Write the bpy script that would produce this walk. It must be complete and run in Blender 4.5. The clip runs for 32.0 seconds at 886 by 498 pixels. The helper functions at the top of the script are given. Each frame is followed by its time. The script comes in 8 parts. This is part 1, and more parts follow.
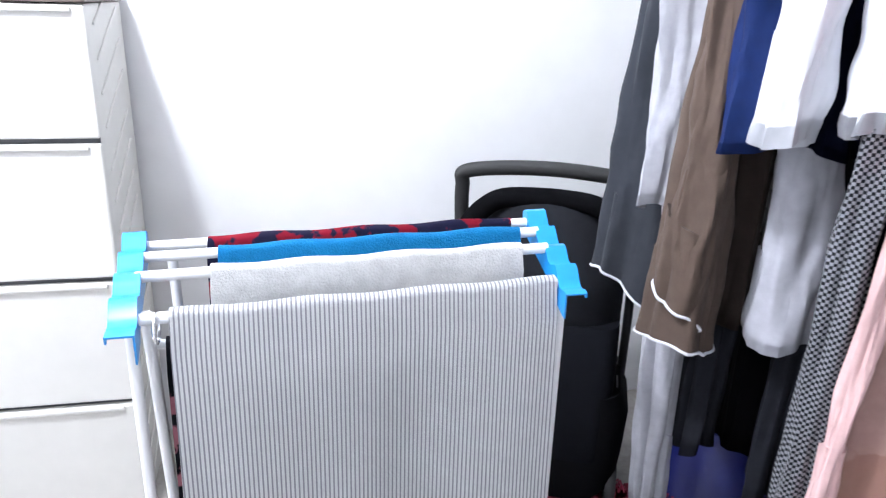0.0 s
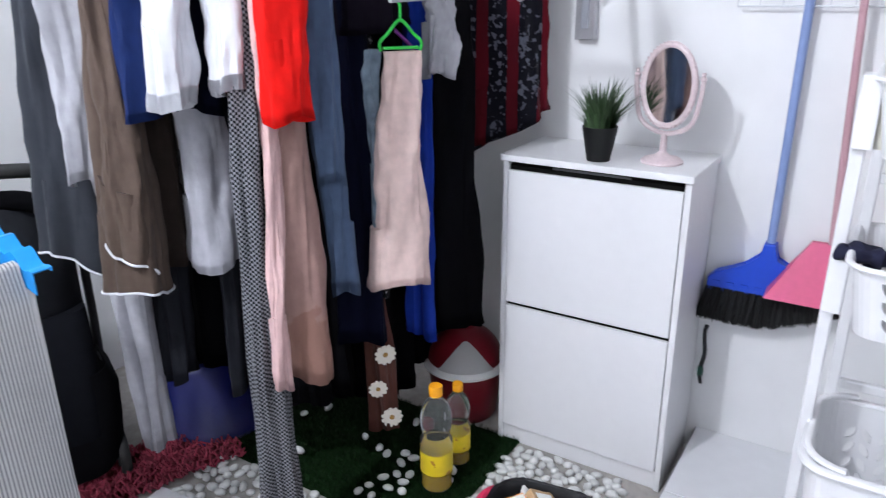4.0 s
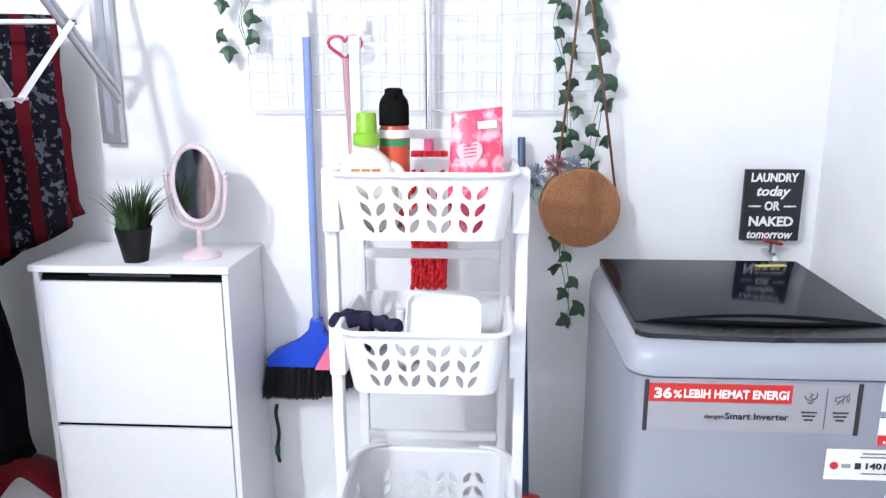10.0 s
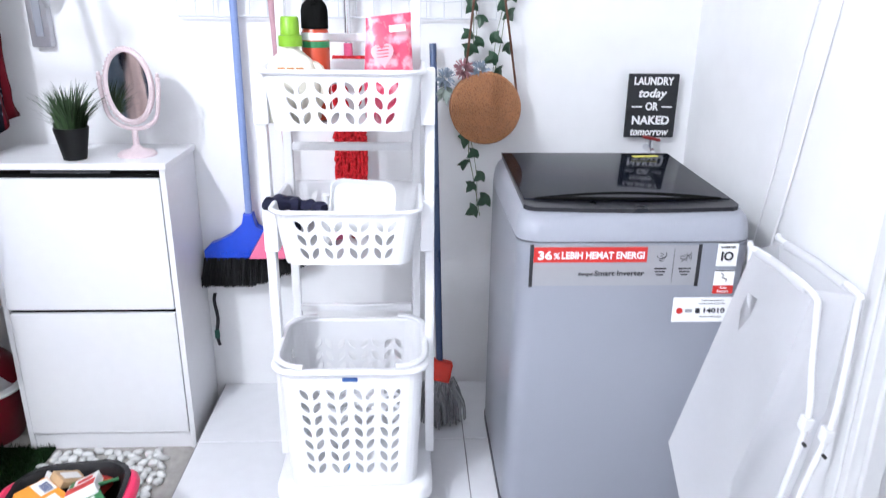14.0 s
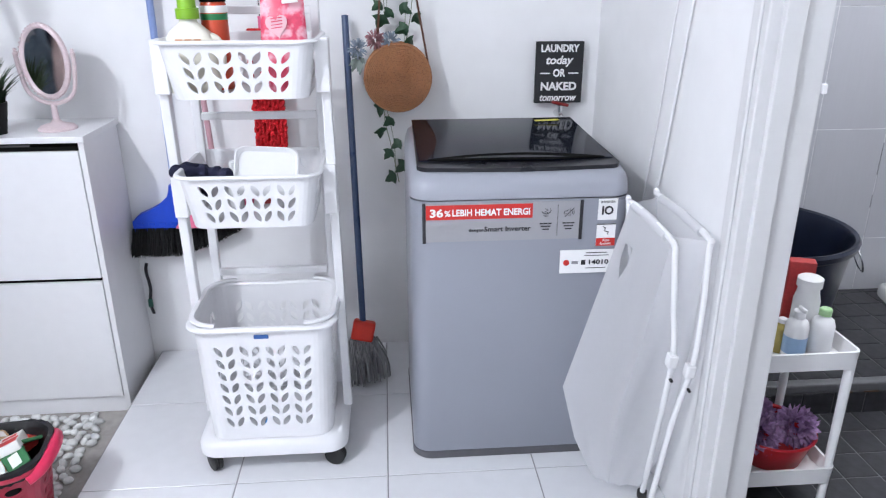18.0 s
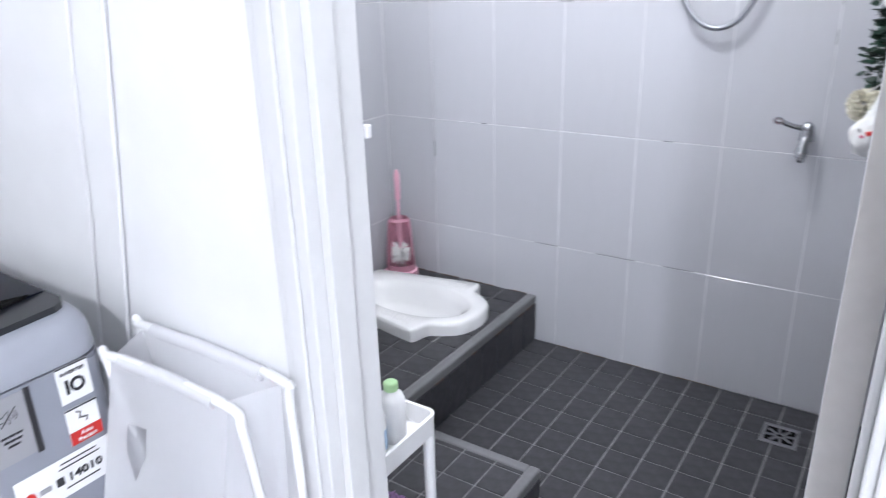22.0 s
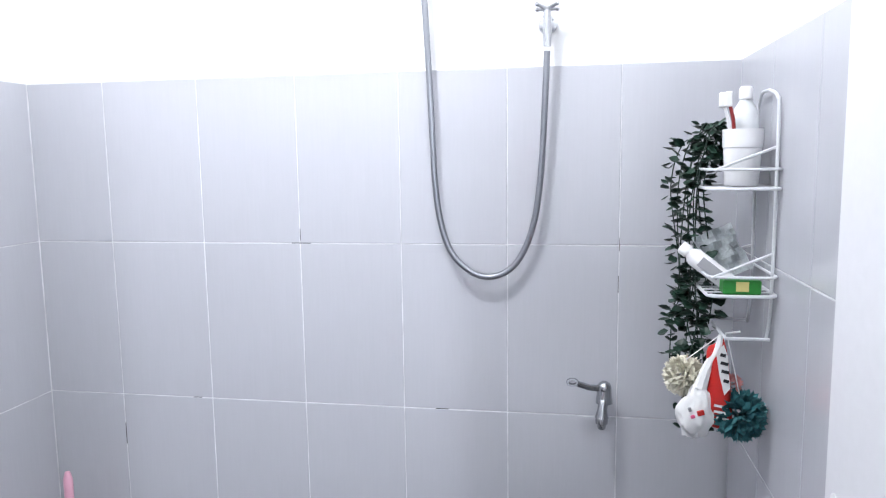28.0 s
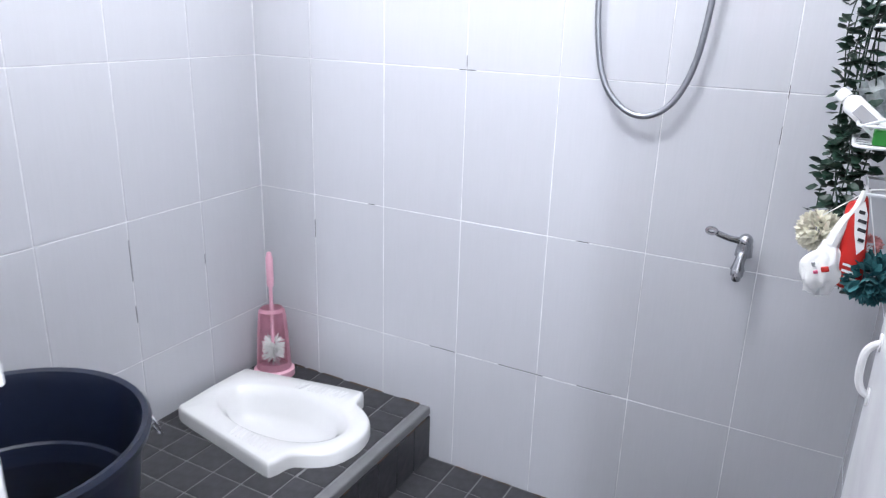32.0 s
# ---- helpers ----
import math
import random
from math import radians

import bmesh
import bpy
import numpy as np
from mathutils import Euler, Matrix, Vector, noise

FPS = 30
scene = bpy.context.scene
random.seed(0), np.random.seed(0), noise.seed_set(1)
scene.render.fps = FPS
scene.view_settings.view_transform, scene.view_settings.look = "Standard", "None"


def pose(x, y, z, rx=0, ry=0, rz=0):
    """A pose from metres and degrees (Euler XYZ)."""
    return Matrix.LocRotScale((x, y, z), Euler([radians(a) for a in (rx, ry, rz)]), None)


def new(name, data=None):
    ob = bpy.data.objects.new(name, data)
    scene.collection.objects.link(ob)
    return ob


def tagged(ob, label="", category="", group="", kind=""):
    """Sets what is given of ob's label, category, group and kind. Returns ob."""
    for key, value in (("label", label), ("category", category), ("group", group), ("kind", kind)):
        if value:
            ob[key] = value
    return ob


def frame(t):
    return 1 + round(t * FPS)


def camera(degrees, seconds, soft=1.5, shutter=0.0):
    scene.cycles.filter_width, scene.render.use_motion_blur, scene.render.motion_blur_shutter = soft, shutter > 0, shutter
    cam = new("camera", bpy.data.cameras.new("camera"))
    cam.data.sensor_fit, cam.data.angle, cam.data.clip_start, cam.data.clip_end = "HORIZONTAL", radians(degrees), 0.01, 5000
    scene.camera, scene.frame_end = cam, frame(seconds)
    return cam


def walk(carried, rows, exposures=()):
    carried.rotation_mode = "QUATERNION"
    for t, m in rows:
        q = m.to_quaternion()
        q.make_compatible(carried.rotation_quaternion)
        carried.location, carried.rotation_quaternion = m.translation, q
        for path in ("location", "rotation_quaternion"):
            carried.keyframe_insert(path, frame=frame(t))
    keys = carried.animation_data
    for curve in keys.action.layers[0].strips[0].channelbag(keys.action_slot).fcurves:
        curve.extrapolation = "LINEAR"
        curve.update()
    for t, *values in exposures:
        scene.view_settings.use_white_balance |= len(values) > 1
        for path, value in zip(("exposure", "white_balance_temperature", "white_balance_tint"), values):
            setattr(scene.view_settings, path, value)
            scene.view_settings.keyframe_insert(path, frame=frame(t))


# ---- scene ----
cam = camera(63.3, 32.0, soft=1.15, shutter=0.5)
# seconds, place, yaw, pitch, roll
ROWS = [
    (0.0, 0.1581, -0.0843, 1.2397, -11.617, -19.464, -1.637),
    (0.5, 0.0896, -0.1638, 1.249, -15.971, -18.139, -2.217),
    (1.0, 0.0361, -0.1936, 1.2595, -24.566, -17.767, -0.1),
    (1.5, -0.0141, -0.2335, 1.2581, -32.025, -16.723, 0.389),
    (2.0, -0.0528, -0.275, 1.2588, -38.425, -17.78, 0.596),
    (2.5, -0.0653, -0.3008, 1.2628, -41.651, -17.776, 0.225),
    (3.0, -0.0708, -0.2991, 1.2609, -48.278, -18.385, 0.243),
    (3.5, -0.0399, -0.3125, 1.2549, -54.538, -19.199, 0.426),
    (4.0, -0.0289, -0.329, 1.255, -57.76, -19.861, 0.507),
    (4.5, -0.0245, -0.3451, 1.2555, -61.627, -21.608, 0.427),
    (6.5, 0.0051, -0.4734, 1.2407, -67.986, -24.53, 3.082),
    (7.0, 0.0011, -0.4974, 1.2449, -72.647, -23.959, 2.883),
    (7.5, 0.0028, -0.5203, 1.2471, -74.667, -23.596, 2.712),
    (8.0, 0.0017, -0.5286, 1.2476, -77.508, -23.196, 2.489),
    (8.5, 0.0031, -0.5397, 1.2361, -81.395, -22.36, 1.68),
    (9.0, -0.0036, -0.5427, 1.2423, -85.029, -19.306, 0.453),
    (9.5, -0.0115, -0.5627, 1.2591, -86.622, -15.574, 0.167),
    (10.0, -0.0192, -0.5788, 1.2743, -86.778, -12.782, 0.037),
    (10.5, -0.0197, -0.5858, 1.2851, -87.712, -10.846, -0.564),
    (11.0, -0.024, -0.5924, 1.2964, -88.463, -6.173, -0.681),
    (11.5, -0.0209, -0.6054, 1.2997, -88.331, -4.973, -0.615),
    (12.0, -0.0128, -0.6175, 1.2917, -90.059, -6.78, -0.422),
    (12.5, -0.0187, -0.619, 1.2945, -91.463, -9.919, -0.483),
    (13.0, -0.0574, -0.6133, 1.293, -91.461, -13.136, -0.165),
    (13.5, -0.1681, -0.6045, 1.273, -91.89, -15.908, -0.234),
    (14.0, -0.265, -0.6132, 1.2623, -92.464, -19.131, -0.653),
    (14.5, -0.299, -0.621, 1.2595, -92.538, -20.867, -0.305),
    (16.5, -0.3679, -0.7426, 1.2553, -89.778, -22.773, 0.675),
    (17.0, -0.3738, -0.7632, 1.2524, -90.505, -22.386, 0.362),
    (17.5, -0.3776, -0.7829, 1.2554, -92.804, -21.558, -0.044),
    (18.0, -0.3831, -0.7976, 1.2565, -94.487, -20.932, 0.128),
    (18.5, -0.3638, -0.8009, 1.2546, -95.922, -21.352, -0.332),
    (19.0, -0.2538, -0.7633, 1.2448, -102.215, -21.314, -0.966),
    (19.5, -0.1045, -0.7273, 1.244, -115.511, -20.79, 0.614),
    (20.0, -0.0203, -0.7214, 1.2364, -121.862, -22.253, 0.475),
    (20.5, 0.0461, -0.7751, 1.241, -122.963, -22.761, -0.103),
    (21.0, 0.0979, -0.8623, 1.2424, -125.634, -20.833, -0.517),
    (21.5, 0.1811, -0.9098, 1.2435, -133.234, -21.054, -0.127),
    (22.0, 0.2953, -0.8847, 1.2468, -146.494, -20.984, 1.604),
    (22.5, 0.3323, -0.8388, 1.2546, -152.968, -20.433, 1.228),
    (23.0, 0.3392, -0.8166, 1.2702, -155.441, -15.943, -0.284),
    (23.5, 0.3466, -0.8188, 1.2881, -158.057, -11.829, -0.3),
    (24.0, 0.3519, -0.8214, 1.3028, -159.566, -10.098, -0.534),
    (24.5, 0.3581, -0.819, 1.3121, -160.703, -9.631, -0.144),
    (25.0, 0.359, -0.8043, 1.3182, -160.736, -8.886, -0.181),
    (25.5, 0.3654, -0.8323, 1.3177, -161.587, -7.33, -0.914),
    (27.5, 0.5524, -1.3427, 1.3425, -165.886, -6.488, 0.489),
    (28.0, 0.6374, -1.3974, 1.3607, -170.065, -7.128, 0.772),
    (28.5, 0.6238, -1.4335, 1.365, -164.089, -9.152, 0.661),
    (29.0, 0.5543, -1.4406, 1.3571, -159.059, -9.465, -1.639),
    (29.5, 0.5022, -1.4217, 1.347, -156.342, -8.465, -1.828),
    (30.0, 0.5002, -1.4037, 1.3392, -156.076, -8.69, -1.621),
    (30.5, 0.4885, -1.4113, 1.3285, -154.95, -13.994, -1.062),
    (31.0, 0.4755, -1.4172, 1.3137, -154.379, -17.587, -0.98),
    (31.5, 0.4577, -1.4123, 1.3032, -153.246, -17.935, -0.971),
    (32.0, 0.4191, -1.3573, 1.3033, -151.248, -18.388, -1.682),
]
walk(cam, [(t, pose(x, y, z, 90 + pitch, roll, yaw)) for t, x, y, z, yaw, pitch, roll in ROWS], [(0.0, 0.24), (1.0, 0.34), (2.0, 0.68), (3.0, 0.48), (3.8, -0.10), (4.5, -0.38), (8.0, -0.30), (9.0, 0.02), (10.0, 0.16), (11.0, 0.08), (12.0, -0.33), (13.0, -0.05), (14.0, 0.22), (16.0, 0.05), (18.0, -0.20), (19.0, -0.17), (20.0, -0.05), (22.0, 0.14), (23.0, 0.16), (25.0, 0.0), (28.0, 0.02), (30.0, -0.07), (31.0, 0.22), (32.0, 0.34)])

# ---------- light ----------
world = bpy.data.worlds.new("world")
scene.world = world
world.use_nodes = True
world.node_tree.nodes["Background"].inputs["Color"].default_value = (0.75, 0.82, 1.0, 1)
world.node_tree.nodes["Background"].inputs["Strength"].default_value = 0.05


def bulb(name, x, y, z, watts, radius, color):
    la = bpy.data.lights.new(name, "POINT")
    la.energy, la.shadow_soft_size, la.color = watts, radius, color
    ob = new(name, la)
    ob.location = (x, y, z)
    return ob


bulb("laundry_bulb", -0.57, 0.82, 2.50, 165, 0.07, (0.855, 0.905, 1.0))
bulb("bathroom_bulb", 1.12, -2.22, 2.50, 50, 0.07, (0.92, 0.955, 1.0))

# ---------- building helpers ----------
def part(name, bm, material, parent=None, label="", smooth=False):
    me = bpy.data.meshes.new(name)
    bmesh.ops.recalc_face_normals(bm, faces=bm.faces)
    if smooth:
        for f in bm.faces:
            f.smooth = True
        for e in bm.edges:
            if len(e.link_faces) == 2 and e.calc_face_angle(0) > 0.7:
                e.smooth = False
    bm.to_mesh(me)
    bm.free()
    me.materials.append(material)
    ob = new(name, me)
    if parent is not None:
        ob.parent = parent
    if label:
        ob["label"] = label
    return ob


def thing(name, x, y, z, rz, label, category, group="", kind=""):
    ob = new(name)
    ob.empty_display_size = 0.05
    ob.matrix_basis = pose(x, y, z, 0, 0, rz)
    return tagged(ob, label, category, group, kind)


def BM():
    return bmesh.new()


def box(bm, x0, x1, y0, y1, z0, z1, bev=0.0, seg=2):
    v = [bm.verts.new(p) for p in ((x0, y0, z0), (x1, y0, z0), (x1, y1, z0), (x0, y1, z0),
                                   (x0, y0, z1), (x1, y0, z1), (x1, y1, z1), (x0, y1, z1))]
    fs = [bm.faces.new([v[i] for i in q]) for q in ((3, 2, 1, 0), (4, 5, 6, 7), (0, 1, 5, 4), (1, 2, 6, 5), (2, 3, 7, 6), (3, 0, 4, 7))]
    if bev:
        es = list({e for f in fs for e in f.edges})
        bmesh.ops.bevel(bm, geom=es, offset=bev, segments=seg, affect="EDGES", profile=0.5)
    return bm


def loft(bm, rings, cap0=True, cap1=True, closed=True):
    vs = [[bm.verts.new(p) for p in r] for r in rings]
    n = len(vs[0])
    for a, b in zip(vs, vs[1:]):
        for i in range(n if closed else n - 1):
            j = (i + 1) % n
            bm.faces.new((a[i], a[j], b[j], b[i]))
    if cap0 and closed:
        bm.faces.new(vs[0][::-1])
    if cap1 and closed:
        bm.faces.new(vs[-1])
    return vs


def lathe(bm, prof, seg=28, c=(0, 0, 0), sx=1.0, sy=1.0, cap0=True, cap1=True):
    rings = [[(c[0] + r * sx * math.cos(2 * math.pi * i / seg), c[1] + r * sy * math.sin(2 * math.pi * i / seg), c[2] + z)
              for i in range(seg)] for r, z in prof]
    return loft(bm, rings, cap0, cap1)


def tube(bm, pts, r, seg=8, closed=False, cap=True, squash=1.0):
    pts = [Vector(p) for p in pts]
    n = len(pts)
    rad = r if isinstance(r, (list, tuple)) else [r] * n
    rings, up = [], None
    for i, p in enumerate(pts):
        a = pts[(i - 1) % n] if (closed or i) else p
        b = pts[(i + 1) % n] if (closed or i < n - 1) else p
        d = (b - a).normalized()
        if up is None:
            up = Vector((0, 0, 1)) if abs(d.z) < 0.9 else Vector((1, 0, 0))
        up = (up - d * up.dot(d)).normalized()
        s = d.cross(up)
        rings.append([p + (up * math.cos(2 * math.pi * k / seg) * squash + s * math.sin(2 * math.pi * k / seg)) * rad[i] for k in range(seg)])
    if closed:
        rings.append(rings[0])
        vs = [[bm.verts.new(q) for q in rr] for rr in rings[:-1]]
        for i in range(n):
            a, b = vs[i], vs[(i + 1) % n]
            for k in range(seg):
                bm.faces.new((a[k], a[(k + 1) % seg], b[(k + 1) % seg], b[k]))
    else:
        loft(bm, rings, cap, cap)
    return bm


def cyl(bm, p, q, r, r2=None, seg=16):
    return tube(bm, [p, q], [r, r if r2 is None else r2], seg)


def rring(a, b, rad, z, n=6, cx=0.0, cy=0.0):
    """A rounded rectangle of half sizes a, b at height z."""
    out = []
    for sx, sy, t0 in ((1, 1, 0), (-1, 1, 90), (-1, -1, 180), (1, -1, 270)):
        for k in range(n + 1):
            t = radians(t0 + 90 * k / n)
            out.append((cx + sx * (a - rad) + rad * math.cos(t), cy + sy * (b - rad) + rad * math.sin(t), z))
    return out


def smooth_path(pts, n=8):
    """Catmull-Rom through points."""
    pts = [Vector(p) for p in pts]
    out = []
    for i in range(len(pts) - 1):
        p0, p1, p2, p3 = pts[max(i - 1, 0)], pts[i], pts[i + 1], pts[min(i + 2, len(pts) - 1)]
        for k in range(n):
            t = k / n
            out.append(0.5 * ((2 * p1) + (p2 - p0) * t + (2 * p0 - 5 * p1 + 4 * p2 - p3) * t * t + (3 * p1 - p0 - 3 * p2 + p3) * t ** 3))
    out.append(pts[-1])
    return out


def prism(bm, poly, z0, z1, bev=0.0):
    """A flat outline (x, y) drawn up from z0 to z1."""
    a = [bm.verts.new((x, y, z0)) for x, y in poly]
    b = [bm.verts.new((x, y, z1)) for x, y in poly]
    fs = [bm.faces.new(a[::-1]), bm.faces.new(b)]
    for i in range(len(poly)):
        j = (i + 1) % len(poly)
        fs.append(bm.faces.new((a[i], a[j], b[j], b[i])))
    if bev:
        es = list({e for e in fs[1].edges} | {e for e in fs[0].edges})
        bmesh.ops.bevel(bm, geom=es, offset=bev, segments=2, affect="EDGES", profile=0.5)
    return bm


def turned(bm, m, keep=None):
    bmesh.ops.transform(bm, matrix=m, verts=bm.verts if keep is None else keep)
    return bm


def words(text, size, m, material, parent, name="lettering", depth=0.0006, align="CENTER", bold=0.0, shear=0.0, width=None):
    cu = bpy.data.curves.new(name, "FONT")
    cu.body, cu.size, cu.align_x, cu.align_y = text, size, align, "CENTER"
    cu.extrude, cu.offset, cu.shear, cu.resolution_u = depth, bold, shear, 3
    tmp = bpy.data.objects.new(name, cu)
    scene.collection.objects.link(tmp)
    bpy.context.view_layer.update()
    me = bpy.data.meshes.new_from_object(tmp.evaluated_get(bpy.context.evaluated_depsgraph_get()))
    bpy.data.objects.remove(tmp)
    me.materials.clear()
    me.materials.append(material)
    if width:
        xs = [v.co.x for v in me.vertices]
        k = width / max(1e-6, max(xs) - min(xs))
        mid = (max(xs) + min(xs)) / 2 if align == "CENTER" else min(xs)
        for v in me.vertices:
            v.co.x = (v.co.x - mid) * k
    ob = new(name, me)
    ob.parent, ob.matrix_basis = parent, m
    return ob


# ---------- materials ----------
def material(name, color, rough=0.5, metal=0.0, vary=0.06, scale=8.0, bump=0.0, bump_scale=60.0, coat=0.0, sheen=0.0, spec=0.5, stretch=(1, 1, 1), trans=0.0, island=0.0):
    m = bpy.data.materials.new(name)
    m.use_nodes = True
    nt = m.node_tree
    p = nt.nodes["Principled BSDF"]
    tc = nt.nodes.new("ShaderNodeTexCoord")
    mp = nt.nodes.new("ShaderNodeMapping")
    mp.inputs["Scale"].default_value = stretch
    nt.links.new(tc.outputs["Object"], mp.inputs["Vector"])
    n1 = nt.nodes.new("ShaderNodeTexNoise")
    n1.inputs["Scale"].default_value, n1.inputs["Detail"].default_value = scale, 4
    n2 = nt.nodes.new("ShaderNodeTexNoise")
    n2.inputs["Scale"].default_value, n2.inputs["Detail"].default_value = scale * 7, 3
    add = nt.nodes.new("ShaderNodeMath")
    add.operation = "MULTIPLY_ADD"
    add.inputs[1].default_value = 0.5
    ramp = nt.nodes.new("ShaderNodeMapRange")
    ramp.inputs["From Min"].default_value, ramp.inputs["From Max"].default_value = 0.45, 1.05
    ramp.inputs["To Min"].default_value, ramp.inputs["To Max"].default_value = 1 - vary, 1 + vary
    hsv = nt.nodes.new("ShaderNodeHueSaturation")
    hsv.inputs["Color"].default_value = (*color, 1)
    nt.links.new(mp.outputs[0], n1.inputs["Vector"])
    nt.links.new(mp.outputs[0], n2.inputs["Vector"])
    nt.links.new(n1.outputs["Fac"], add.inputs[0])
    nt.links.new(n2.outputs["Fac"], add.inputs[2])
    nt.links.new(add.outputs[0], ramp.inputs["Value"])
    if island:
        geo = nt.nodes.new("ShaderNodeNewGeometry")
        mr = nt.nodes.new("ShaderNodeMapRange")
        mr.inputs["To Min"].default_value, mr.inputs["To Max"].default_value = 1 - island, 1 + island * 0.4
        nt.links.new(geo.outputs["Random Per Island"], mr.inputs["Value"])
        mul = nt.nodes.new("ShaderNodeMath")
        mul.operation = "MULTIPLY"
        nt.links.new(ramp.outputs[0], mul.inputs[0])
        nt.links.new(mr.outputs[0], mul.inputs[1])
        nt.links.new(mul.outputs[0], hsv.inputs["Value"])
    else:
        nt.links.new(ramp.outputs[0], hsv.inputs["Value"])
    nt.links.new(hsv.outputs[0], p.inputs["Base Color"])
    rr = nt.nodes.new("ShaderNodeMapRange")
    rr.inputs["To Min"].default_value, rr.inputs["To Max"].default_value = max(0.02, rough - 0.08), min(1, rough + 0.08)
    nt.links.new(n1.outputs["Fac"], rr.inputs["Value"])
    nt.links.new(rr.outputs[0], p.inputs["Roughness"])
    p.inputs["Metallic"].default_value = metal
    p.inputs["Coat Weight"].default_value = coat
    p.inputs["Coat Roughness"].default_value = 0.08
    p.inputs["Specular IOR Level"].default_value = spec
    p.inputs["Transmission Weight"].default_value = trans
    if sheen:
        p.inputs["Sheen Weight"].default_value = sheen
    if bump:
        n3 = nt.nodes.new("ShaderNodeTexNoise")
        n3.inputs["Scale"].default_value, n3.inputs["Detail"].default_value = bump_scale, 4
        b = nt.nodes.new("ShaderNodeBump")
        b.inputs["Strength"].default_value, b.inputs["Distance"].default_value = bump, 0.004
        nt.links.new(mp.outputs[0], n3.inputs["Vector"])
        nt.links.new(n3.outputs["Fac"], b.inputs["Height"])
        nt.links.new(b.outputs[0], p.inputs["Normal"])
    return m


def recolor(m, second, kind, scale, width=0.5, stretch=(1, 1, 1), rot=(0, 0, 0), soft=0.02):
    """Mix a second dye into a cloth by a woven or printed pattern: stripes, checks, spots, motif."""
    nt = m.node_tree
    p = nt.nodes["Principled BSDF"]
    old = p.inputs["Base Color"].links[0].from_socket
    tc = nt.nodes.new("ShaderNodeTexCoord")
    mp = nt.nodes.new("ShaderNodeMapping")
    mp.inputs["Scale"].default_value, mp.inputs["Rotation"].default_value = stretch, [radians(a) for a in rot]
    nt.links.new(tc.outputs["Object"], mp.inputs["Vector"])
    ramp = nt.nodes.new("ShaderNodeMapRange")
    ramp.inputs["From Min"].default_value, ramp.inputs["From Max"].default_value = width - soft, width + soft
    if kind == "stripes":
        t = nt.nodes.new("ShaderNodeTexWave")
        t.inputs["Scale"].default_value = scale
        out = t.outputs["Fac"]
    elif kind == "stain":
        t = nt.nodes.new("ShaderNodeTexNoise")
        t.inputs["Scale"].default_value, t.inputs["Detail"].default_value = scale, 4
        sep = nt.nodes.new("ShaderNodeSeparateXYZ")
        nt.links.new(mp.outputs[0], sep.inputs[0])
        add = nt.nodes.new("ShaderNodeMath")
        add.operation = "MULTIPLY_ADD"
        add.inputs[1].default_value = -2.2
        nt.links.new(sep.outputs[2], add.inputs[0])
        nt.links.new(t.outputs["Fac"], add.inputs[2])
        out = add.outputs[0]
    elif kind == "checks":
        t = nt.nodes.new("ShaderNodeTexChecker")
        t.inputs["Scale"].default_value = scale
        out = t.outputs["Fac"]
    elif kind == "spots":
        t = nt.nodes.new("ShaderNodeTexVoronoi")
        t.inputs["Scale"].default_value = scale
        out = t.outputs["Distance"]
    else:
        t = nt.nodes.new("ShaderNodeTexNoise")
        t.inputs["Scale"].default_value, t.inputs["Detail"].default_value = scale, 3
        out = t.outputs["Fac"]
    nt.links.new(mp.outputs[0], t.inputs["Vector"])
    nt.links.new(out, ramp.inputs["Value"])
    mix = nt.nodes.new("ShaderNodeMix")
    mix.data_type = "RGBA"
    mix.inputs[7].default_value = (*second, 1)
    nt.links.new(ramp.outputs[0], mix.inputs[0])
    nt.links.new(old, mix.inputs[6])
    nt.links.new(mix.outputs[2], p.inputs["Base Color"])
    return m


def glass(name, color, rough=0.05, ior=1.45):
    m = bpy.data.materials.new(name)
    m.use_nodes = True
    p = m.node_tree.nodes["Principled BSDF"]
    p.inputs["Base Color"].default_value = (*color, 1)
    p.inputs["Transmission Weight"].default_value, p.inputs["Roughness"].default_value, p.inputs["IOR"].default_value = 1.0, rough, ior
    return m

# ---------- surfaces of the place ----------
M_wall = material("white_wall_paint", (0.83, 0.83, 0.84), 0.75, vary=0.03, scale=1.5, bump=0.08, bump_scale=40)
M_ceil = material("ceiling_paint", (0.72, 0.72, 0.72), 0.8, vary=0.03)
M_tile_floor = material("white_glazed_floor_tile", (0.74, 0.745, 0.77), 0.22, vary=0.03, scale=3, spec=0.4)
M_grout_floor = material("dark_floor_grout", (0.30, 0.30, 0.31), 0.9)
M_concrete = material("bare_concrete", (0.36, 0.34, 0.32), 0.9, vary=0.18, scale=5, bump=0.3)
M_wtile = material("pale_grey_wall_tile", (0.485, 0.49, 0.53), 0.13, vary=0.018, scale=2.2, spec=0.45, stretch=(14, 14, 0.6))
M_wgrout = material("white_wall_grout", (0.66, 0.66, 0.68), 0.9, vary=0.25, scale=2.5)
M_btile = material("charcoal_floor_tile", (0.040, 0.040, 0.046), 0.45, vary=0.35, spec=0.3, scale=5, bump=0.15, bump_scale=50)
M_bgrout = material("grey_floor_grout", (0.21, 0.21, 0.22), 0.95, vary=0.35, scale=4)
M_pvc = material("white_frame_paint", (0.68, 0.68, 0.69), 0.4, vary=0.02)

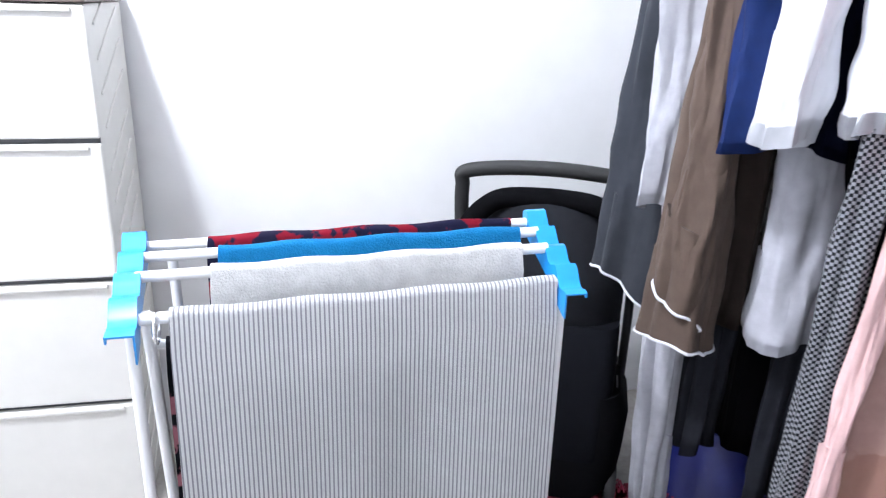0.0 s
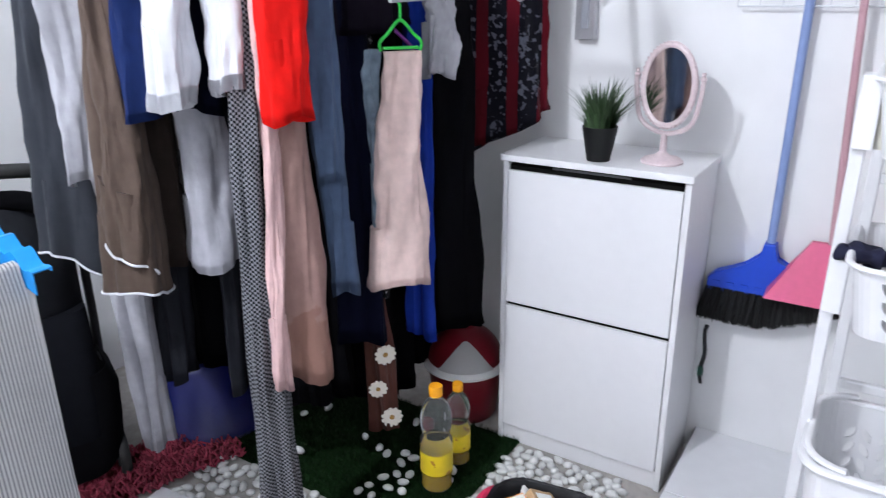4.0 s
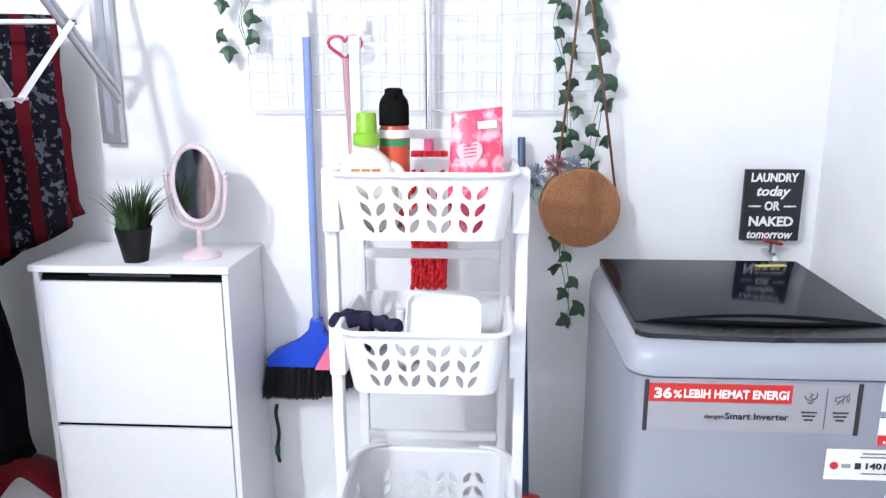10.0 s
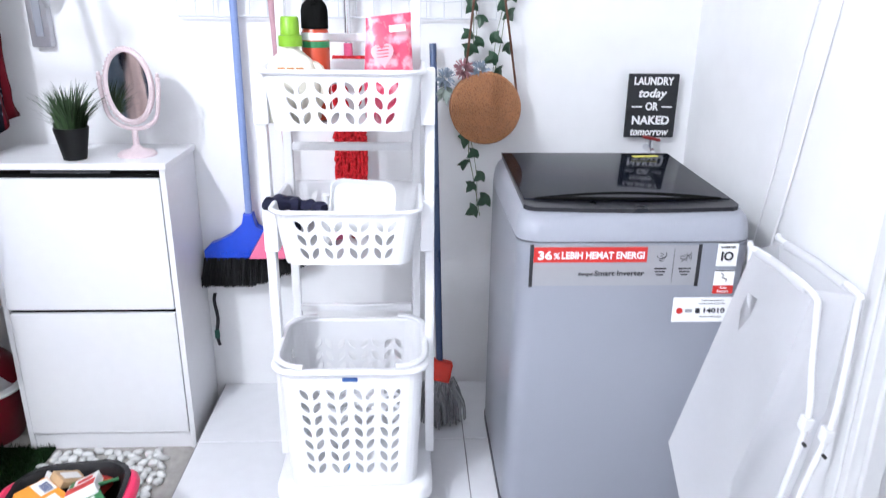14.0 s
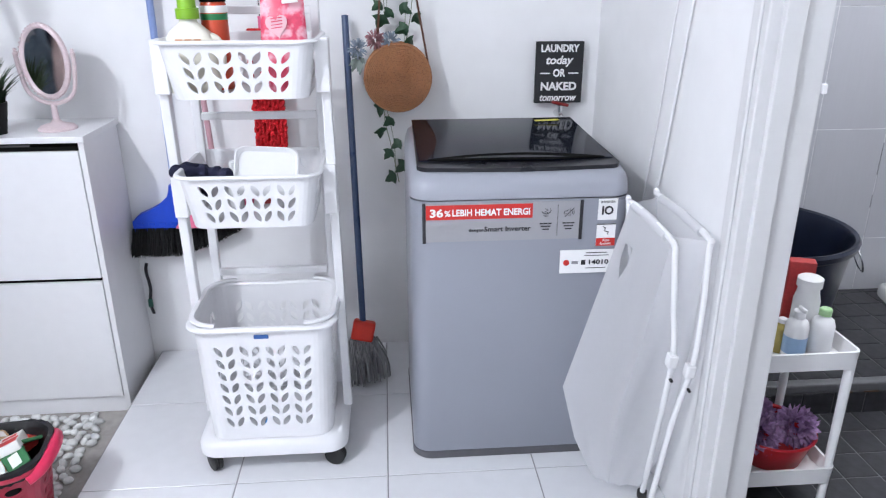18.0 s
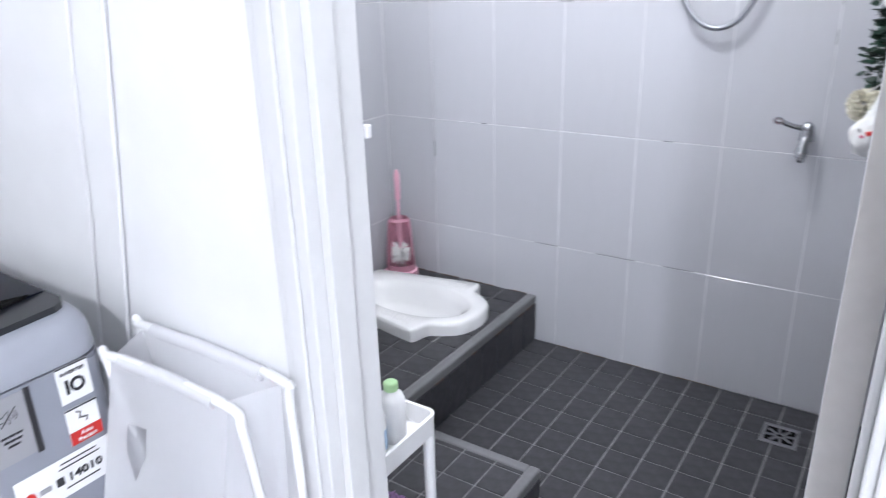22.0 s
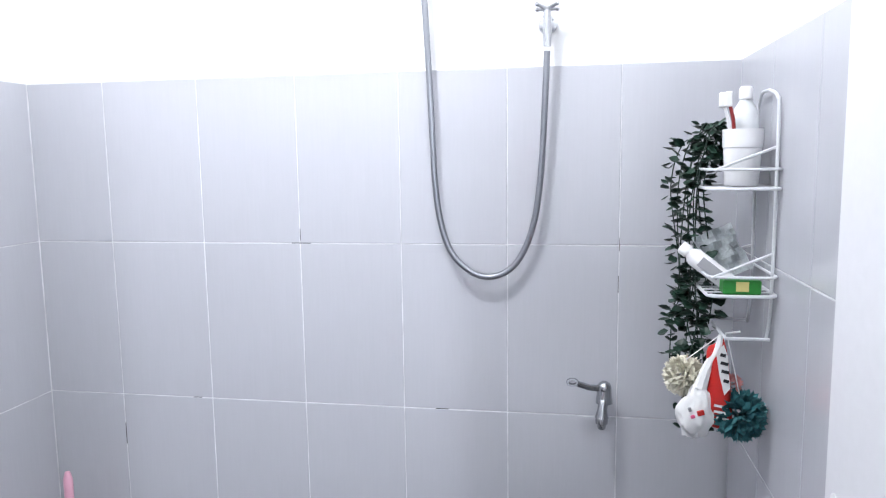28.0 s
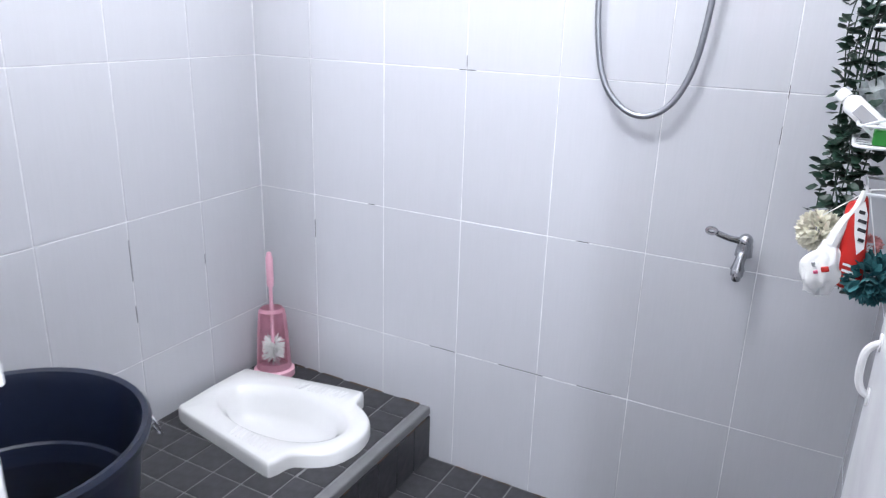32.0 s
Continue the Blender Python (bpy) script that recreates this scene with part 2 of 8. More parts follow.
EX, SY, NY, WX = 1.96, -1.482, 1.98, -1.35      # laundry: east, south, north, west faces
BE, BS, BN, BW = 2.066, -3.134, -1.585, 0.255   # bathroom faces
TOP = 2.62
ZB, ZP, ZS = -0.086, 0.10, 0.0                # bathroom floor, toilet platform, low step
GZ = -0.07                                      # bare floor beside the tiles
DX0, DX1, DH = 0.238, 0.952, 2.02                # door frame, outer


def wall(name, x0, x1, y0, y1, z0, z1, label):
    ob = part(name, box(BM(), x0, x1, y0, y1, z0, z1), M_wall)
    return tagged(ob, label, "wall", kind="structure")


wall("wall_east", EX, EX + 0.12, SY, NY + 0.12, -0.12, TOP, "plain white painted laundry wall")
wall("wall_north", WX, EX, NY, NY + 0.12, -0.12, TOP, "plain white painted laundry wall behind the clothes")
wall("wall_west", WX - 0.12, WX, -3.25, NY + 0.12, -0.12, TOP, "plain white painted wall")
bm = BM()
box(bm, DX1, EX + 0.12, BN, SY, -0.12, TOP)
box(bm, WX, DX0, BN, SY, -0.12, TOP)
box(bm, DX0, DX1, BN, SY, DH, TOP)
tagged(part("wall_south", bm, M_wall), "white painted wall with the bathroom doorway", "wall", kind="structure")
wall("wall_bath_east", BE, BE + 0.12, BS - 0.12, BN, -0.2, TOP, "bathroom wall, white above the grey tiles")
wall("wall_bath_south", BW - 0.12, BE, BS - 0.12, BS, -0.2, TOP, "bathroom wall, white above the grey tiles")
wall("wall_bath_west", BW - 0.12, BW, BS, BN, -0.2, TOP, "bathroom wall, white above the grey tiles")
wall("wall_back", WX, BW - 0.12, -3.25, -3.13, -0.12, TOP, "plain white painted wall")
tagged(part("ceiling", box(BM(), WX - 0.12, EX + 0.12, -3.25, NY + 0.12, TOP, TOP + 0.1), M_ceil), "plain white ceiling", "ceiling", kind="structure")

# floors
floor = tagged(part("floor", box(BM(), WX, EX, SY, 0.03, -0.12, -0.003), M_grout_floor), "white glazed tile floor with thin dark joints", "floor", kind="structure")
ground = tagged(part("floor_bare", box(BM(), WX, EX, 0.03, NY, -0.16, GZ), M_concrete), "bare grey concrete floor below the tiles", "floor", kind="structure")
tile_mesh = {}


def tile_at(name, x0, x1, y0, y1, z0, z1, mat, parent, axis="z", gap=0.0015, bev=0.0009):
    """One tile of its own; alike tiles share a mesh."""
    sx, sy, sz = round(x1 - x0 - (0 if axis == "x" else 2 * gap), 4), round(y1 - y0 - (0 if axis == "y" else 2 * gap), 4), round(z1 - z0 - (0 if axis == "z" else 2 * gap), 4)
    if min(sx, sy, sz) <= 0.002:
        return
    key = (sx, sy, sz, mat.name)
    if key not in tile_mesh:
        bm = box(BM(), -sx / 2, sx / 2, -sy / 2, sy / 2, -sz / 2, sz / 2, bev, 1)
        me = bpy.data.meshes.new(name)
        bm.to_mesh(me)
        bm.free()
        me.materials.append(mat)
        tile_mesh[key] = me
    ob = new(name, tile_mesh[key])
    ob.parent = parent
    ob.location = ((x0 + x1) / 2, (y0 + y1) / 2, (z0 + z1) / 2)
    return ob


def clip(a, b, lo, hi):
    return max(a, lo), min(b, hi)

# ---------- bathroom shell ----------
STX, STY, EY = 0.985, -2.33, -2.858
M_nosing = material("grey_step_edge_trim", (0.14, 0.14, 0.15), 0.4, vary=0.1)
tagged(part("floor_bath", box(BM(), BW, BE, BS, BN, -0.2, ZB - 0.003), M_bgrout), "charcoal square tile floor with pale joints", "floor", kind="structure")
bm = BM()
HX0, HX1, HY0, HY1 = 1.525, 1.950, -2.918, -2.692      # opening for the pan
box(bm, 1.40, HX0, BS, BN, ZB - 0.003, ZP - 0.003)
box(bm, HX1, BE, BS, BN, ZB - 0.003, ZP - 0.003)
box(bm, HX0, HX1, BS, HY0, ZB - 0.003, ZP - 0.003)
box(bm, HX0, HX1, HY1, BN, ZB - 0.003, ZP - 0.003)
plat_ob = tagged(part("toilet_platform", bm, M_bgrout), "raised charcoal tiled platform under the squat toilet", "platform", kind="structure")
part("edge_trim", box(BM(), 1.394, 1.428, BS + 0.008, BN, ZP - 0.028, ZP + 0.002, 0.006), M_nosing, plat_ob, "pale rounded edge strip")
step_ob = tagged(part("low_step", box(BM(), STX, 1.394, STY, BN, ZB - 0.003, ZS - 0.003), M_bgrout), "low charcoal tiled step beside the platform", "step", kind="structure")
bm = BM()
box(bm, STX - 0.003, STX + 0.028, STY - 0.003, BN, ZS - 0.028, ZS + 0.002, 0.005)
box(bm, STX + 0.028, 1.394, STY - 0.003, STY + 0.028, ZS - 0.028, ZS + 0.002, 0.005)
part("edge_trim", bm, M_nosing, step_ob, "pale rounded edge strip")
part("riser_tile", box(BM(), STX + 0.004, 1.392, STY - 0.004, STY, ZB, ZS - 0.03, 0.001, 1), M_btile, step_ob)
part("riser_tile", box(BM(), STX - 0.004, STX, STY, BN, ZB, ZS - 0.03, 0.001, 1), M_btile, step_ob)
tagged(part("threshold", box(BM(), DX0, DX1, BN, SY, -0.12, -0.005, 0.002, 1), M_tile_floor), "pale tile threshold under the bathroom door", "threshold", kind="structure")

# door frame: stepped profile on both sides and over the top
frame_ob = thing("door_frame", 0, 0, 0, 0, "white painted bathroom door frame with stepped profile", "door frame", kind="structure")
FW = 0.062
for side, x0, x1, s in (("east", DX1 - FW, DX1, -1), ("west", DX0, DX0 + 0.046, 1)):
    bm = BM()
    box(bm, x0, x1, BN - 0.006, SY + 0.012, -0.004, DH, 0.003)
    xa, xb = (x0 - 0.014, x0) if s < 0 else (x1, x1 + 0.008)
    box(bm, xa, xb, BN + 0.052, SY - 0.012, -0.004, DH - FW - 0.014, 0.002)
    xm = (x0 + x1) / 2
    box(bm, xm - 0.013, xm + 0.013, SY + 0.012, SY + 0.019, -0.004, DH - 0.02, 0.003)
    part("jamb", bm, M_pvc, frame_ob)
bm = BM()
box(bm, DX0 + 0.046, DX1 - FW, BN - 0.006, SY + 0.012, DH - FW, DH, 0.003)
part("head", bm, M_pvc, frame_ob)

# door leaf, open into the bathroom along its west wall
M_chrome = material("chrome", (0.75, 0.75, 0.77), 0.12, metal=1.0, vary=0.02)
# darker copy of chrome: weaker reflection of the white room set by colour
M_dkchrome = material("dimmed_chrome", (0.48, 0.49, 0.51), 0.18, metal=1.0, vary=0.05)
M_leaf = material("white_door_leaf", (0.74, 0.74, 0.77), 0.16, vary=0.02)
door = thing("door_1", 0.2930, BN - 0.010, 0, -90, "white plastic bathroom door standing open inwards", "door", kind="structure")
bm = BM()
LW = 0.70
box(bm, 0, LW, 0.0, 0.036, 0.006, DH - FW - 0.006, 0.002)
part("leaf", bm, M_leaf, door)
part("edge_strip", box(BM(), -0.0022, -0.0002, 0.001, 0.035, 0.008, DH - FW - 0.008), material("beige_door_edge", (0.52, 0.50, 0.49), 0.5, vary=0.05), door, "pale beige edge of the door")
for z in (0.25, 1.0, 1.72):
    part("hinge", cyl(BM(), (-0.004, -0.004, z), (-0.004, -0.004, z + 0.09), 0.0045, seg=10), M_chrome, door, "steel hinge", True)
bm = BM()
tube(bm, smooth_path([(LW - 0.035, 0.034, 0.956), (LW - 0.035, 0.044, 0.950), (LW - 0.035, 0.050, 0.936), (LW - 0.035, 0.050, 0.908), (LW - 0.035, 0.044, 0.892), (LW - 0.035, 0.034, 0.886)], 5), 0.0045, 8)
for z in (0.956, 0.886):
    cyl(bm, (LW - 0.035, 0.034, z), (LW - 0.035, 0.038, z), 0.011, seg=12)
part("pull_handle", bm, M_pvc, door, "white bow pull handle", True)

# light switch on the south wall
M_plastic = material("white_plastic", (0.80, 0.80, 0.815), 0.33, vary=0.015, scale=6)
sw = thing("light_switch", 1.119, SY, 1.392, 0, "white double light switch beside the bathroom door", "switch")
part("plate", box(BM(), -0.044, 0.044, 0, 0.010, -0.046, 0.046, 0.005), M_plastic, sw)
for k in (-1, 1):
    part("rocker", turned(box(BM(), -0.0155, 0.0155, 0, 0.006, -0.030, 0.030, 0.002), pose(k * 0.0158, 0.010, 0.002, 2)), M_plastic, sw)
    part("indicator", box(BM(), k * 0.0158 - 0.006, k * 0.0158 + 0.006, 0.0155, 0.0168, -0.024, -0.0195), material("pale_indicator", (0.55, 0.60, 0.62), 0.2) if k < 0 else bpy.data.materials["pale_indicator"], sw, "pale indicator slot")

# ---------- shoe cabinet ----------
M_board = material("white_melamine_board", (0.80, 0.80, 0.82), 0.36, vary=0.015, scale=4)
# spray cap and cabinet back; otherwise shade painted into gaps and recesses
M_black_gap = material("shadow_gap_black", (0.006, 0.006, 0.006), 0.9, spec=0.05)
M_grey_edge = material("dark_grey_lip", (0.10, 0.10, 0.11), 0.5)
cab = thing("shoe_cabinet", 1.68, 0.056, GZ, 0, "white two-door flip-down shoe cabinet on the bare floor", "cabinet")
W, D, H = 0.505, 0.275, 0.905
part("side_panel", box(BM(), 0.004, D, 0, 0.016, 0, H - 0.018, 0.001, 1), M_board, cab)
part("side_panel", box(BM(), 0.004, D, W - 0.016, W, 0, H - 0.018, 0.001, 1), M_board, cab)
part("top", box(BM(), -0.006, D + 0.003, -0.006, W + 0.006, H - 0.018, H, 0.002), M_board, cab)
part("back_panel", box(BM(), D - 0.006, D - 0.002, 0.016, W - 0.016, 0.03, H - 0.018), M_black_gap, cab)
part("plinth", box(BM(), 0.012, 0.026, 0.016, W - 0.016, 0, 0.060, 0.001, 1), M_board, cab)
# black strips paint the shade between doors, top board and plinth
for z0, z1 in ((0.062, 0.462), (0.474, 0.862)):
    d = part("flip_door", box(BM(), 0.0, 0.016, 0.018, W - 0.018, z0, z1, 0.0015), M_board, cab)
    part("finger_gap", box(BM(), 0.012, 0.034, 0.018, W - 0.018, z1 - 0.004, z1 + 0.0125), M_black_gap, cab)
part("top_gap", box(BM(), 0.018, 0.036, 0.018, W - 0.018, 0.874, H - 0.0185), M_black_gap, cab, "black strip for the shade under the top board")
part("handle_lip", box(BM(), 0.0125, 0.0165, W * 0.30, W * 0.72, 0.872, 0.880, 0.001, 1), M_grey_edge, cab, "dark grey handle lip")
part("plinth_joint", box(BM(), 0.0105, 0.0122, 0.018, W - 0.018, 0.0585, 0.0615), M_black_gap, cab)

# ---------- washing machine ----------
M_grey_steel = material("silver_grey_enamel", (0.285, 0.30, 0.345), 0.30, metal=0.2, vary=0.006, scale=1.5, coat=0.15)
M_grey_plastic = material("silver_grey_plastic", (0.325, 0.34, 0.385), 0.35, vary=0.006)
M_dark_lid = material("dark_tinted_lid", (0.004, 0.006, 0.014), 0.05, vary=0.02, spec=0.07)
M_dark_panel = material("charcoal_control_panel", (0.022, 0.023, 0.028), 0.3, spec=0.3)
M_dark_base = material("dark_grey_base", (0.09, 0.09, 0.10), 0.5)
M_paper = material("white_sticker", (0.82, 0.82, 0.82), 0.45, vary=0.01)
M_sil = material("silver_sticker", (0.33, 0.33, 0.35), 0.4, vary=0.015, metal=0.2)
M_red = material("red_sticker", (0.55, 0.02, 0.015), 0.4, vary=0.02)
M_ink = material("black_print", (0.02, 0.02, 0.025), 0.5)
wm = thing("washing_machine", 1.205, -1.108, 0.0, 0, "silver-grey top-loading washing machine with dark lid", "washing machine")
A = 0.262   # half width along y
Dm = 0.555
bm = BM()
loft(bm, [rring(Dm / 2 - k / 2, A - 0.004 * k, 0.045, z, 6, Dm / 2 + k / 2, 0) for z, k in ((0.022, 0.068), (0.20, 0.044), (0.40, 0.018), (0.55, 0.003), (0.62, 0.0), (0.764, 0.0))], True, True)
part("body", bm, M_grey_steel, wm, "", True)
bm = BM()
loft(bm, [rring(Dm / 2 - 0.031, A + d, 0.045, z, 6, Dm / 2 + 0.035, 0) for z, d in ((0.0, -0.004), (0.004, 0.002), (0.023, 0.002))])
part("base", bm, M_dark_base, wm, "dark grey base rim", True)
bm = BM()
n = 6
rings = []
for dz, dx, dy, rise in ((0.767, 0, 0, 0), (0.772, -0.001, -0.001, 0), (0.798, 0.001, 0.001, 0.0), (0.812, 0.007, 0.004, 0.004), (0.820, 0.016, 0.010, 0.010), (0.823, 0.026, 0.018, 0.013)):
    ring = rring(Dm / 2 - dx, A - dy, 0.05, dz, n, Dm / 2 + dx * 0.3, 0)
    rings.append([(x, y, z + rise * 1.6 * (x / Dm)) for x, y, z in ring])
loft(bm, rings)
part("top_frame", bm, M_grey_plastic, wm, "rounded silver-grey top frame", True)
bm = BM()
ring = [(0.050, 0.236), (0.064, 0.244), (0.525, 0.238), (0.540, 0.222), (0.540, -0.222), (0.525, -0.238), (0.064, -0.244), (0.050, -0.236), (0.041, -0.222), (0.033, -0.12), (0.030, 0.0), (0.033, 0.12), (0.041, 0.222)]
zt = lambda x: 0.8225 + 0.013 * 1.6 * x / Dm
vs = [[bm.verts.new((x, y, zt(x) + d)) for x, y in ring] for d in (-0.004, 0.010)]
bm.faces.new(vs[1])
for i in range(len(ring)):
    j = (i + 1) % len(ring)
    bm.faces.new((vs[0][i], vs[0][j], vs[1][j], vs[1][i]))
part("control_panel", bm, M_dark_panel, wm, "charcoal front control strip", False)
# lid: slightly bowed glass with a scooped grip at its front
bm = BM()
nx, ny = 10, 16
top = []
for i in range(nx + 1):
    row = []
    for j in range(ny + 1):
        v = -1 + 2 * j / ny
        xf = 0.098 - 0.014 * (1 - v * v)
        x = xf + (0.534 - xf) * i / nx
        hw = 0.238
        row.append(bm.verts.new((x, v * hw, zt(x) + 0.012 + 0.010 * (1 - v * v) * math.sin(math.pi * min(1, 0.25 + 0.75 * i / nx)))))
    top.append(row)
low = [[bm.verts.new((q.co.x, q.co.y, q.co.z - 0.008)) for q in row] for row in top]
for i in range(nx):
    for j in range(ny):
        bm.faces.new((top[i][j], top[i + 1][j], top[i + 1][j + 1], top[i][j + 1]))
        bm.faces.new((low[i][j + 1], low[i + 1][j + 1], low[i + 1][j], low[i][j]))
for j in range(ny):
    bm.faces.new((low[0][j], top[0][j], top[0][j + 1], low[0][j + 1]))
    bm.faces.new((top[nx][j], low[nx][j], low[nx][j + 1], top[nx][j + 1]))
for i in range(nx):
    bm.faces.new((top[i][0], low[i][0], low[i + 1][0], top[i + 1][0]))
    bm.faces.new((low[i][ny], top[i][ny], top[i + 1][ny], low[i + 1][ny]))
lid = part("lid", bm, M_dark_lid, wm, "glossy dark tinted lid", True)
bm = BM()
ring = [(0.096 + 0.020 * (1 - v * v), v * 0.216) for v in [-1 + k / 8 for k in range(17)]] + [(0.096 - 0.026 * (1 - v * v), v * 0.216) for v in [1 - k / 8 for k in range(17)]]
ring = [ring[k] for k in range(len(ring)) if k not in (17, 33)]
for d in (-0.004, 0.0012):
    vs = [bm.verts.new((x, y, zt(x) + 0.0128 + 0.0088 * (1 - (y / 0.238) ** 2) + d)) for x, y in ring]
    bm.faces.new(vs if d > 0 else vs[::-1])
bm.verts.ensure_lookup_table()
n = len(ring)
for i in range(n):
    j = (i + 1) % n
    bm.faces.new((bm.verts[i], bm.verts[j], bm.verts[n + j], bm.verts[n + i]))
part("grip_recess", bm, M_black_gap, lid, "dark grip slot")
for k in range(9):
    part("button", box(BM(), 0.058, 0.062, -0.15 + 0.034 * k, -0.142 + 0.034 * k, 0.8345, 0.8362), M_dark_base, wm)
part("lid_sticker", turned(box(BM(), -0.008, 0.008, -0.036, 0.036, 0, 0.0008), pose(0.46, -0.150, 0.8605, 0, -2, 8)), material("yellow_sticker", (0.7, 0.62, 0.1), 0.5), wm, "narrow yellow warning sticker")


def spread(y, z):
    return -0.142 + (y + 0.085) * 1.309, 0.665 + (z - 0.605) * 1.205


def on_front(y, z, d=0.0):
    """Pose of flat print on the machine's front, text reading along -y."""
    return pose(-0.0012 - d, *spread(y, z), 90, 0, -90)


def plate(name, y0, y1, z0, z1, mat, d=0.0, label=""):
    (y0, z0), (y1, z1) = spread(y0, z0), spread(y1, z1)
    return part(name, box(BM(), -0.0014 - d, -0.0002 - d, y0, y1, z0, z1), mat, wm, label)


e = plate("energy_sticker", -0.085, 0.203, 0.605, 0.683, M_sil, 0, "silver sticker on water and energy saving")
plate("red_band", 0.005, 0.197, 0.651, 0.680, M_red, 0.0012, "red band with white lettering")
plate("dark_edge", 0.1975, 0.2035, 0.603, 0.685, M_ink, 0.0012)
plate("dark_edge", -0.0875, -0.0815, 0.603, 0.685, M_ink, 0.0012)
M_white_print = material("white_print", (0.85, 0.85, 0.85), 0.5)
words("36", 0.0262, on_front(0.190, 0.664, 0.0024), M_white_print, wm, align="LEFT", bold=0.0008, width=0.0310)
words("%", 0.0200, on_front(0.164, 0.663, 0.0024), M_white_print, wm, align="LEFT", bold=0.0004, width=0.0144)
words("LEBIH HEMAT ENERGI", 0.0222, on_front(0.150, 0.664, 0.0024), M_white_print, wm, align="LEFT", bold=0.0006, width=0.1833)
words("dengan", 0.0108, on_front(0.120, 0.628, 0.0012), M_ink, wm, align="LEFT", width=0.0340)
words("Smart Inverter", 0.0174, on_front(0.092, 0.629, 0.0012), M_ink, wm, align="LEFT", bold=0.0002, width=0.1113)
bm = BM()
tube(bm, [(0, 0.011 * math.cos(2.6 + k * 0.5), 0.006 + 0.009 * math.sin(2.6 + k * 0.5)) for k in range(8)], 0.0009, 5)
tube(bm, [(0, 0.003, 0.010), (0, -0.004, 0.007), (0, 0.003, 0.003), (0, -0.004, 0.000)], 0.0008, 5)
for z, w in ((-0.006, 0.006), (-0.009, 0.004)):
    tube(bm, [(0, -w, z), (0, w, z)], 0.0006, 4)
part("pictogram", turned(bm, pose(-0.0016, *spread(-0.020, 0.660))), M_ink, wm, "printed dryer symbol")
bm = BM()
tube(bm, [(0, 0.012, 0.003), (0, 0.012, -0.004), (0, 0.006, -0.004), (0, -0.002, -0.010), (0, -0.002, 0.009), (0, 0.006, 0.003)], 0.0008, 5, True)
for r in (0.005, 0.009):
    tube(bm, [(0, -0.003 - r * math.cos(t), r * math.sin(t)) for t in (-0.8, -0.4, 0.0, 0.4, 0.8)], 0.0007, 5)
tube(bm, [(0, 0.010, -0.011), (0, -0.012, 0.011)], 0.0008, 5)
part("pictogram", turned(bm, pose(-0.0016, *spread(-0.062, 0.660))), M_ink, wm, "printed quiet symbol")
for y in (-0.020, -0.062):
    for z, w in ((0.637, 0.011), (0.631, 0.009), (0.625, 0.006)):
        for g in range(3):
            plate("print_line", y + w * (1 - (2 * g + 1.8) / 3), y + w * (1 - 2 * g / 3), z, z + 0.0022, M_ink, 0.0012)
plate("divider", -0.0415, -0.0408, 0.612, 0.676, M_dark_base, 0.0012)
for k, z in enumerate((0.642, 0.588)):
    plate("badge", -0.150, -0.115, z, z + 0.046, M_paper, 0, "small white badge with black symbol")
    plate("badge_edge", -0.150, -0.115, z + 0.0445, z + 0.046, M_ink, 0.0012)
words("IO", 0.0288, on_front(-0.1325, 0.661, 0.0014), M_ink, wm, bold=0.0008, width=0.0275)
words("INVERTER", 0.0072, on_front(-0.1325, 0.679, 0.0014), M_ink, wm, width=0.0340)
plate("badge_red", -0.150, -0.115, 0.588, 0.604, M_red, 0.0012)
words("Auto", 0.0084, on_front(-0.1325, 0.600, 0.0026), M_white_print, wm, width=0.0170)
words("Restart", 0.0084, on_front(-0.1325, 0.593, 0.0026), M_white_print, wm, width=0.0262)
bm = BM()
tube(bm, [(0, 0.008, 0.010), (0, 0.002, 0.006), (0, 0.005, -0.001), (0, -0.006, -0.004), (0, -0.004, -0.010)], 0.0012, 5)
part("pictogram", turned(bm, pose(-0.0016, *spread(-0.1325, 0.620))), M_ink, wm)
plate("info_sticker", -0.156, -0.050, 0.530, 0.580, M_paper, 0.0, "white service sticker")
bm = BM()
lathe(bm, [(0.0075, 0), (0.0075, 0.0008)], 20)
part("round_mark", turned(bm, pose(-0.0014, *spread(-0.062, 0.553), 0, -90)), M_red, wm)
plate("print_line", -0.084, -0.072, 0.550, 0.556, M_sil, 0.0012)
words("14010", 0.0162, on_front(-0.123, 0.553, 0.0014), M_ink, wm, bold=0.0004, width=0.0484)
plate("phone_symbol", -0.098, -0.090, 0.548, 0.558, M_ink, 0.0012)
for z, w in ((0.573, 0.040), (0.567, 0.046), (0.540, 0.038)):
    plate("print_line", -0.118 - w / 2, -0.118 + w / 2, z, z + 0.0012, M_ink, 0.0012)

# ---------- three-tier trolley with baskets ----------
M_pp = material("white_polypropylene", (0.78, 0.78, 0.80), 0.34, vary=0.015, scale=5)


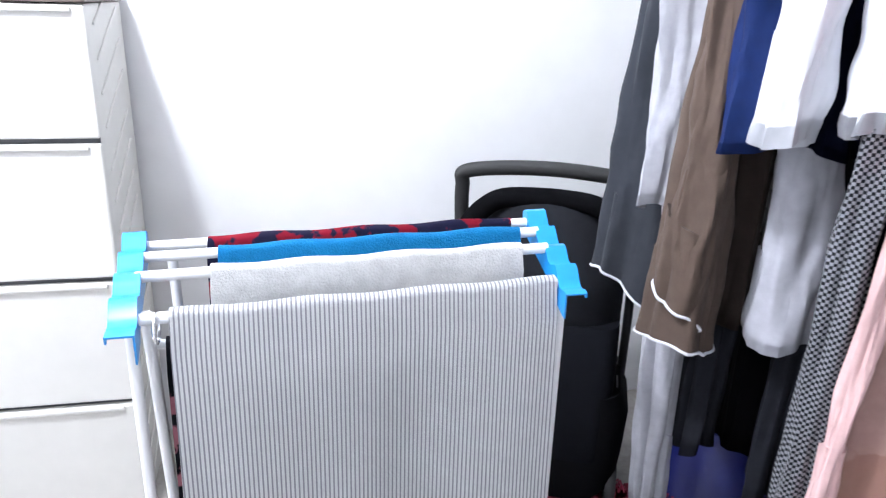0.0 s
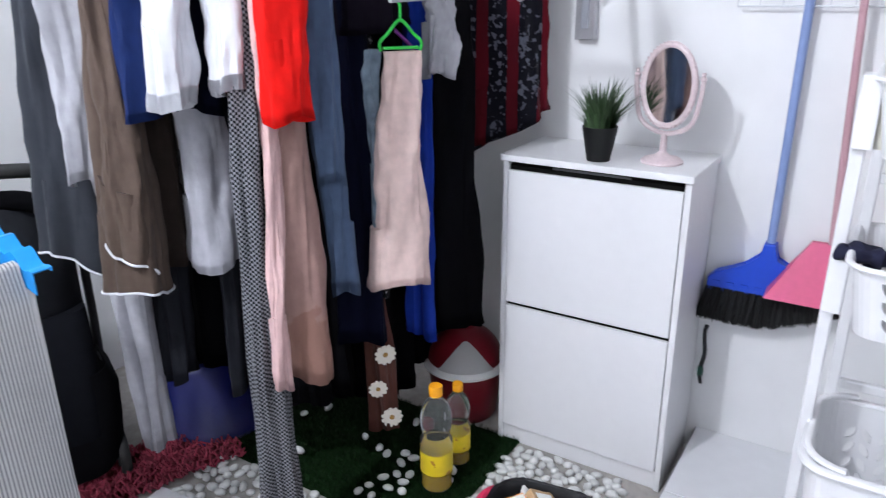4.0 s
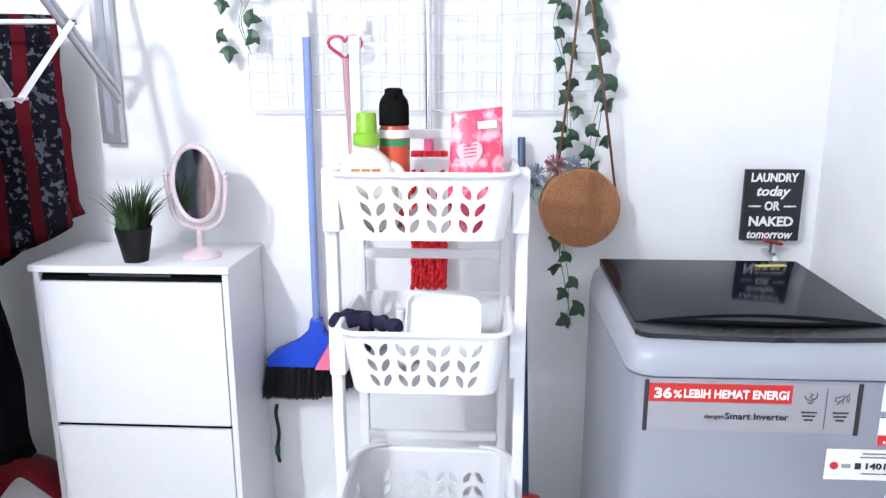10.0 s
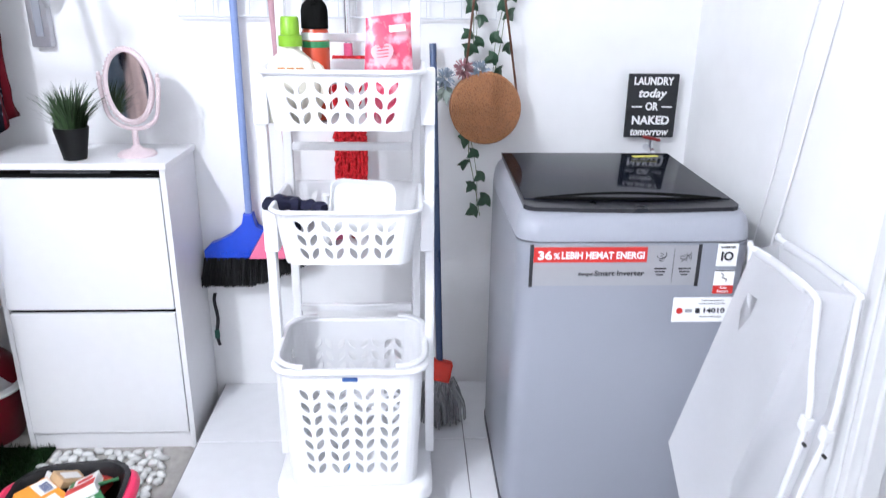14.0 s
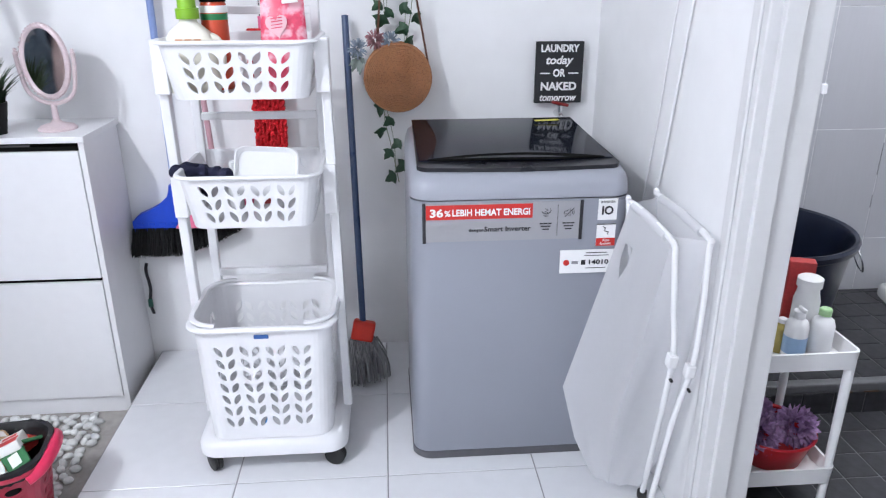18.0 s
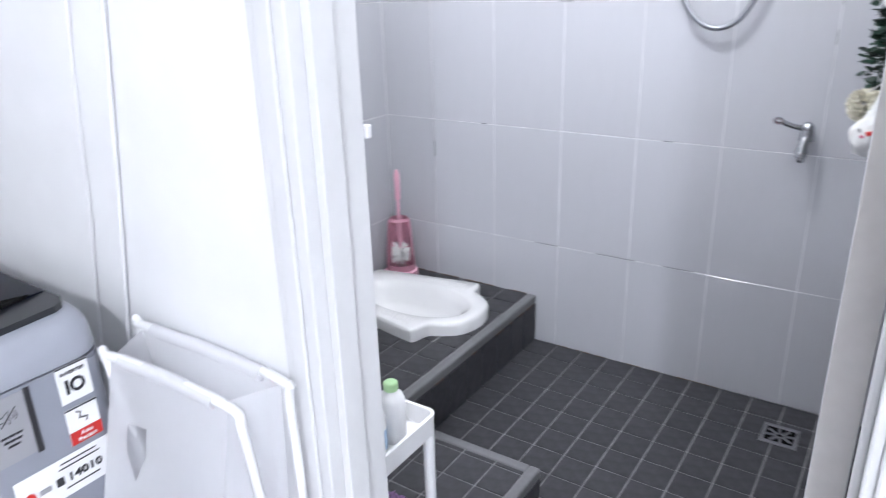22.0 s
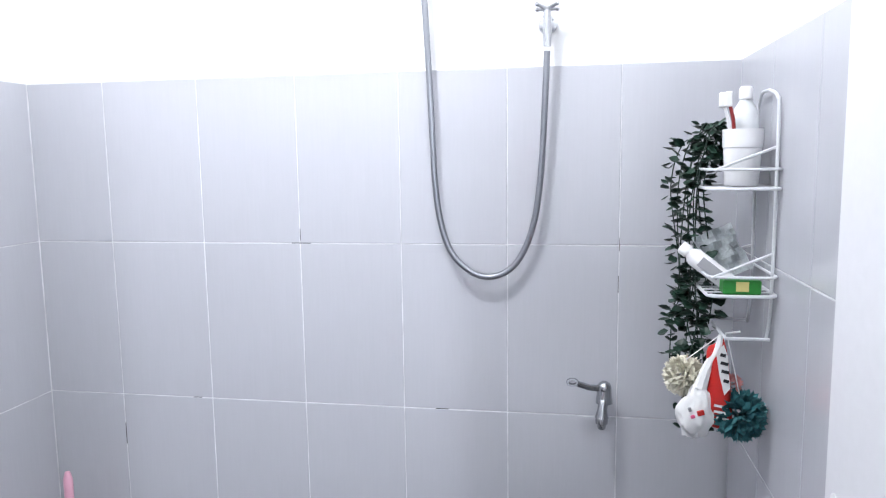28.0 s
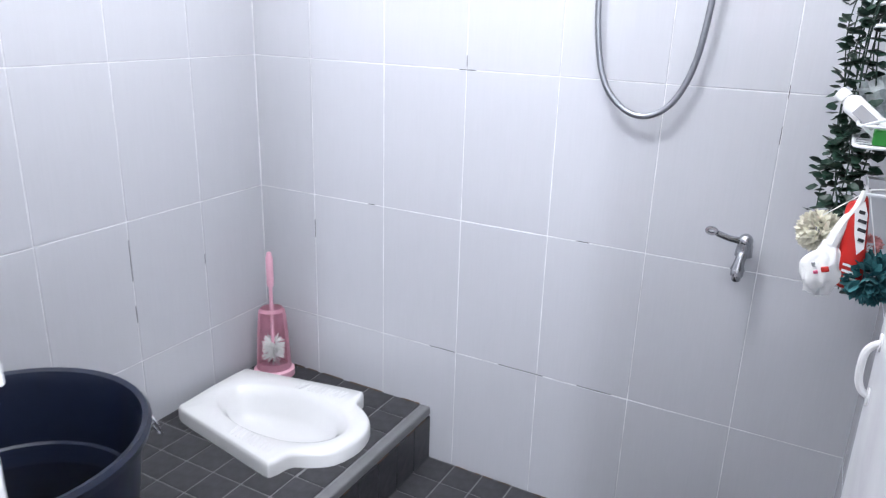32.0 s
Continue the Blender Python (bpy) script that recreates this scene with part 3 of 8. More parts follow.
def basket(name, parent, a0, b0, a1, b1, rad, z0, z1, nf, ns, rows, hole0, hole1, material_, rim=0.012, tilt=27, leaf=(0.42, 0.20), bottom=True, label=""):
    """A tapered basket with rounded corners and leaf-shaped holes: a, b half sizes at bottom and top."""
    bm = BM()
    th = 0.0022

    def at(u, z, d):
        k = (z - z0) / (z1 - z0)
        a, b = a0 + (a1 - a0) * k - d, b0 + (b1 - b0) * k - d
        r = rad
        segs = [("l", (a, -(b - r)), (a, b - r)), ("c", (a - r, b - r), 0), ("l", (a - r, b), (-(a - r), b)), ("c", (-(a - r), b - r), 90),
                ("l", (-a, b - r), (-a, -(b - r))), ("c", (-(a - r), -(b - r)), 180), ("l", (-(a - r), -b), (a - r, -b)), ("c", (a - r, -(b - r)), 270)]
        i = int(u) % 8
        f = u - int(u)
        s = segs[i]
        if s[0] == "l":
            return (s[1][0] + (s[2][0] - s[1][0]) * f, s[1][1] + (s[2][1] - s[1][1]) * f, z)
        t = radians(s[2] + 90 * f)
        return (s[1][0] + r * math.cos(t), s[1][1] + r * math.sin(t), z)

    zs = [z0, hole0] + [hole0 + (hole1 - hole0) * (k + 1) / rows for k in range(rows)] + [z1]
    for si in range(8):
        count = 2 if si % 2 else (ns if si in (2, 6) else nf)
        for ci in range(count):
            u0, u1 = si + ci / count, si + (ci + 1) / count - 1e-6
            for ri in range(len(zs) - 1):
                za, zb = zs[ri], zs[ri + 1]
                holed = (si % 2 == 0 or (tilt == 0 and (si, ci) in ((1, 0), (3, 1), (5, 0), (7, 1)))) and 0 < ri < len(zs) - 2
                if not holed:
                    cuts = 3 if si % 2 else 1
                    for c in range(cuts):
                        ua, ub = u0 + (u1 - u0) * c / cuts, u0 + (u1 - u0) * (c + 1) / cuts
                        for d, flip in ((0, False), (th, True)):
                            q = [bm.verts.new(at(u, z, d)) for u, z in ((ua, za), (ub, za), (ub, zb), (ua, zb))]
                            bm.faces.new(q[::-1] if flip else q)
                    continue
                lean = radians(tilt if ci % 2 else -tilt) if si in (0, 2) else radians(-tilt if ci % 2 else tilt)
                N = 16
                shift = 0.05 if tilt else 0.0
                edge, inner = [], []
                for k in range(N):
                    t = 2 * math.pi * k / N
                    c, s = math.cos(t), math.sin(t)
                    m = max(abs(c), abs(s))
                    edge.append((0.5 + 0.5 * c / m, 0.5 + 0.5 * s / m))
                    lx, ly = leaf[1] * c * (abs(c) ** 0.55 if tilt else 1), leaf[0] * s
                    asp = 1.1
                    px, py = lx * math.cos(lean) / 1 - ly * math.sin(lean) * asp, lx * math.sin(lean) + ly * math.cos(lean)
                    inner.append((0.5 + px * 1.25 + (shift if ci % 2 == 0 else -shift), 0.5 + py))
                rings = []
                for d in (0, th):
                    rings.append(([bm.verts.new(at(u0 + (u1 - u0) * x, za + (zb - za) * y, d)) for x, y in edge],
                                  [bm.verts.new(at(u0 + (u1 - u0) * x, za + (zb - za) * y, d)) for x, y in inner]))
                for k in range(N):
                    j = (k + 1) % N
                    bm.faces.new((rings[0][0][k], rings[0][0][j], rings[0][1][j], rings[0][1][k]))
                    bm.faces.new((rings[1][0][j], rings[1][0][k], rings[1][1][k], rings[1][1][j]))
                    bm.faces.new((rings[0][1][k], rings[0][1][j], rings[1][1][j], rings[1][1][k]))
    bmesh.ops.remove_doubles(bm, verts=bm.verts, dist=0.0002)
    me = bpy.data.meshes.new(name)
    for f in bm.faces:
        f.smooth = False
    bm.to_mesh(me)
    bm.free()
    me.materials.append(material_)
    ob = new(name, me)
    ob.parent = parent
    if label:
        ob["label"] = label
    if bottom:
        bm = BM()
        loft(bm, [rring(a0 - 0.001, b0 - 0.001, rad - 0.001, z, 6) for z in (z0 - 0.001, z0 + 0.003)])
        part("bottom", bm, material_, ob)
    bm = BM()
    pts = rring(a1 + rim * 0.35, b1 + rim * 0.35, rad + rim * 0.35, z1, 6)
    tube(bm, pts, rim * 0.5, 8, True, squash=0.8)
    part("rim", bm, material_, ob, "", True)
    return ob


RX, RY = 1.405, -0.468      # trolley centre
rack = thing("tier_trolley", RX, RY, 0.0, 0, "white plastic three-tier trolley on black castors", "trolley")
bm = BM()
loft(bm, [rring(0.165 - d, 0.198 - d, 0.055, z, 6) for d, z in ((0.012, 0.052), (0.0, 0.06), (0.0, 0.085), (0.006, 0.098), (0.02, 0.105))])
part("base_tray", bm, M_pp, rack, "rounded white base tray", True)
M_rubber = material("black_rubber", (0.015, 0.015, 0.016), 0.6)
for sx in (-1, 1):
    for sy in (-1, 1):
        x, y = sx * 0.122, sy * 0.162
        c = part("castor_fork", box(BM(), x - 0.010, x + 0.022, y - 0.014, y + 0.014, 0.024, 0.054, 0.004), M_rubber, rack, "black castor")
        bm = BM()
        for k in (-1, 1):
            lathe(bm, [(0.023, -0.006), (0.028, -0.003), (0.028, 0.003), (0.023, 0.006)], 18, (0, 0, k * 0.0075))
        part("wheel", turned(bm, pose(x - 0.006, y, 0.028, 90, 0, 55 + 20 * sx * sy)), M_rubber, c, "", True)
# uprights: the outer pair carries the shelves, the back pair rises above the top basket
def post(name, p, q, wx, wy):
    bm = BM()
    ends = []
    for c in (p, q):
        ends.append([(c[0] - wx, c[1] - wy, c[2]), (c[0] + wx, c[1] - wy, c[2]), (c[0] + wx, c[1] + wy, c[2]), (c[0] - wx, c[1] + wy, c[2])])
    loft(bm, ends)
    bmesh.ops.bevel(bm, geom=list(bm.edges), offset=0.003, segments=2, affect="EDGES", profile=0.5)
    return part(name, bm, M_pp, rack)


for sy in (-1, 1):
    post("front_upright", (0.015, sy * 0.193, 0.098), (-0.045, sy * 0.187, 1.11), 0.015, 0.0115)
    post("back_upright", (0.130, sy * 0.160, 0.098), (0.105, sy * 0.158, 1.375), 0.011, 0.011)
for z in (0.905, 0.47, 1.165):
    part("cross_bar", box(BM(), 0.104, 0.120, -0.148, 0.148, z, z + 0.020, 0.003), M_pp, rack)
# shelf baskets are fixed between the uprights; each is held by a pair of clips
for zb, zt, x, wide in ((0.992, 1.118, 0.005, 0.0), (0.688, 0.818, -0.005, 0.008)):
    b = basket("shelf_basket", rack, 0.118, 0.152 - wide, 0.138, 0.171 - wide, 0.038, zb, zt, 8, 6, 3, zb + 0.012, zt - 0.018, M_pp, rim=0.013, tilt=24, leaf=(0.47, 0.205))
    b.location = (x, 0, 0)
    for sy in (-1, 1):
        xx = 0.018 - 0.056 * zb
        part("clip", box(BM(), xx - 0.034, xx + 0.024, sy * 0.183 - 0.0165, sy * 0.183 + 0.0165, zb + 0.006, zt + 0.002, 0.003), M_pp, rack)
# loose laundry basket standing on the base
lb = thing("laundry_basket", RX - 0.022, RY, 0.106, 0, "white plastic laundry basket with leaf-shaped holes", "basket")
basket("shell", lb, 0.128, 0.159, 0.139, 0.173, 0.042, 0.0, 0.330, 8, 6, 7, 0.036, 0.283, M_pp, rim=0.020, tilt=24, leaf=(0.47, 0.200))
for s in (-1, 1):
    bm = BM()
    ring = rring(0.144, 0.178, 0.070, 0.343, 6)
    side = [p for p in ring if p[1] * s > 0.045 or (p[1] * s > 0.03 and p[0] > 0)]
    side.sort(key=lambda p: math.atan2(p[0], p[1] * s))
    tube(bm, [(s * 0 + p[0], p[1], p[2]) for p in side], 0.008, 8, False, squash=0.7)
    part("handle", bm, M_pp, lb, "folding carry handle", True)
for y in (-0.055, 0.055):
    bm = BM()
    lathe(bm, [(0.005, 0), (0.005, 0.002), (0.002, 0.003)], 10)
    part("rivet", turned(bm, pose(-0.1385, y, 0.316, 0, -90)), M_pp, lb)
part("badge", box(BM(), -0.1405, -0.1380, -0.018, 0.018, 0.301, 0.312, 0.001), material("blue_badge", (0.03, 0.10, 0.32), 0.4), lb, "small blue oval badge")
part("grip_mark", turned(box(BM(), -0.001, 0.001, -0.007, 0.007, -0.014, 0.014, 0.0008, 1), pose(-0.1230, 0.005, 0.052, 25, 2)), material("blue_sticker", (0.02, 0.25, 0.55), 0.4), lb, "blue leaf-shaped sticker")

# ---------- on the east wall ----------
M_wire = material("white_coated_wire", (0.64, 0.65, 0.68), 0.4, vary=0.02)
M_leafgreen = material("ivy_leaf", (0.022, 0.062, 0.032), 0.45, vary=0.35, scale=30, island=0.35)
M_stem = material("ivy_stem", (0.16, 0.20, 0.11), 0.6)
grid = thing("wall_grid", 1.935, -0.406, 1.21, 0, "white wire grid panel hung on the wall", "wire grid")
GWd, GHt = 0.917, 0.44
bm = BM()
tube(bm, [(0, -GWd / 2, 0), (0, GWd / 2, 0), (0, GWd / 2, GHt), (0, -GWd / 2, GHt)], 0.0032, 6, True)
part("border", bm, M_wire, grid)
for i in range(1, 18):
    y = -GWd / 2 + GWd * i / 18
    part("wire", cyl(BM(), (0.002, y, 0), (0.002, y, GHt), 0.0017, seg=6), M_wire, grid)
for j in range(1, 9):
    z = GHt * j / 9
    bm = BM()
    tube(bm, [(-0.001 - 0.004 * math.sin(math.pi * k / 6), -GWd / 2 + GWd * k / 6, z + 0.004 * math.sin(3.1 * k + j)) for k in range(7)], 0.0017, 6)
    part("wire", bm, M_wire, grid)
for y, z in ((0.42, 0.43), (0.29, 0.28), (0.145, 0.23), (-0.03, 0.43), (-0.165, 0.42), (-0.43, 0.43)):
    bm = BM()
    box(bm, -0.007, -0.003, y - 0.007, y + 0.007, z - 0.030, z + 0.012, 0.002, 1)
    tube(bm, [(-0.005, y, z - 0.026), (-0.016, y, z - 0.032), (-0.022, y, z - 0.022)], 0.0028, 6)
    part("hook", bm, M_plastic, grid, "white plastic hook")


def ivy_leaf(bm, p, size, roll, tilt=0.0, yawed=0.0):
    """A lobed leaf seen from the west."""
    out = [(0, -0.42), (0.30, -0.30), (0.52, -0.02), (0.26, 0.08), (0.20, 0.30), (0, 0.62), (-0.20, 0.30), (-0.26, 0.08), (-0.52, -0.02), (-0.30, -0.30)]
    m = Matrix.Translation(p) @ Euler((radians(roll), radians(tilt), radians(yawed))).to_matrix().to_4x4()
    c = bm.verts.new(m @ Vector((-0.10 * size, 0, 0)))
    ring = [bm.verts.new(m @ Vector((0.06 * size * (abs(a) > 0.4), a * size, b * size))) for a, b in out]
    for i in range(len(ring)):
        bm.faces.new((c, ring[i], ring[(i + 1) % len(ring)]))


def from_wall(u, v):
    """Wall coordinates of the garland: y and z on the plane just before the grid."""
    return Vector((1.925, 0.055 - (u - 385) * 0.00151, 1.648 - (v - 95) * 0.00151))


rng = random.Random(4)
iv = thing("ivy_garland", 0, 0, 0, 0, "artificial ivy garland with lobed green leaves over the grid", "garland")
bm = BM()
runs = [[(395, 288), (376, 240), (383, 200), (360, 185)], [(392, 100), (415, 140), (400, 190), (380, 230), (392, 280)], [(392, 105), (430, 95), (465, 78), (500, 110), (530, 125), (570, 120), (600, 92), (660, 94), (705, 92), (745, 130), (735, 150)], [(505, 115), (500, 150)], [(650, 92), (643, 70)], [(535, 100), (512, 85)]]
for r in runs:
    tube(bm, smooth_path([from_wall(*p) for p in r], 5), 0.0013, 5)
part("stem", bm, M_stem, iv)
tops = [(392, 108), (405, 133), (415, 157), (408, 186), (363, 184), (350, 207), (400, 228), (345, 258), (401, 260), (357, 286), (430, 85), (452, 67), (450, 117), (472, 115), (512, 80), (540, 105), (540, 122), (505, 158), (541, 166), (609, 120), (637, 120), (643, 62), (675, 64), (710, 65), (688, 118), (720, 142), (746, 112), (770, 137)]
for u, v in tops:
    bm = BM()
    ivy_leaf(bm, from_wall(u, v) + Vector((-0.012, 0, 0)), 0.045 * rng.uniform(0.85, 1.15), rng.uniform(90, 250), rng.uniform(-25, 25), rng.uniform(-30, 30))
    part("leaf", bm, M_leafgreen, iv)
iv2 = thing("ivy_garland", 0, 0, 0, 0, "artificial ivy hanging down beside the woven bag", "garland")
bm = BM()
strands = [[(915, 100), (925, 170), (930, 240), (945, 320), (950, 400), (950, 450)], [(985, 110), (988, 170), (997, 260), (1010, 340), (1005, 420), (992, 490)], [(950, 600), (945, 640), (955, 690), (965, 740), (972, 780)]]
for r in strands:
    tube(bm, smooth_path([from_wall(*p) for p in r], 5), 0.0013, 5)
    tube(bm, smooth_path([from_wall(p[0] + rng.uniform(-12, 12), p[1]) for p in r], 5), 0.001, 5)
part("stem", bm, M_stem, iv2)
for s, r in enumerate(strands):
    pts = smooth_path([from_wall(*p) for p in r], 4)
    n = (16, 17, 8)[s]
    for k in range(n):
        p = pts[min(len(pts) - 1, int(k * len(pts) / n))]
        bm = BM()
        ivy_leaf(bm, p + Vector((-0.012 - rng.uniform(0, 0.012), (1 if k % 2 else -1) * rng.uniform(0.006, 0.022), rng.uniform(-0.008, 0.008))), 0.051 * rng.uniform(0.8, 1.15), rng.uniform(110, 250), rng.uniform(-30, 30), rng.uniform(-40, 40))
        part("leaf", bm, M_leafgreen, iv2)

# woven round bag
M_rattan = material("woven_rattan", (0.42, 0.190, 0.085), 0.6, vary=0.2, scale=40, bump=0.35, bump_scale=150)
recolor(M_rattan, (0.19, 0.07, 0.028), "spots", 190, 0.30, soft=-0.1)
M_leather = material("brown_leather_strap", (0.10, 0.035, 0.016), 0.5)
bag = thing("rattan_bag", 1.90, -0.835, 0.958, 0, "round woven rattan bag with thin brown leather strap", "bag")
bm = BM()
coil = []
for k in range(20):
    r = 0.1025 - 0.0052 * k
    lift = 0.0085 * (1 - (r / 0.1) ** 2)
    coil += [(r, lift), (r - 0.0013, lift + 0.0030), (r - 0.0037, lift + 0.0030), (r - 0.0051, lift + 0.0002)]
lathe(bm, coil, 72)
for v in bm.verts:
    v.co.z += 0.0007 * math.sin(math.atan2(v.co.y, v.co.x) * 36) + 0.0008 * noise.noise(v.co * 120)
part("woven_front", turned(bm, pose(-0.0310, 0, 0, 0, -90)), M_rattan, bag, "coiled woven front", True)
bm = BM()
lathe(bm, [(0.101, 0.0), (0.08, 0.003), (0.04, 0.0055), (0.002, 0.006)], 40)
part("front_backing", turned(bm, pose(-0.0298, 0, 0, 0, -90)), M_leather, bag, "", True)
bm = BM()
rib = [(0.1015 + 0.004 * (k % 2), -0.030 + 0.0038 * k) for k in range(17)]
lathe(bm, rib, 40)
bmesh.ops.transform(bm, matrix=pose(0, 0, 0, 0, 90, 0), verts=bm.verts)
part("woven_side", bm, M_rattan, bag, "", True)
for a, b in (((0.0, 0.062, 0.085), (-0.005, 0.015, 0.60)), ((0.0, -0.098, 0.02), (-0.005, 0.005, 0.60))):
    bm = BM()
    tube(bm, smooth_path([a, ((a[0] + b[0]) / 2 - 0.02, (a[1] + b[1]) / 2, (a[2] + b[2]) / 2), b], 6), 0.0038, 6, squash=0.5)
    part("strap", bm, M_leather, bag, "thin brown leather strap")
fl = thing("pompom_flowers", 1.915, -0.75, 1.05, 0, "faded blue and pink artificial pompom flowers", "flowers")
M_fb, M_fp = material("dusty_blue_petals", (0.30, 0.36, 0.44), 0.8, island=0.3), material("dusty_pink_petals", (0.36, 0.17, 0.19), 0.8, island=0.3)
M_fs = material("sage_leaves", (0.25, 0.30, 0.27), 0.7, island=0.3)
for y, z, m in ((0.035, -0.005, M_fb), (-0.018, 0.022, M_fp), (-0.065, 0.018, M_fb)):
    bm = BM()
    for k in range(110):
        d = Vector((rng.gauss(0, 1), rng.gauss(0, 1), rng.gauss(0, 1))).normalized()
        s = d.orthogonal().normalized() * 0.0022
        p = Vector((-0.03, y, z))
        a, b = p + d * 0.010, p + d * rng.uniform(0.026, 0.034)
        bm.faces.new([bm.verts.new(q) for q in (a - s, a + s, b + s, b - s)])
    part("flower_head", bm, m, fl)
bm = BM()
for k in range(14):
    d = Vector((-0.3, rng.uniform(-0.2, 1.0), rng.uniform(-1.2, 0.1))).normalized()
    a = Vector((-0.01, 0.03, -0.03))
    b = a + d * rng.uniform(0.04, 0.065)
    s = d.cross(Vector((1, 0, 0))).normalized() * 0.008
    bm.faces.new([bm.verts.new(q) for q in (a, (a + b) / 2 + s, b, (a + b) / 2 - s)])
part("leaf_spray", bm, M_fs, fl)

# sign
M_signblk = material("black_sign_board", (0.012, 0.013, 0.016), 0.55, vary=0.15)
sign = thing("wall_sign", 1.925, -1.350, 0.962, 0, "black sign board with white hand lettering", "sign")
part("board", box(BM(), 0.0, 0.012, -0.0765, 0.0765, -0.096, 0.096, 0.001, 1), M_signblk, sign)
part("standoff", box(BM(), 0.012, 0.035, -0.05, 0.05, -0.04, 0.04), M_plastic, sign)


def on_sign(y, z):
    return pose(-0.0012, y, z, 90, 0, -90)


words("LAUNDRY", 0.031, on_sign(0, 0.074), M_white_print, sign, width=0.122, bold=0.0011)
words("today", 0.036, on_sign(0, 0.038), M_white_print, sign, shear=0.25, width=0.088, bold=0.0009)
words("OR", 0.033, on_sign(0, -0.002), M_white_print, sign, width=0.040, bold=0.0011)
words("NAKED", 0.035, on_sign(0, -0.044), M_white_print, sign, width=0.116, bold=0.0012)
words("tomorrow", 0.032, on_sign(0, -0.079), M_white_print, sign, shear=0.25, width=0.120, bold=0.0008)
for s in (-1, 1):
    part("dash", box(BM(), -0.0014, -0.0004, min(s * 0.030, s * 0.062), max(s * 0.030, s * 0.062), -0.004, 0.0), M_white_print, sign)
# wall tap behind the machine
M_redpaint = material("red_tap_handle", (0.25, 0.02, 0.02), 0.4)
tap = thing("wall_tap", EX, -1.355, 0.83, 0, "chrome wall tap with red lever handle", "tap")
bm = BM()
tube(bm, smooth_path([(0, 0, 0), (-0.05, 0, 0), (-0.075, 0, -0.008), (-0.08, 0, -0.04)], 5), 0.010, 10)
part("spout", bm, M_chrome, tap, "", True)
part("stem", cyl(BM(), (-0.045, 0, 0), (-0.045, 0, 0.030), 0.008), M_chrome, tap)
part("lever", turned(box(BM(), -0.008, 0.008, -0.028, 0.028, 0, 0.010, 0.004), pose(-0.045, 0, 0.030, 12)), M_redpaint, tap, "red lever handle")
# white drain hose on the south wall
hose = thing("drain_hose", 0, 0, 0, 0, "thin white hose hanging down the wall behind the hamper", "hose")
bm = BM()
tube(bm, smooth_path([(1.05, SY + 0.010, 1.75), (1.19, SY + 0.008, 1.38), (1.243, SY + 0.008, 1.14), (1.285, SY + 0.008, 0.92), (1.318, SY + 0.010, 0.75), (1.37, SY + 0.015, 0.45), (1.45, SY + 0.02, 0.02)], 6), 0.0032, 8)
part("tube", bm, M_plastic, hose, "", True)
bm = BM()
tube(bm, smooth_path([(1.10, SY + 0.006, 1.75), (1.27, SY + 0.006, 1.38), (1.335, SY + 0.006, 1.14), (1.37, SY + 0.006, 0.92), (1.41, SY + 0.008, 0.72), (1.47, SY + 0.01, 0.40), (1.56, SY + 0.02, 0.02)], 6), 0.0024, 6)
part("cable", bm, M_plastic, hose, "", True)

# dark strap hanging behind the cabinet
cord = thing("hanging_strap", 1.945, 0.033, 0.155, 0, "short dark strap hanging behind the cabinet", "strap")
bm = BM()
tube(bm, smooth_path([(0.012, 0, 0.185), (0.0, 0.002, 0.16), (-0.006, -0.006, 0.10), (0.0, 0.004, 0.04), (0.0, -0.003, 0.0)], 5), 0.006, 8, squash=0.4)
part("strap", bm, M_ink, cord, "", True)
part("tag", box(BM(), -0.012, -0.006, -0.008, 0.008, 0.03, 0.06, 0.002, 1), material("dark_green_tag", (0.02, 0.10, 0.07), 0.5), cord, "dark green tag")

# broom, dustpan, flat mop and string mop
M_bluepole = material("pale_blue_coated_pole", (0.22, 0.30, 0.55), 0.35)
M_blue = material("bright_blue_plastic", (0.006, 0.06, 0.55), 0.35)
M_bristle = material("black_bristle", (0.006, 0.006, 0.007), 0.8)
br = thing("broom", 1.925, -0.125, 0.0, 0, "hanging broom with blue head and black bristles", "broom")
tube_m = BM()
cyl(tube_m, (0, 0.02, 0.60), (0, 0.016, 1.40), 0.011, 0.011, 12)
part("pole", tube_m, M_bluepole, br, "pale blue pole", True)
bm = BM()
cyl(bm, (0, 0.016, 1.40), (0, 0.016, 1.455), 0.0125, 0.0125, 12)
tube(bm, [(0, 0.016, 1.455), (0, 0.028, 1.468), (0, 0.016, 1.482), (0, 0.004, 1.468)], 0.0035, 6, True)
part("pole_cap", bm, M_plastic, br, "white cap with hanging eye", True)
bm = BM()
pr = [(0.165, 0.470), (0.165, 0.505), (0.145, 0.525), (0.075, 0.553), (0.040, 0.585), (0.034, 0.625), (0.006, 0.625), (0.000, 0.580), (-0.05, 0.553), (-0.12, 0.530), (-0.165, 0.505), (-0.165, 0.490), (0.0, 0.478)]
prism(bm, pr, -0.020, 0.020, 0.004)
part("head", turned(bm, Matrix(((0, 0, 1, 0), (1, 0, 0, 0), (0, 1, 0, 0), (0, 0, 0, 1)))), M_blue, br, "bright blue broom head")
for k in range(9):
    y = 0.14 - 0.036 * k
    part("ridge", box(BM(), -0.0225, -0.0195, y - 0.010, y + 0.010, 0.490, 0.502, 0.001, 1), M_blue, br)
bm = BM()
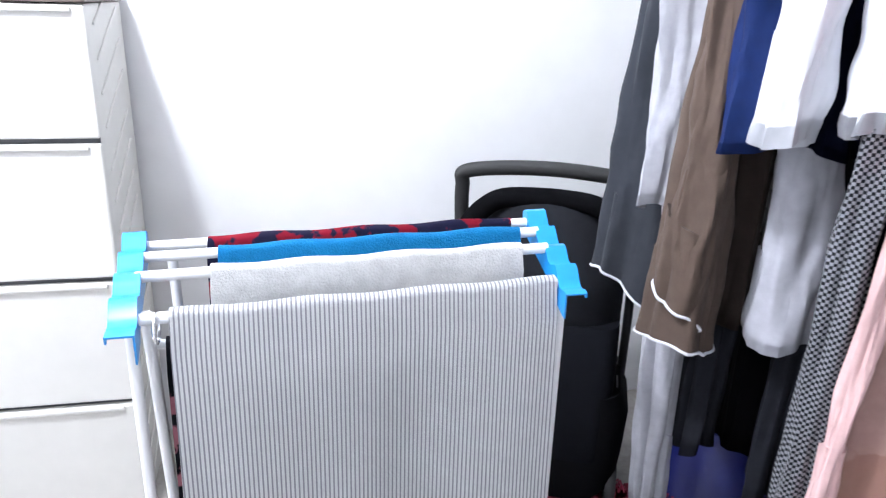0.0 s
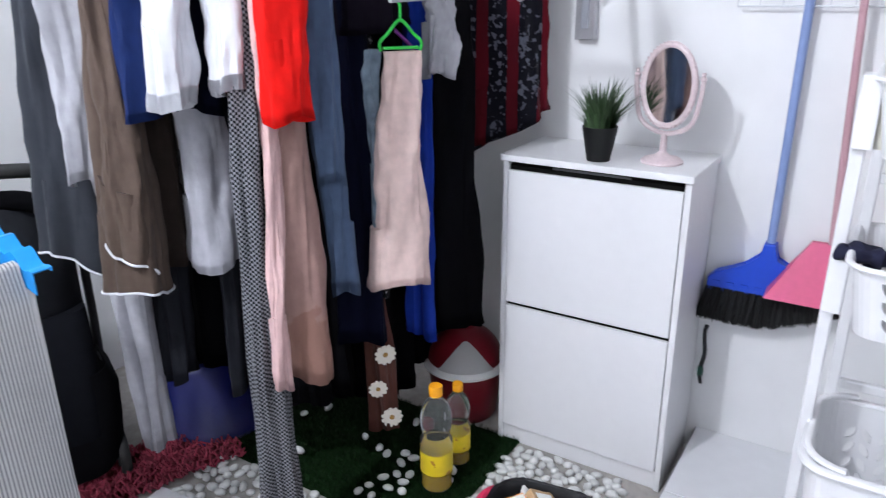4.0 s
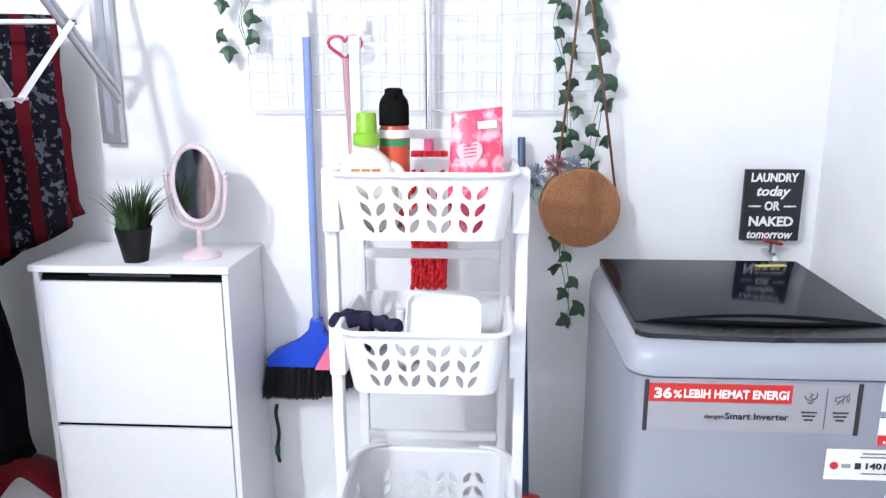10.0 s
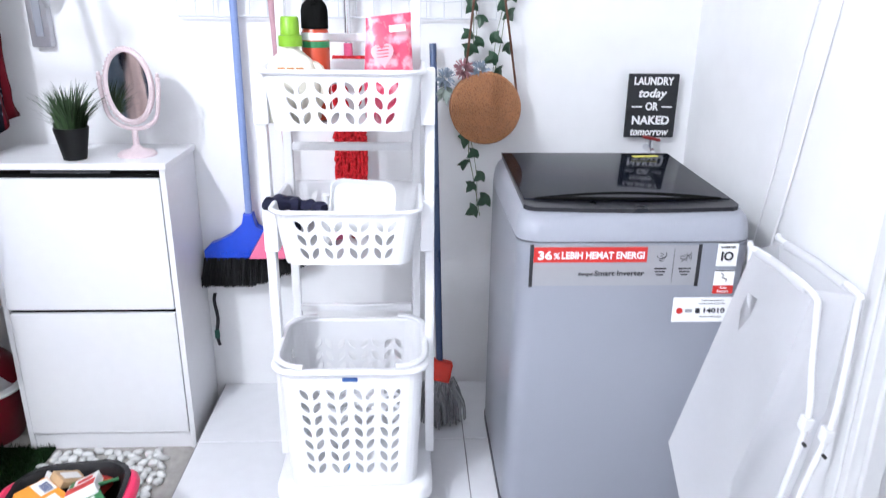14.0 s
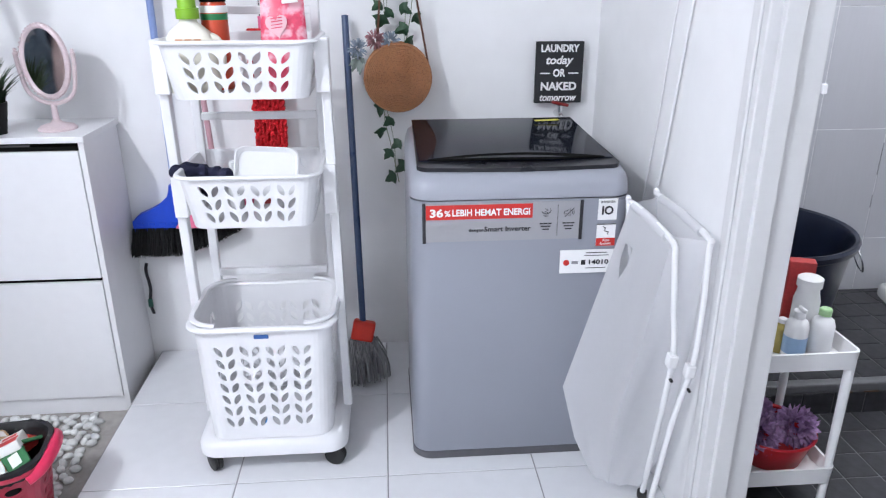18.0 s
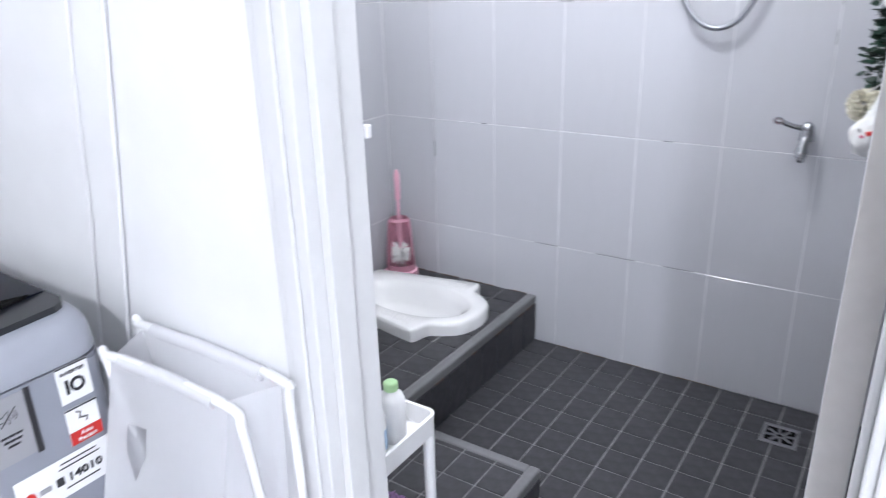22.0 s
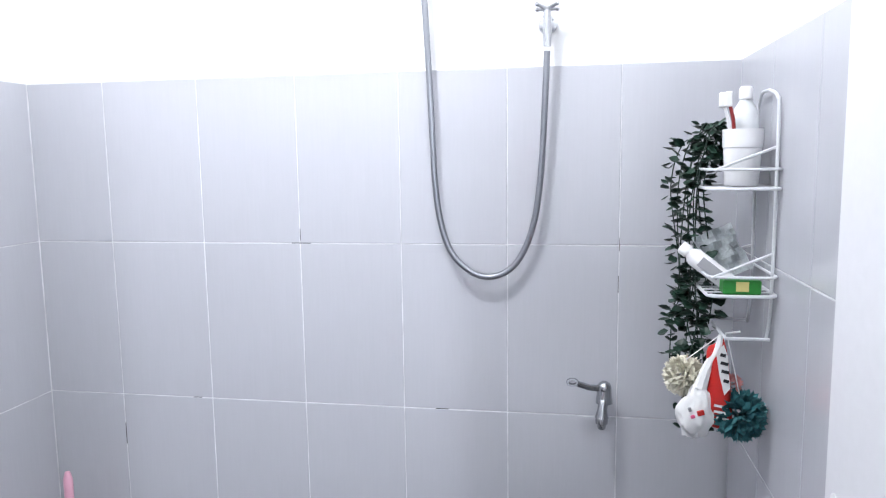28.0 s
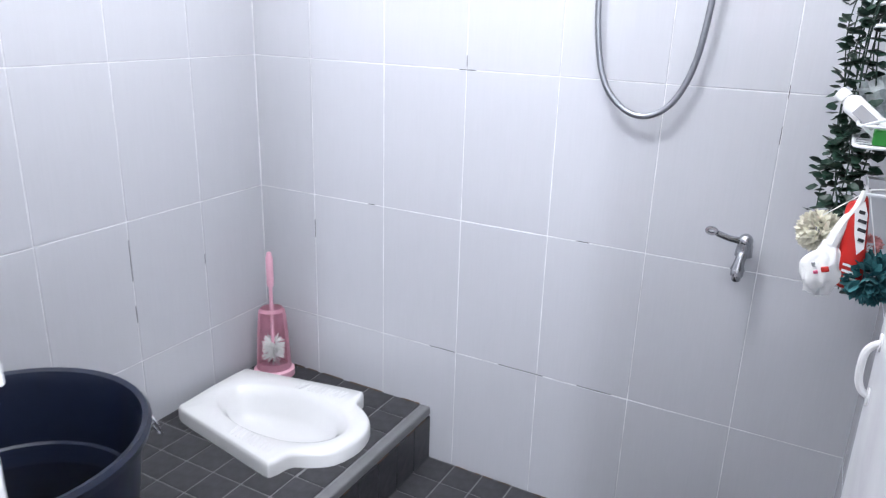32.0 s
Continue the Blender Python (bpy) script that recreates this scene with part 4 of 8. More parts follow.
for k in range(4200):
    y, x = rng.uniform(-0.165, 0.165), rng.uniform(-0.022, 0.022)
    worn = 0.085 * max(0.0, (0.03 - y) / 0.195) ** 1.3
    a = Vector((x, y, 0.482))
    b = Vector((x * 1.5, y * 1.10 + rng.gauss(0, 0.006), 0.388 + worn + rng.uniform(-0.006, 0.012)))
    s = Vector((rng.uniform(-1, 1), rng.uniform(-1, 1), 0)).normalized() * 0.0022
    bm.faces.new([bm.verts.new(q) for q in (a - s, a + s, b + s * 0.6, b - s * 0.6)])
loft(bm, [[(-0.014, y, 0.484), (0.014, y, 0.484), (0.024, y * 1.11, 0.391 + 0.085 * max(0.0, (0.03 - y) / 0.195) ** 1.3), (-0.024, y * 1.11, 0.391 + 0.085 * max(0.0, (0.03 - y) / 0.195) ** 1.3)] for y in [-0.160 + 0.032 * k for k in range(11)]])
part("bristles", bm, M_bristle, br, "thick black bristles")
M_pink = material("pink_plastic", (0.66, 0.09, 0.21), 0.4)
M_pinkpole = material("rose_pole", (0.52, 0.30, 0.34), 0.4)
dp = thing("dustpan", 1.905, -0.235, 0.0, 0, "pink long-handled dustpan with heart-shaped grip", "dustpan")
bm = BM()
bx = [(0, 0.122, 0.510), (0, -0.035, 0.510), (0, -0.055, 0.650), (0, 0.035, 0.650)]
loft(bm, [[(-0.002 - 0.055 * (z < 0.6), y, z - 0.012 * (z < 0.6)) for x, y, z in bx], [(0.014, y, z) for x, y, z in bx]])
part("pan", bm, M_pink, dp, "pink scoop")
part("pole", cyl(BM(), (0, -0.01, 0.65), (0, 0.02, 1.345), 0.009, seg=10), M_pinkpole, dp, "", True)
bm = BM()
hp = []
for i in range(24):
    t = 2 * math.pi * i / 24
    hp.append((0, 0.0030 * 0.92 * 16 * math.sin(t) ** 3, 1.376 + 0.0021 * (13 * math.cos(t) - 5 * math.cos(2 * t) - 2 * math.cos(3 * t) - math.cos(4 * t))))
tube(bm, [(x, y + 0.02, z) for x, y, z in hp], 0.0048, 7, True)
part("heart_grip", bm, material("raspberry_plastic", (0.45, 0.03, 0.08), 0.35), dp, "raspberry heart-shaped grip", True)
fm = thing("flat_mop", 1.915, -0.432, 0.0, 0, "chrome pole mop with red chenille head and pink grip", "mop")
part("pole", cyl(BM(), (0, 0, 1.13), (0, 0, 1.53), 0.010, seg=12), M_chrome, fm, "", True)
part("grip", cyl(BM(), (0, 0, 1.515), (0, 0, 1.618), 0.0115, 0.010, 12), M_pink, fm, "pink grip", True)
part("joint", cyl(BM(), (0, 0, 1.105), (0, 0, 1.14), 0.013, seg=12), M_pink, fm, "pink joint", True)
M_chen = material("red_chenille", (0.60, 0.008, 0.016), 0.85, island=0.22)
bm = BM()
box(bm, -0.006, 0.004, -0.045, 0.045, 0.73, 1.105, 0.003)
for i in range(9):
    for j in range(36):
        p = Vector((-0.004, -0.044 + 0.011 * i + rng.gauss(0, 0.0012), 0.732 + 0.0105 * j + rng.gauss(0, 0.0012)))
        q = p + Vector((-0.019, rng.gauss(0, 0.003), -0.009 + rng.gauss(0, 0.003)))
        tube(bm, [p, (p + q) / 2, q], [0.0066, 0.0066, 0.0038], 6)
part("chenille_pad", bm, M_chen, fm, "shaggy red chenille pad", True)
M_strings = material("grey_mop_strings", (0.30, 0.30, 0.31), 0.9, island=0.4)
M_darkblue = material("dark_blue_coated_pole", (0.045, 0.075, 0.16), 0.3)
sm = thing("string_mop", 0, 0, 0, 0, "string mop with dark blue pole leaning on the wall", "mop")
part("pole", cyl(BM(), (1.72, -0.700, 0.20), (1.925, -0.679, 1.14), 0.0105, seg=12), M_darkblue, sm, "dark blue pole", True)
part("clamp", turned(box(BM(), -0.022, 0.022, -0.036, 0.036, -0.03, 0.035, 0.008), pose(1.715, -0.70, 0.175, 12, 12)), material("red_clamp", (0.70, 0.03, 0.012), 0.4), sm, "orange-red plastic clamp")
bm = BM()
for k in range(170):
    a = Vector((1.71 + rng.uniform(-0.015, 0.015), -0.70 + rng.uniform(-0.045, 0.045), 0.150))
    ang, r = rng.uniform(0, 2 * math.pi), rng.uniform(0.008, 0.050)
    b = a + Vector((math.cos(ang) * r, math.sin(ang) * r * 1.1, -0.075))
    c = Vector((a.x + math.cos(ang) * r * 1.25, a.y + math.sin(ang) * r * 1.3, 0.006 + rng.uniform(0, 0.012)))
    tube(bm, smooth_path([a, b, c], 3), 0.0035, 4)
tagged(part("strings", bm, M_strings, sm, "", True), kind="stuff")

# ---------- on the cabinet ----------
M_pot = material("black_pot", (0.006, 0.0065, 0.007), 0.5, spec=0.25)
M_grassblade = material("artificial_grass", (0.040, 0.085, 0.030), 0.55, island=0.5)
pp = thing("potted_grass", 1.735, 0.312, GZ + 0.9052, 0, "tuft of artificial grass in a black pot", "plant")
pp.scale = (1.1, 1.1, 1.1)
bm = BM()
lathe(bm, [(0.027, 0), (0.041, 0.076), (0.041, 0.080), (0.037, 0.080), (0.034, 0.06)], 28, cap1=True)
part("pot", bm, M_pot, pp, "tapered black pot", True)
bm = BM()
for k in range(330):
    a = rng.uniform(0, 2 * math.pi)
    r = 0.032 * math.sqrt(rng.random())
    base = Vector((r * math.cos(a), r * math.sin(a), 0.07))
    L, lean = rng.uniform(0.045, 0.130), rng.uniform(0.05, 0.80) * (0.30 + r / 0.032)
    d = Vector((math.cos(a), math.sin(a), 0))
    s = Vector((-math.sin(a + 0.6), math.cos(a + 0.6), 0)) * 0.0027
    pts = [base + d * (lean * L * t * t) + Vector((0, 0, L * t * (1 - 0.18 * lean * t))) for t in (0, 0.4, 0.75, 1)]
    vs = [(bm.verts.new(p - s * (1 - t)), bm.verts.new(p + s * (1 - t))) for p, t in zip(pts[:3], (0, 0.3, 0.6))]
    tip = bm.verts.new(pts[3])
    for q in range(2):
        bm.faces.new((vs[q][0], vs[q][1], vs[q + 1][1], vs[q + 1][0]))
    bm.faces.new((vs[2][0], vs[2][1], tip))
part("grass_blades", bm, M_grassblade, pp, "dense thin green blades")
M_pinkp = material("pale_pink_plastic", (0.66, 0.54, 0.56), 0.35, vary=0.10, scale=25)
M_mirror = material("mirror_glass", (0.85, 0.85, 0.86), 0.02, metal=1.0, vary=0.0)
mi = thing("vanity_mirror", 1.790, 0.163, GZ + 0.9052, 0, "pale pink oval vanity mirror on a round foot", "mirror")
bm = BM()
lathe(bm, [(0.053, 0), (0.053, 0.005), (0.045, 0.012), (0.018, 0.020), (0.009, 0.030), (0.008, 0.075)], 32)
part("foot", bm, M_pinkp, mi, "round pale pink foot", True)
bm = BM()
tube(bm, smooth_path([(0, -0.089, 0.215), (0, -0.085, 0.165), (0, -0.066, 0.100), (0, 0, 0.074), (0, 0.066, 0.100), (0, 0.085, 0.165), (0, 0.089, 0.215)], 6), 0.0062, 8)
for s in (-1, 1):
    for z, r in ((0.213, 0.008), (0.224, 0.0055), (0.197, 0.0065)):
        bmesh.ops.create_uvsphere(bm, u_segments=10, v_segments=6, radius=r, matrix=pose(0, s * 0.088, z))
part("yoke", turned(bm, pose(0, 0, 0, 0, 0, -12.5)), M_pinkp, mi, "", True)
tm = pose(0, 0, 0.192, 0, 0, -12.5) @ pose(0, 0, 0, 0, 0.5, 0)
bm = BM()
ell = [(0, 0.068 * math.cos(t), 0.098 * math.sin(t)) for t in [2 * math.pi * i / 48 for i in range(48)]]
tube(bm, ell, 0.0085, 8, True)
for i in range(48):
    bmesh.ops.create_uvsphere(bm, u_segments=6, v_segments=4, radius=0.0032, matrix=pose(-0.006, 0.0745 * math.cos(2 * math.pi * i / 48), 0.1045 * math.sin(2 * math.pi * i / 48)))
part("oval_frame", turned(bm, tm), M_pinkp, mi, "beaded oval frame", True)
bm = BM()
fv = [bm.verts.new((-0.003, y * 0.97, z * 0.97)) for x, y, z in ell]
bm.faces.new(fv)
bv = [bm.verts.new((0.003, y * 0.97, z * 0.97)) for x, y, z in ell]
bm.faces.new(bv[::-1])
for i in range(48):
    bm.faces.new((fv[i], bv[i], bv[(i + 1) % 48], fv[(i + 1) % 48]))
part("glass", turned(bm, tm), M_mirror, mi, "silvered oval glass")

# ---------- in the shelf baskets ----------
M_cream = material("cream_bottle", (0.74, 0.72, 0.62), 0.4)
M_green = material("lime_green_cap", (0.20, 0.42, 0.02), 0.4)
bt = thing("detergent_bottle", 1.375, -0.352, 0.998, 0, "cream detergent bottle with lime green cap", "bottle")
bm = BM()
loft(bm, [rring(a, b, r, z, 5) for a, b, r, z in ((0.026, 0.054, 0.018, 0), (0.030, 0.060, 0.022, 0.01), (0.030, 0.060, 0.022, 0.105), (0.026, 0.046, 0.02, 0.135), (0.018, 0.020, 0.017, 0.158), (0.017, 0.018, 0.016, 0.172))])
part("body", bm, M_cream, bt, "", True)
bm = BM()
tube(bm, smooth_path([(0, -0.045, 0.125), (0, -0.062, 0.112), (0, -0.066, 0.07), (0, -0.052, 0.04)], 5), 0.011, 8)
part("grip", bm, M_cream, bt, "", True)
bm = BM()
lathe(bm, [(0.026, 0.165), (0.026, 0.187), (0.0205, 0.189), (0.0195, 0.224), (0.017, 0.227)], 24)
part("cap", bm, M_green, bt, "lime green cap", True)
for k in range(3):
    part("label_print", box(BM(), -0.0308, -0.0302, -0.03 + 0.02 * k, -0.014 + 0.02 * k, 0.112, 0.122), material("label_orange", (0.55, 0.22, 0.08), 0.5), bt)
M_can = material("orange_red_can", (0.55, 0.06, 0.02), 0.3)
sc = thing("spray_can", 1.425, -0.400, 0.998, 0, "spray can with black cap, white and orange-red", "spray can")
bm = BM()
lathe(bm, [(0.029, 0), (0.031, 0.004), (0.031, 0.190), (0.026, 0.203)], 26)
part("body", bm, M_can, sc, "", True)
bm = BM()
lathe(bm, [(0.0313, 0.176), (0.0313, 0.192)], 26, cap0=False, cap1=False)
part("white_band", bm, M_paper, sc, "", True)
bm = BM()
lathe(bm, [(0.0313, 0.160), (0.0313, 0.174)], 26, cap0=False, cap1=False)
part("green_band", bm, material("green_band", (0.02, 0.22, 0.08), 0.4), sc, "", True)
bm = BM()
lathe(bm, [(0.030, 0.200), (0.030, 0.238), (0.027, 0.250), (0.018, 0.262), (0.018, 0.270), (0.010, 0.273)], 24)
box(bm, -0.030, 0.0, -0.006, 0.006, 0.250, 0.262, 0.002, 1)
part("cap", bm, M_black_gap, sc, "black spray cap", True)
M_pouch = recolor(material("pink_pouch", (0.70, 0.06, 0.13), 0.25, vary=0.15, scale=14, coat=0.3), (0.80, 0.42, 0.50), "motif", 26, 0.56, soft=0.06)
po = thing("refill_pouch", 1.365, -0.565, 0.998, 0, "glossy pink refill pouch with pale heart", "pouch")
bm = BM()
rings = []
for k in range(9):
    f = k / 8
    th = 0.026 * (1 - f) ** 0.6 + 0.0015
    w = 0.052 + 0.003 * math.sin(f * 5)
    rings.append([(th * math.sin(t) * (1 if math.sin(t) < 0 else 0.8) + 0.022 * f, w * math.cos(t), 0.232 * f - 0.006 * (f > 0.95) * math.cos(t)) for t in [2 * math.pi * i / 20 for i in range(20)]])
loft(bm, rings)
part("body", bm, M_pouch, po, "", True)
M_palep = material("pale_pink_print", (0.80, 0.50, 0.55), 0.3)
bm = BM()
hpt = []
for i in range(28):
    t = 2 * math.pi * i / 28
    hpt.append((0.00155 * 16 * math.sin(t) ** 3, 0.0018 * (13 * math.cos(t) - 5 * math.cos(2 * t) - 2 * math.cos(3 * t) - math.cos(4 * t))))
prism(bm, hpt, 0, 0.0008)
part("heart_print", turned(bm, pose(-0.0075, 0.012, 0.150, 90, -8, -90)), M_palep, po, "pale pink heart")
part("print_label", turned(box(BM(), -0.018, 0.018, -0.007, 0.007, 0, 0.0008), pose(-0.0025, -0.020, 0.205, 90, 0, -90) @ pose(0, 0, 0, -4, 0, 6)), M_paper, po, "white lettering patch")
for k in range(4):
    part("print_line", turned(box(BM(), -0.013, 0.013, -0.0012, 0.0012, 0, 0.0006), pose(-0.0088, 0.012, 0.166 - 0.007 * k, 90, -8, -90)), M_pouch, po)
tray = thing("plastic_tray", 1.372, -0.500, 0.700, 0, "white rounded plastic tray leaning in the middle basket", "tray")
bm = BM()
loft(bm, [rring(0.058, 0.066, 0.020, 0, 5), rring(0.063, 0.071, 0.024, 0.004, 5), rring(0.068, 0.076, 0.026, 0.020, 5), rring(0.0655, 0.0735, 0.025, 0.0205, 5), rring(0.060, 0.068, 0.022, 0.007, 5)])
part("dish", turned(bm, pose(-0.02, 0, 0.098, 8, -50, 0)), M_plastic, tray, "", True)
M_navy = material("navy_cloth", (0.008, 0.009, 0.035), 0.9)
bm = BM()
tube(bm, smooth_path([(0.03, 0.06, 0.02), (0.0, 0.05, 0.10), (-0.06, 0.10, 0.115), (-0.02, 0.03, 0.10), (-0.07, -0.03, 0.105)], 6), [0.015 + 0.004 * math.sin(k * 2.3) for k in range(25)], 10)
cl = thing("dark_cloth", 1.405, -0.385, 0.700, 0, "crumpled navy cloth in the middle basket", "cloth")
part("fold", bm, M_navy, cl, "", True)
for x, y, m, lab in ((1.44, -0.43, M_pink, "small pink bottle in the middle basket"), (1.45, -0.48, M_redpaint, "small dark red bottle in the middle basket"), (1.41, -0.41, M_plastic, "small white bottle in the middle basket")):
    rc = thing("small_bottle", x, y, 0.700, 0, lab, "bottle", "bottles in the basket")
    bm = BM()
    lathe(bm, [(0.016, 0), (0.018, 0.01), (0.018, 0.085), (0.009, 0.10)], 16)
    part("body", bm, m, rc, "", True)
    bm = BM()
    lathe(bm, [(0.0105, 0.099), (0.0105, 0.118), (0.008, 0.12)], 14)
    part("cap", bm, M_plastic, rc, "", True)

# ---------- laundry hamper between machine and wall ----------
M_tubew = material("white_enamel_tube", (0.80, 0.80, 0.81), 0.35, vary=0.01)
M_fabric = material("thin_white_fabric", (0.90, 0.90, 0.92), 0.85, vary=0.03, scale=10)
nt = M_fabric.node_tree
nodes_ = [nt.nodes.new("ShaderNodeMixShader"), nt.nodes.new("ShaderNodeMixShader"), nt.nodes.new("ShaderNodeBsdfTranslucent"), nt.nodes.new("ShaderNodeBsdfTransparent")]
nodes_[0].inputs[0].default_value, nodes_[1].inputs[0].default_value = 0.60, 0.30
nodes_[2].inputs[0].default_value = (0.92, 0.92, 0.94, 1)
nt.links.new(nt.nodes["Principled BSDF"].outputs[0], nodes_[0].inputs[1])
nt.links.new(nodes_[2].outputs[0], nodes_[0].inputs[2])
nt.links.new(nodes_[0].outputs[0], nodes_[1].inputs[1])
nt.links.new(nodes_[3].outputs[0], nodes_[1].inputs[2])
nt.links.new(nodes_[1].outputs[0], nt.nodes["Material Output"].inputs[0])
hm = thing("laundry_hamper", 0, 0, 0, 0, "folding white laundry hamper with fabric bag", "hamper")
top_a, top_b = Vector((1.196, -1.362, 0.755)), Vector((0.955, -1.374, 0.743))
top_c, top_d = Vector((1.235, -1.440, 0.760)), Vector((0.925, -1.435, 0.760))
bm = BM()
tube(bm, smooth_path([(1.232, -1.425, 0.010), (1.20, -1.40, 0.35), top_a + Vector((0.0, 0, -0.03)), top_a, top_a * 0.5 + top_b * 0.5 + Vector((0, 0, 0.006)), top_b, top_b + Vector((-0.010, -0.004, -0.035)), (0.940, -1.386, 0.60), (0.936, -1.396, 0.48), (0.985, -1.402, 0.26), (1.07, -1.42, 0.010)], 6), 0.0068, 10)
part("frame_tube", bm, M_tubew, hm, "", True)
bm = BM()
tube(bm, smooth_path([(1.21, -1.362, 0.010), (1.26, -1.42, 0.36), top_c + Vector((0, 0, -0.03)), top_c, top_c * 0.5 + top_d * 0.5 + Vector((0, 0, 0.004)), top_d, top_d + Vector((-0.008, 0, -0.03)), (0.918, -1.436, 0.50), (0.935, -1.41, 0.30), (0.955, -1.385, 0.010)], 6), 0.0068, 10)
part("frame_tube", bm, M_tubew, hm, "", True)
for x, y, z in ((0.936, -1.394, 0.478), (0.921, -1.430, 0.46)):
    part("joint_clip", turned(box(BM(), -0.011, 0.011, -0.011, 0.011, -0.016, 0.016, 0.004), pose(x, y, z, 4, -8)), M_tubew, hm, "white plastic joint")
    part("rivet", cyl(BM(), (x - 0.0135, y, z - 0.045), (x - 0.004, y, z - 0.045), 0.0035, seg=8), M_rubber, hm)
for x, y in ((1.232, -1.425), (1.21, -1.362), (1.07, -1.42), (0.955, -1.385)):
    bm = BM()
    lathe(bm, [(0.011, 0), (0.0125, 0.004), (0.0125, 0.02), (0.009, 0.024)], 12, (x, y, 0))
    part("foot_cap", bm, M_rubber, hm, "dark rubber foot", True)
bm = BM()
levels = [(0.752, (1.19, -1.362), (0.96, -1.374), (0.93, -1.436), (1.23, -1.440)), (0.50, (1.185, -1.290), (0.995, -1.350), (0.950, -1.440), (1.20, -1.452)),
          (0.27, (1.180, -1.225), (1.045, -1.325), (1.01, -1.445), (1.175, -1.455)), (0.14, (1.145, -1.255), (1.06, -1.33), (1.03, -1.43), (1.13, -1.445)), (0.05, (1.11, -1.295), (1.07, -1.33), (1.05, -1.40), (1.10, -1.42))]
rows_ = []
V, U = 24, 12
for j in range(V + 1):
    f = j / V * (len(levels) - 1)
    k = min(int(f), len(levels) - 2)
    g = f - k
    z = levels[k][0] * (1 - g) + levels[k + 1][0] * g
    cs = [Vector((*levels[k][1 + q], z)).lerp(Vector((*levels[k + 1][1 + q], z)), g) for q in range(4)]
    row = []
    for q in range(4):
        a, b = cs[q], cs[(q + 1) % 4]
        out = Vector(((b - a).y, -(b - a).x, 0)).normalized()
        for i in range(U):
            u = i / U
            sag = math.sin(math.pi * u) * (0.016 * math.sin(math.pi * j / V) + 0.005 * math.sin(6 * u + 0.35 * j + q)) + 0.0012 * math.sin(15 * u + 0.22 * j)
            row.append(a.lerp(b, u) - out * sag * min(1, j / 4) + Vector((0, 0, 0 if j else 0.001)))
    rows_.append(row)
vs = [[bm.verts.new(p) for p in r] for r in rows_]
nn = len(vs[0])
for j in range(V):
    for i in range(nn):
        if i in (2, 3) and j in (2, 3):          # three-cornered hand hole under the front bar
            if j == 3:
                bm.faces.new((vs[j][2], vs[j + 1][3], vs[j + 1][2]) if i == 2 else (vs[j][4], vs[j + 1][4], vs[j + 1][3]))
            continue
        bm.faces.new((vs[j][i], vs[j][(i + 1) % nn], vs[j + 1][(i + 1) % nn], vs[j + 1][i]))
bm.faces.new(vs[-1])
part("fabric_bag", bm, M_fabric, hm, "sagging thin white fabric bag", True)
for p, q in ((top_a, top_b), (top_c, top_d)):
    bm = BM()
    tube(bm, [p.lerp(q, 0.12), p.lerp(q, 0.5) + Vector((0, 0, 0.004)), p.lerp(q, 0.88)], 0.0105, 10)
    part("fabric_sleeve", bm, M_fabric, hm, "", True)

# ---------- bathroom things ----------
M_china = material("white_vitreous_china", (0.74, 0.74, 0.75), 0.12, vary=0.01, coat=0.3)
sq = thing("squat_toilet", 1.73, -2.805, ZP, 0, "white ceramic squat toilet set on the tiled platform", "squat toilet")


def pan_outline(s, z, n=6):
    pts = [(0.285, 0.125), (0.290, 0.0), (0.285, -0.125), (0.260, -0.150), (0.05, -0.190), (-0.125, -0.222), (-0.150, -0.215), (-0.158, -0.195), (-0.170, -0.155), (-0.215, -0.130), (-0.265, -0.085), (-0.285, -0.0)]
    full = pts + [(x, -y) for x, y in pts[::-1][1:-2]] + [(0.260, 0.150)]
    ring = smooth_path([Vector((x * s, y * s, z)) for x, y in full + full[:1]], 3)[:-1]
    return [tuple(p) for p in ring]


bm = BM()
oa = pan_outline(1.0, 0.0)
n = len(oa)
rings = [pan_outline(1.0, 0.0), pan_outline(1.0, 0.034), pan_outline(0.985, 0.044), pan_outline(0.965, 0.047)]
ang = [math.atan2(y, x - 0.015) for x, y, z in rings[0]]
for a, b, z in ((0.232, 0.134, 0.046), (0.220, 0.124, 0.040), (0.192, 0.104, 0.012), (0.172, 0.086, -0.030), (0.135, 0.062, -0.058), (0.05, 0.03, -0.066)):
    rings.append([(0.015 + a * math.cos(t) * (1.0 if math.cos(t) > 0 else 1.08), b * math.sin(t) * (1 - 0.10 * math.cos(t)), z) for t in ang])
loft(bm, rings, cap0=False, cap1=True)
part("pan", bm, M_china, sq, "", True)
for s in (-1, 1):
    for k in range(11):
        part("foot_ridge", turned(box(BM(), -0.0035, 0.0035, -0.021, 0.021, 0, 0.003, 0.0014, 1), pose(-0.105 + 0.0155 * k, s * (0.170 - 0.0022 * k), 0.0455, 0, 0, s * 8)), M_china, sq)
M_pinkb = material("pink_brush_plastic", (0.80, 0.44, 0.55), 0.38)
tb = thing("toilet_brush", 1.960, -3.035, ZP, -52, "pink toilet brush in an open pink holder", "toilet brush")
tb.scale = (1.1, 1.1, 1.05)
bm = BM()
lathe(bm, [(0.062, 0), (0.062, 0.022), (0.058, 0.026), (0.050, 0.028)], 26, sx=0.85)
part("foot", bm, M_pinkb, tb, "", True)
bm = BM()
seg = 26
prof = [(0.053, 0.024), (0.052, 0.050), (0.046, 0.16), (0.040, 0.225), (0.032, 0.235)]
vs = []
for r, z in prof:
    vs.append([bm.verts.new((0.85 * r * math.cos(2 * math.pi * i / seg), r * math.sin(2 * math.pi * i / seg), z)) for i in range(seg)])
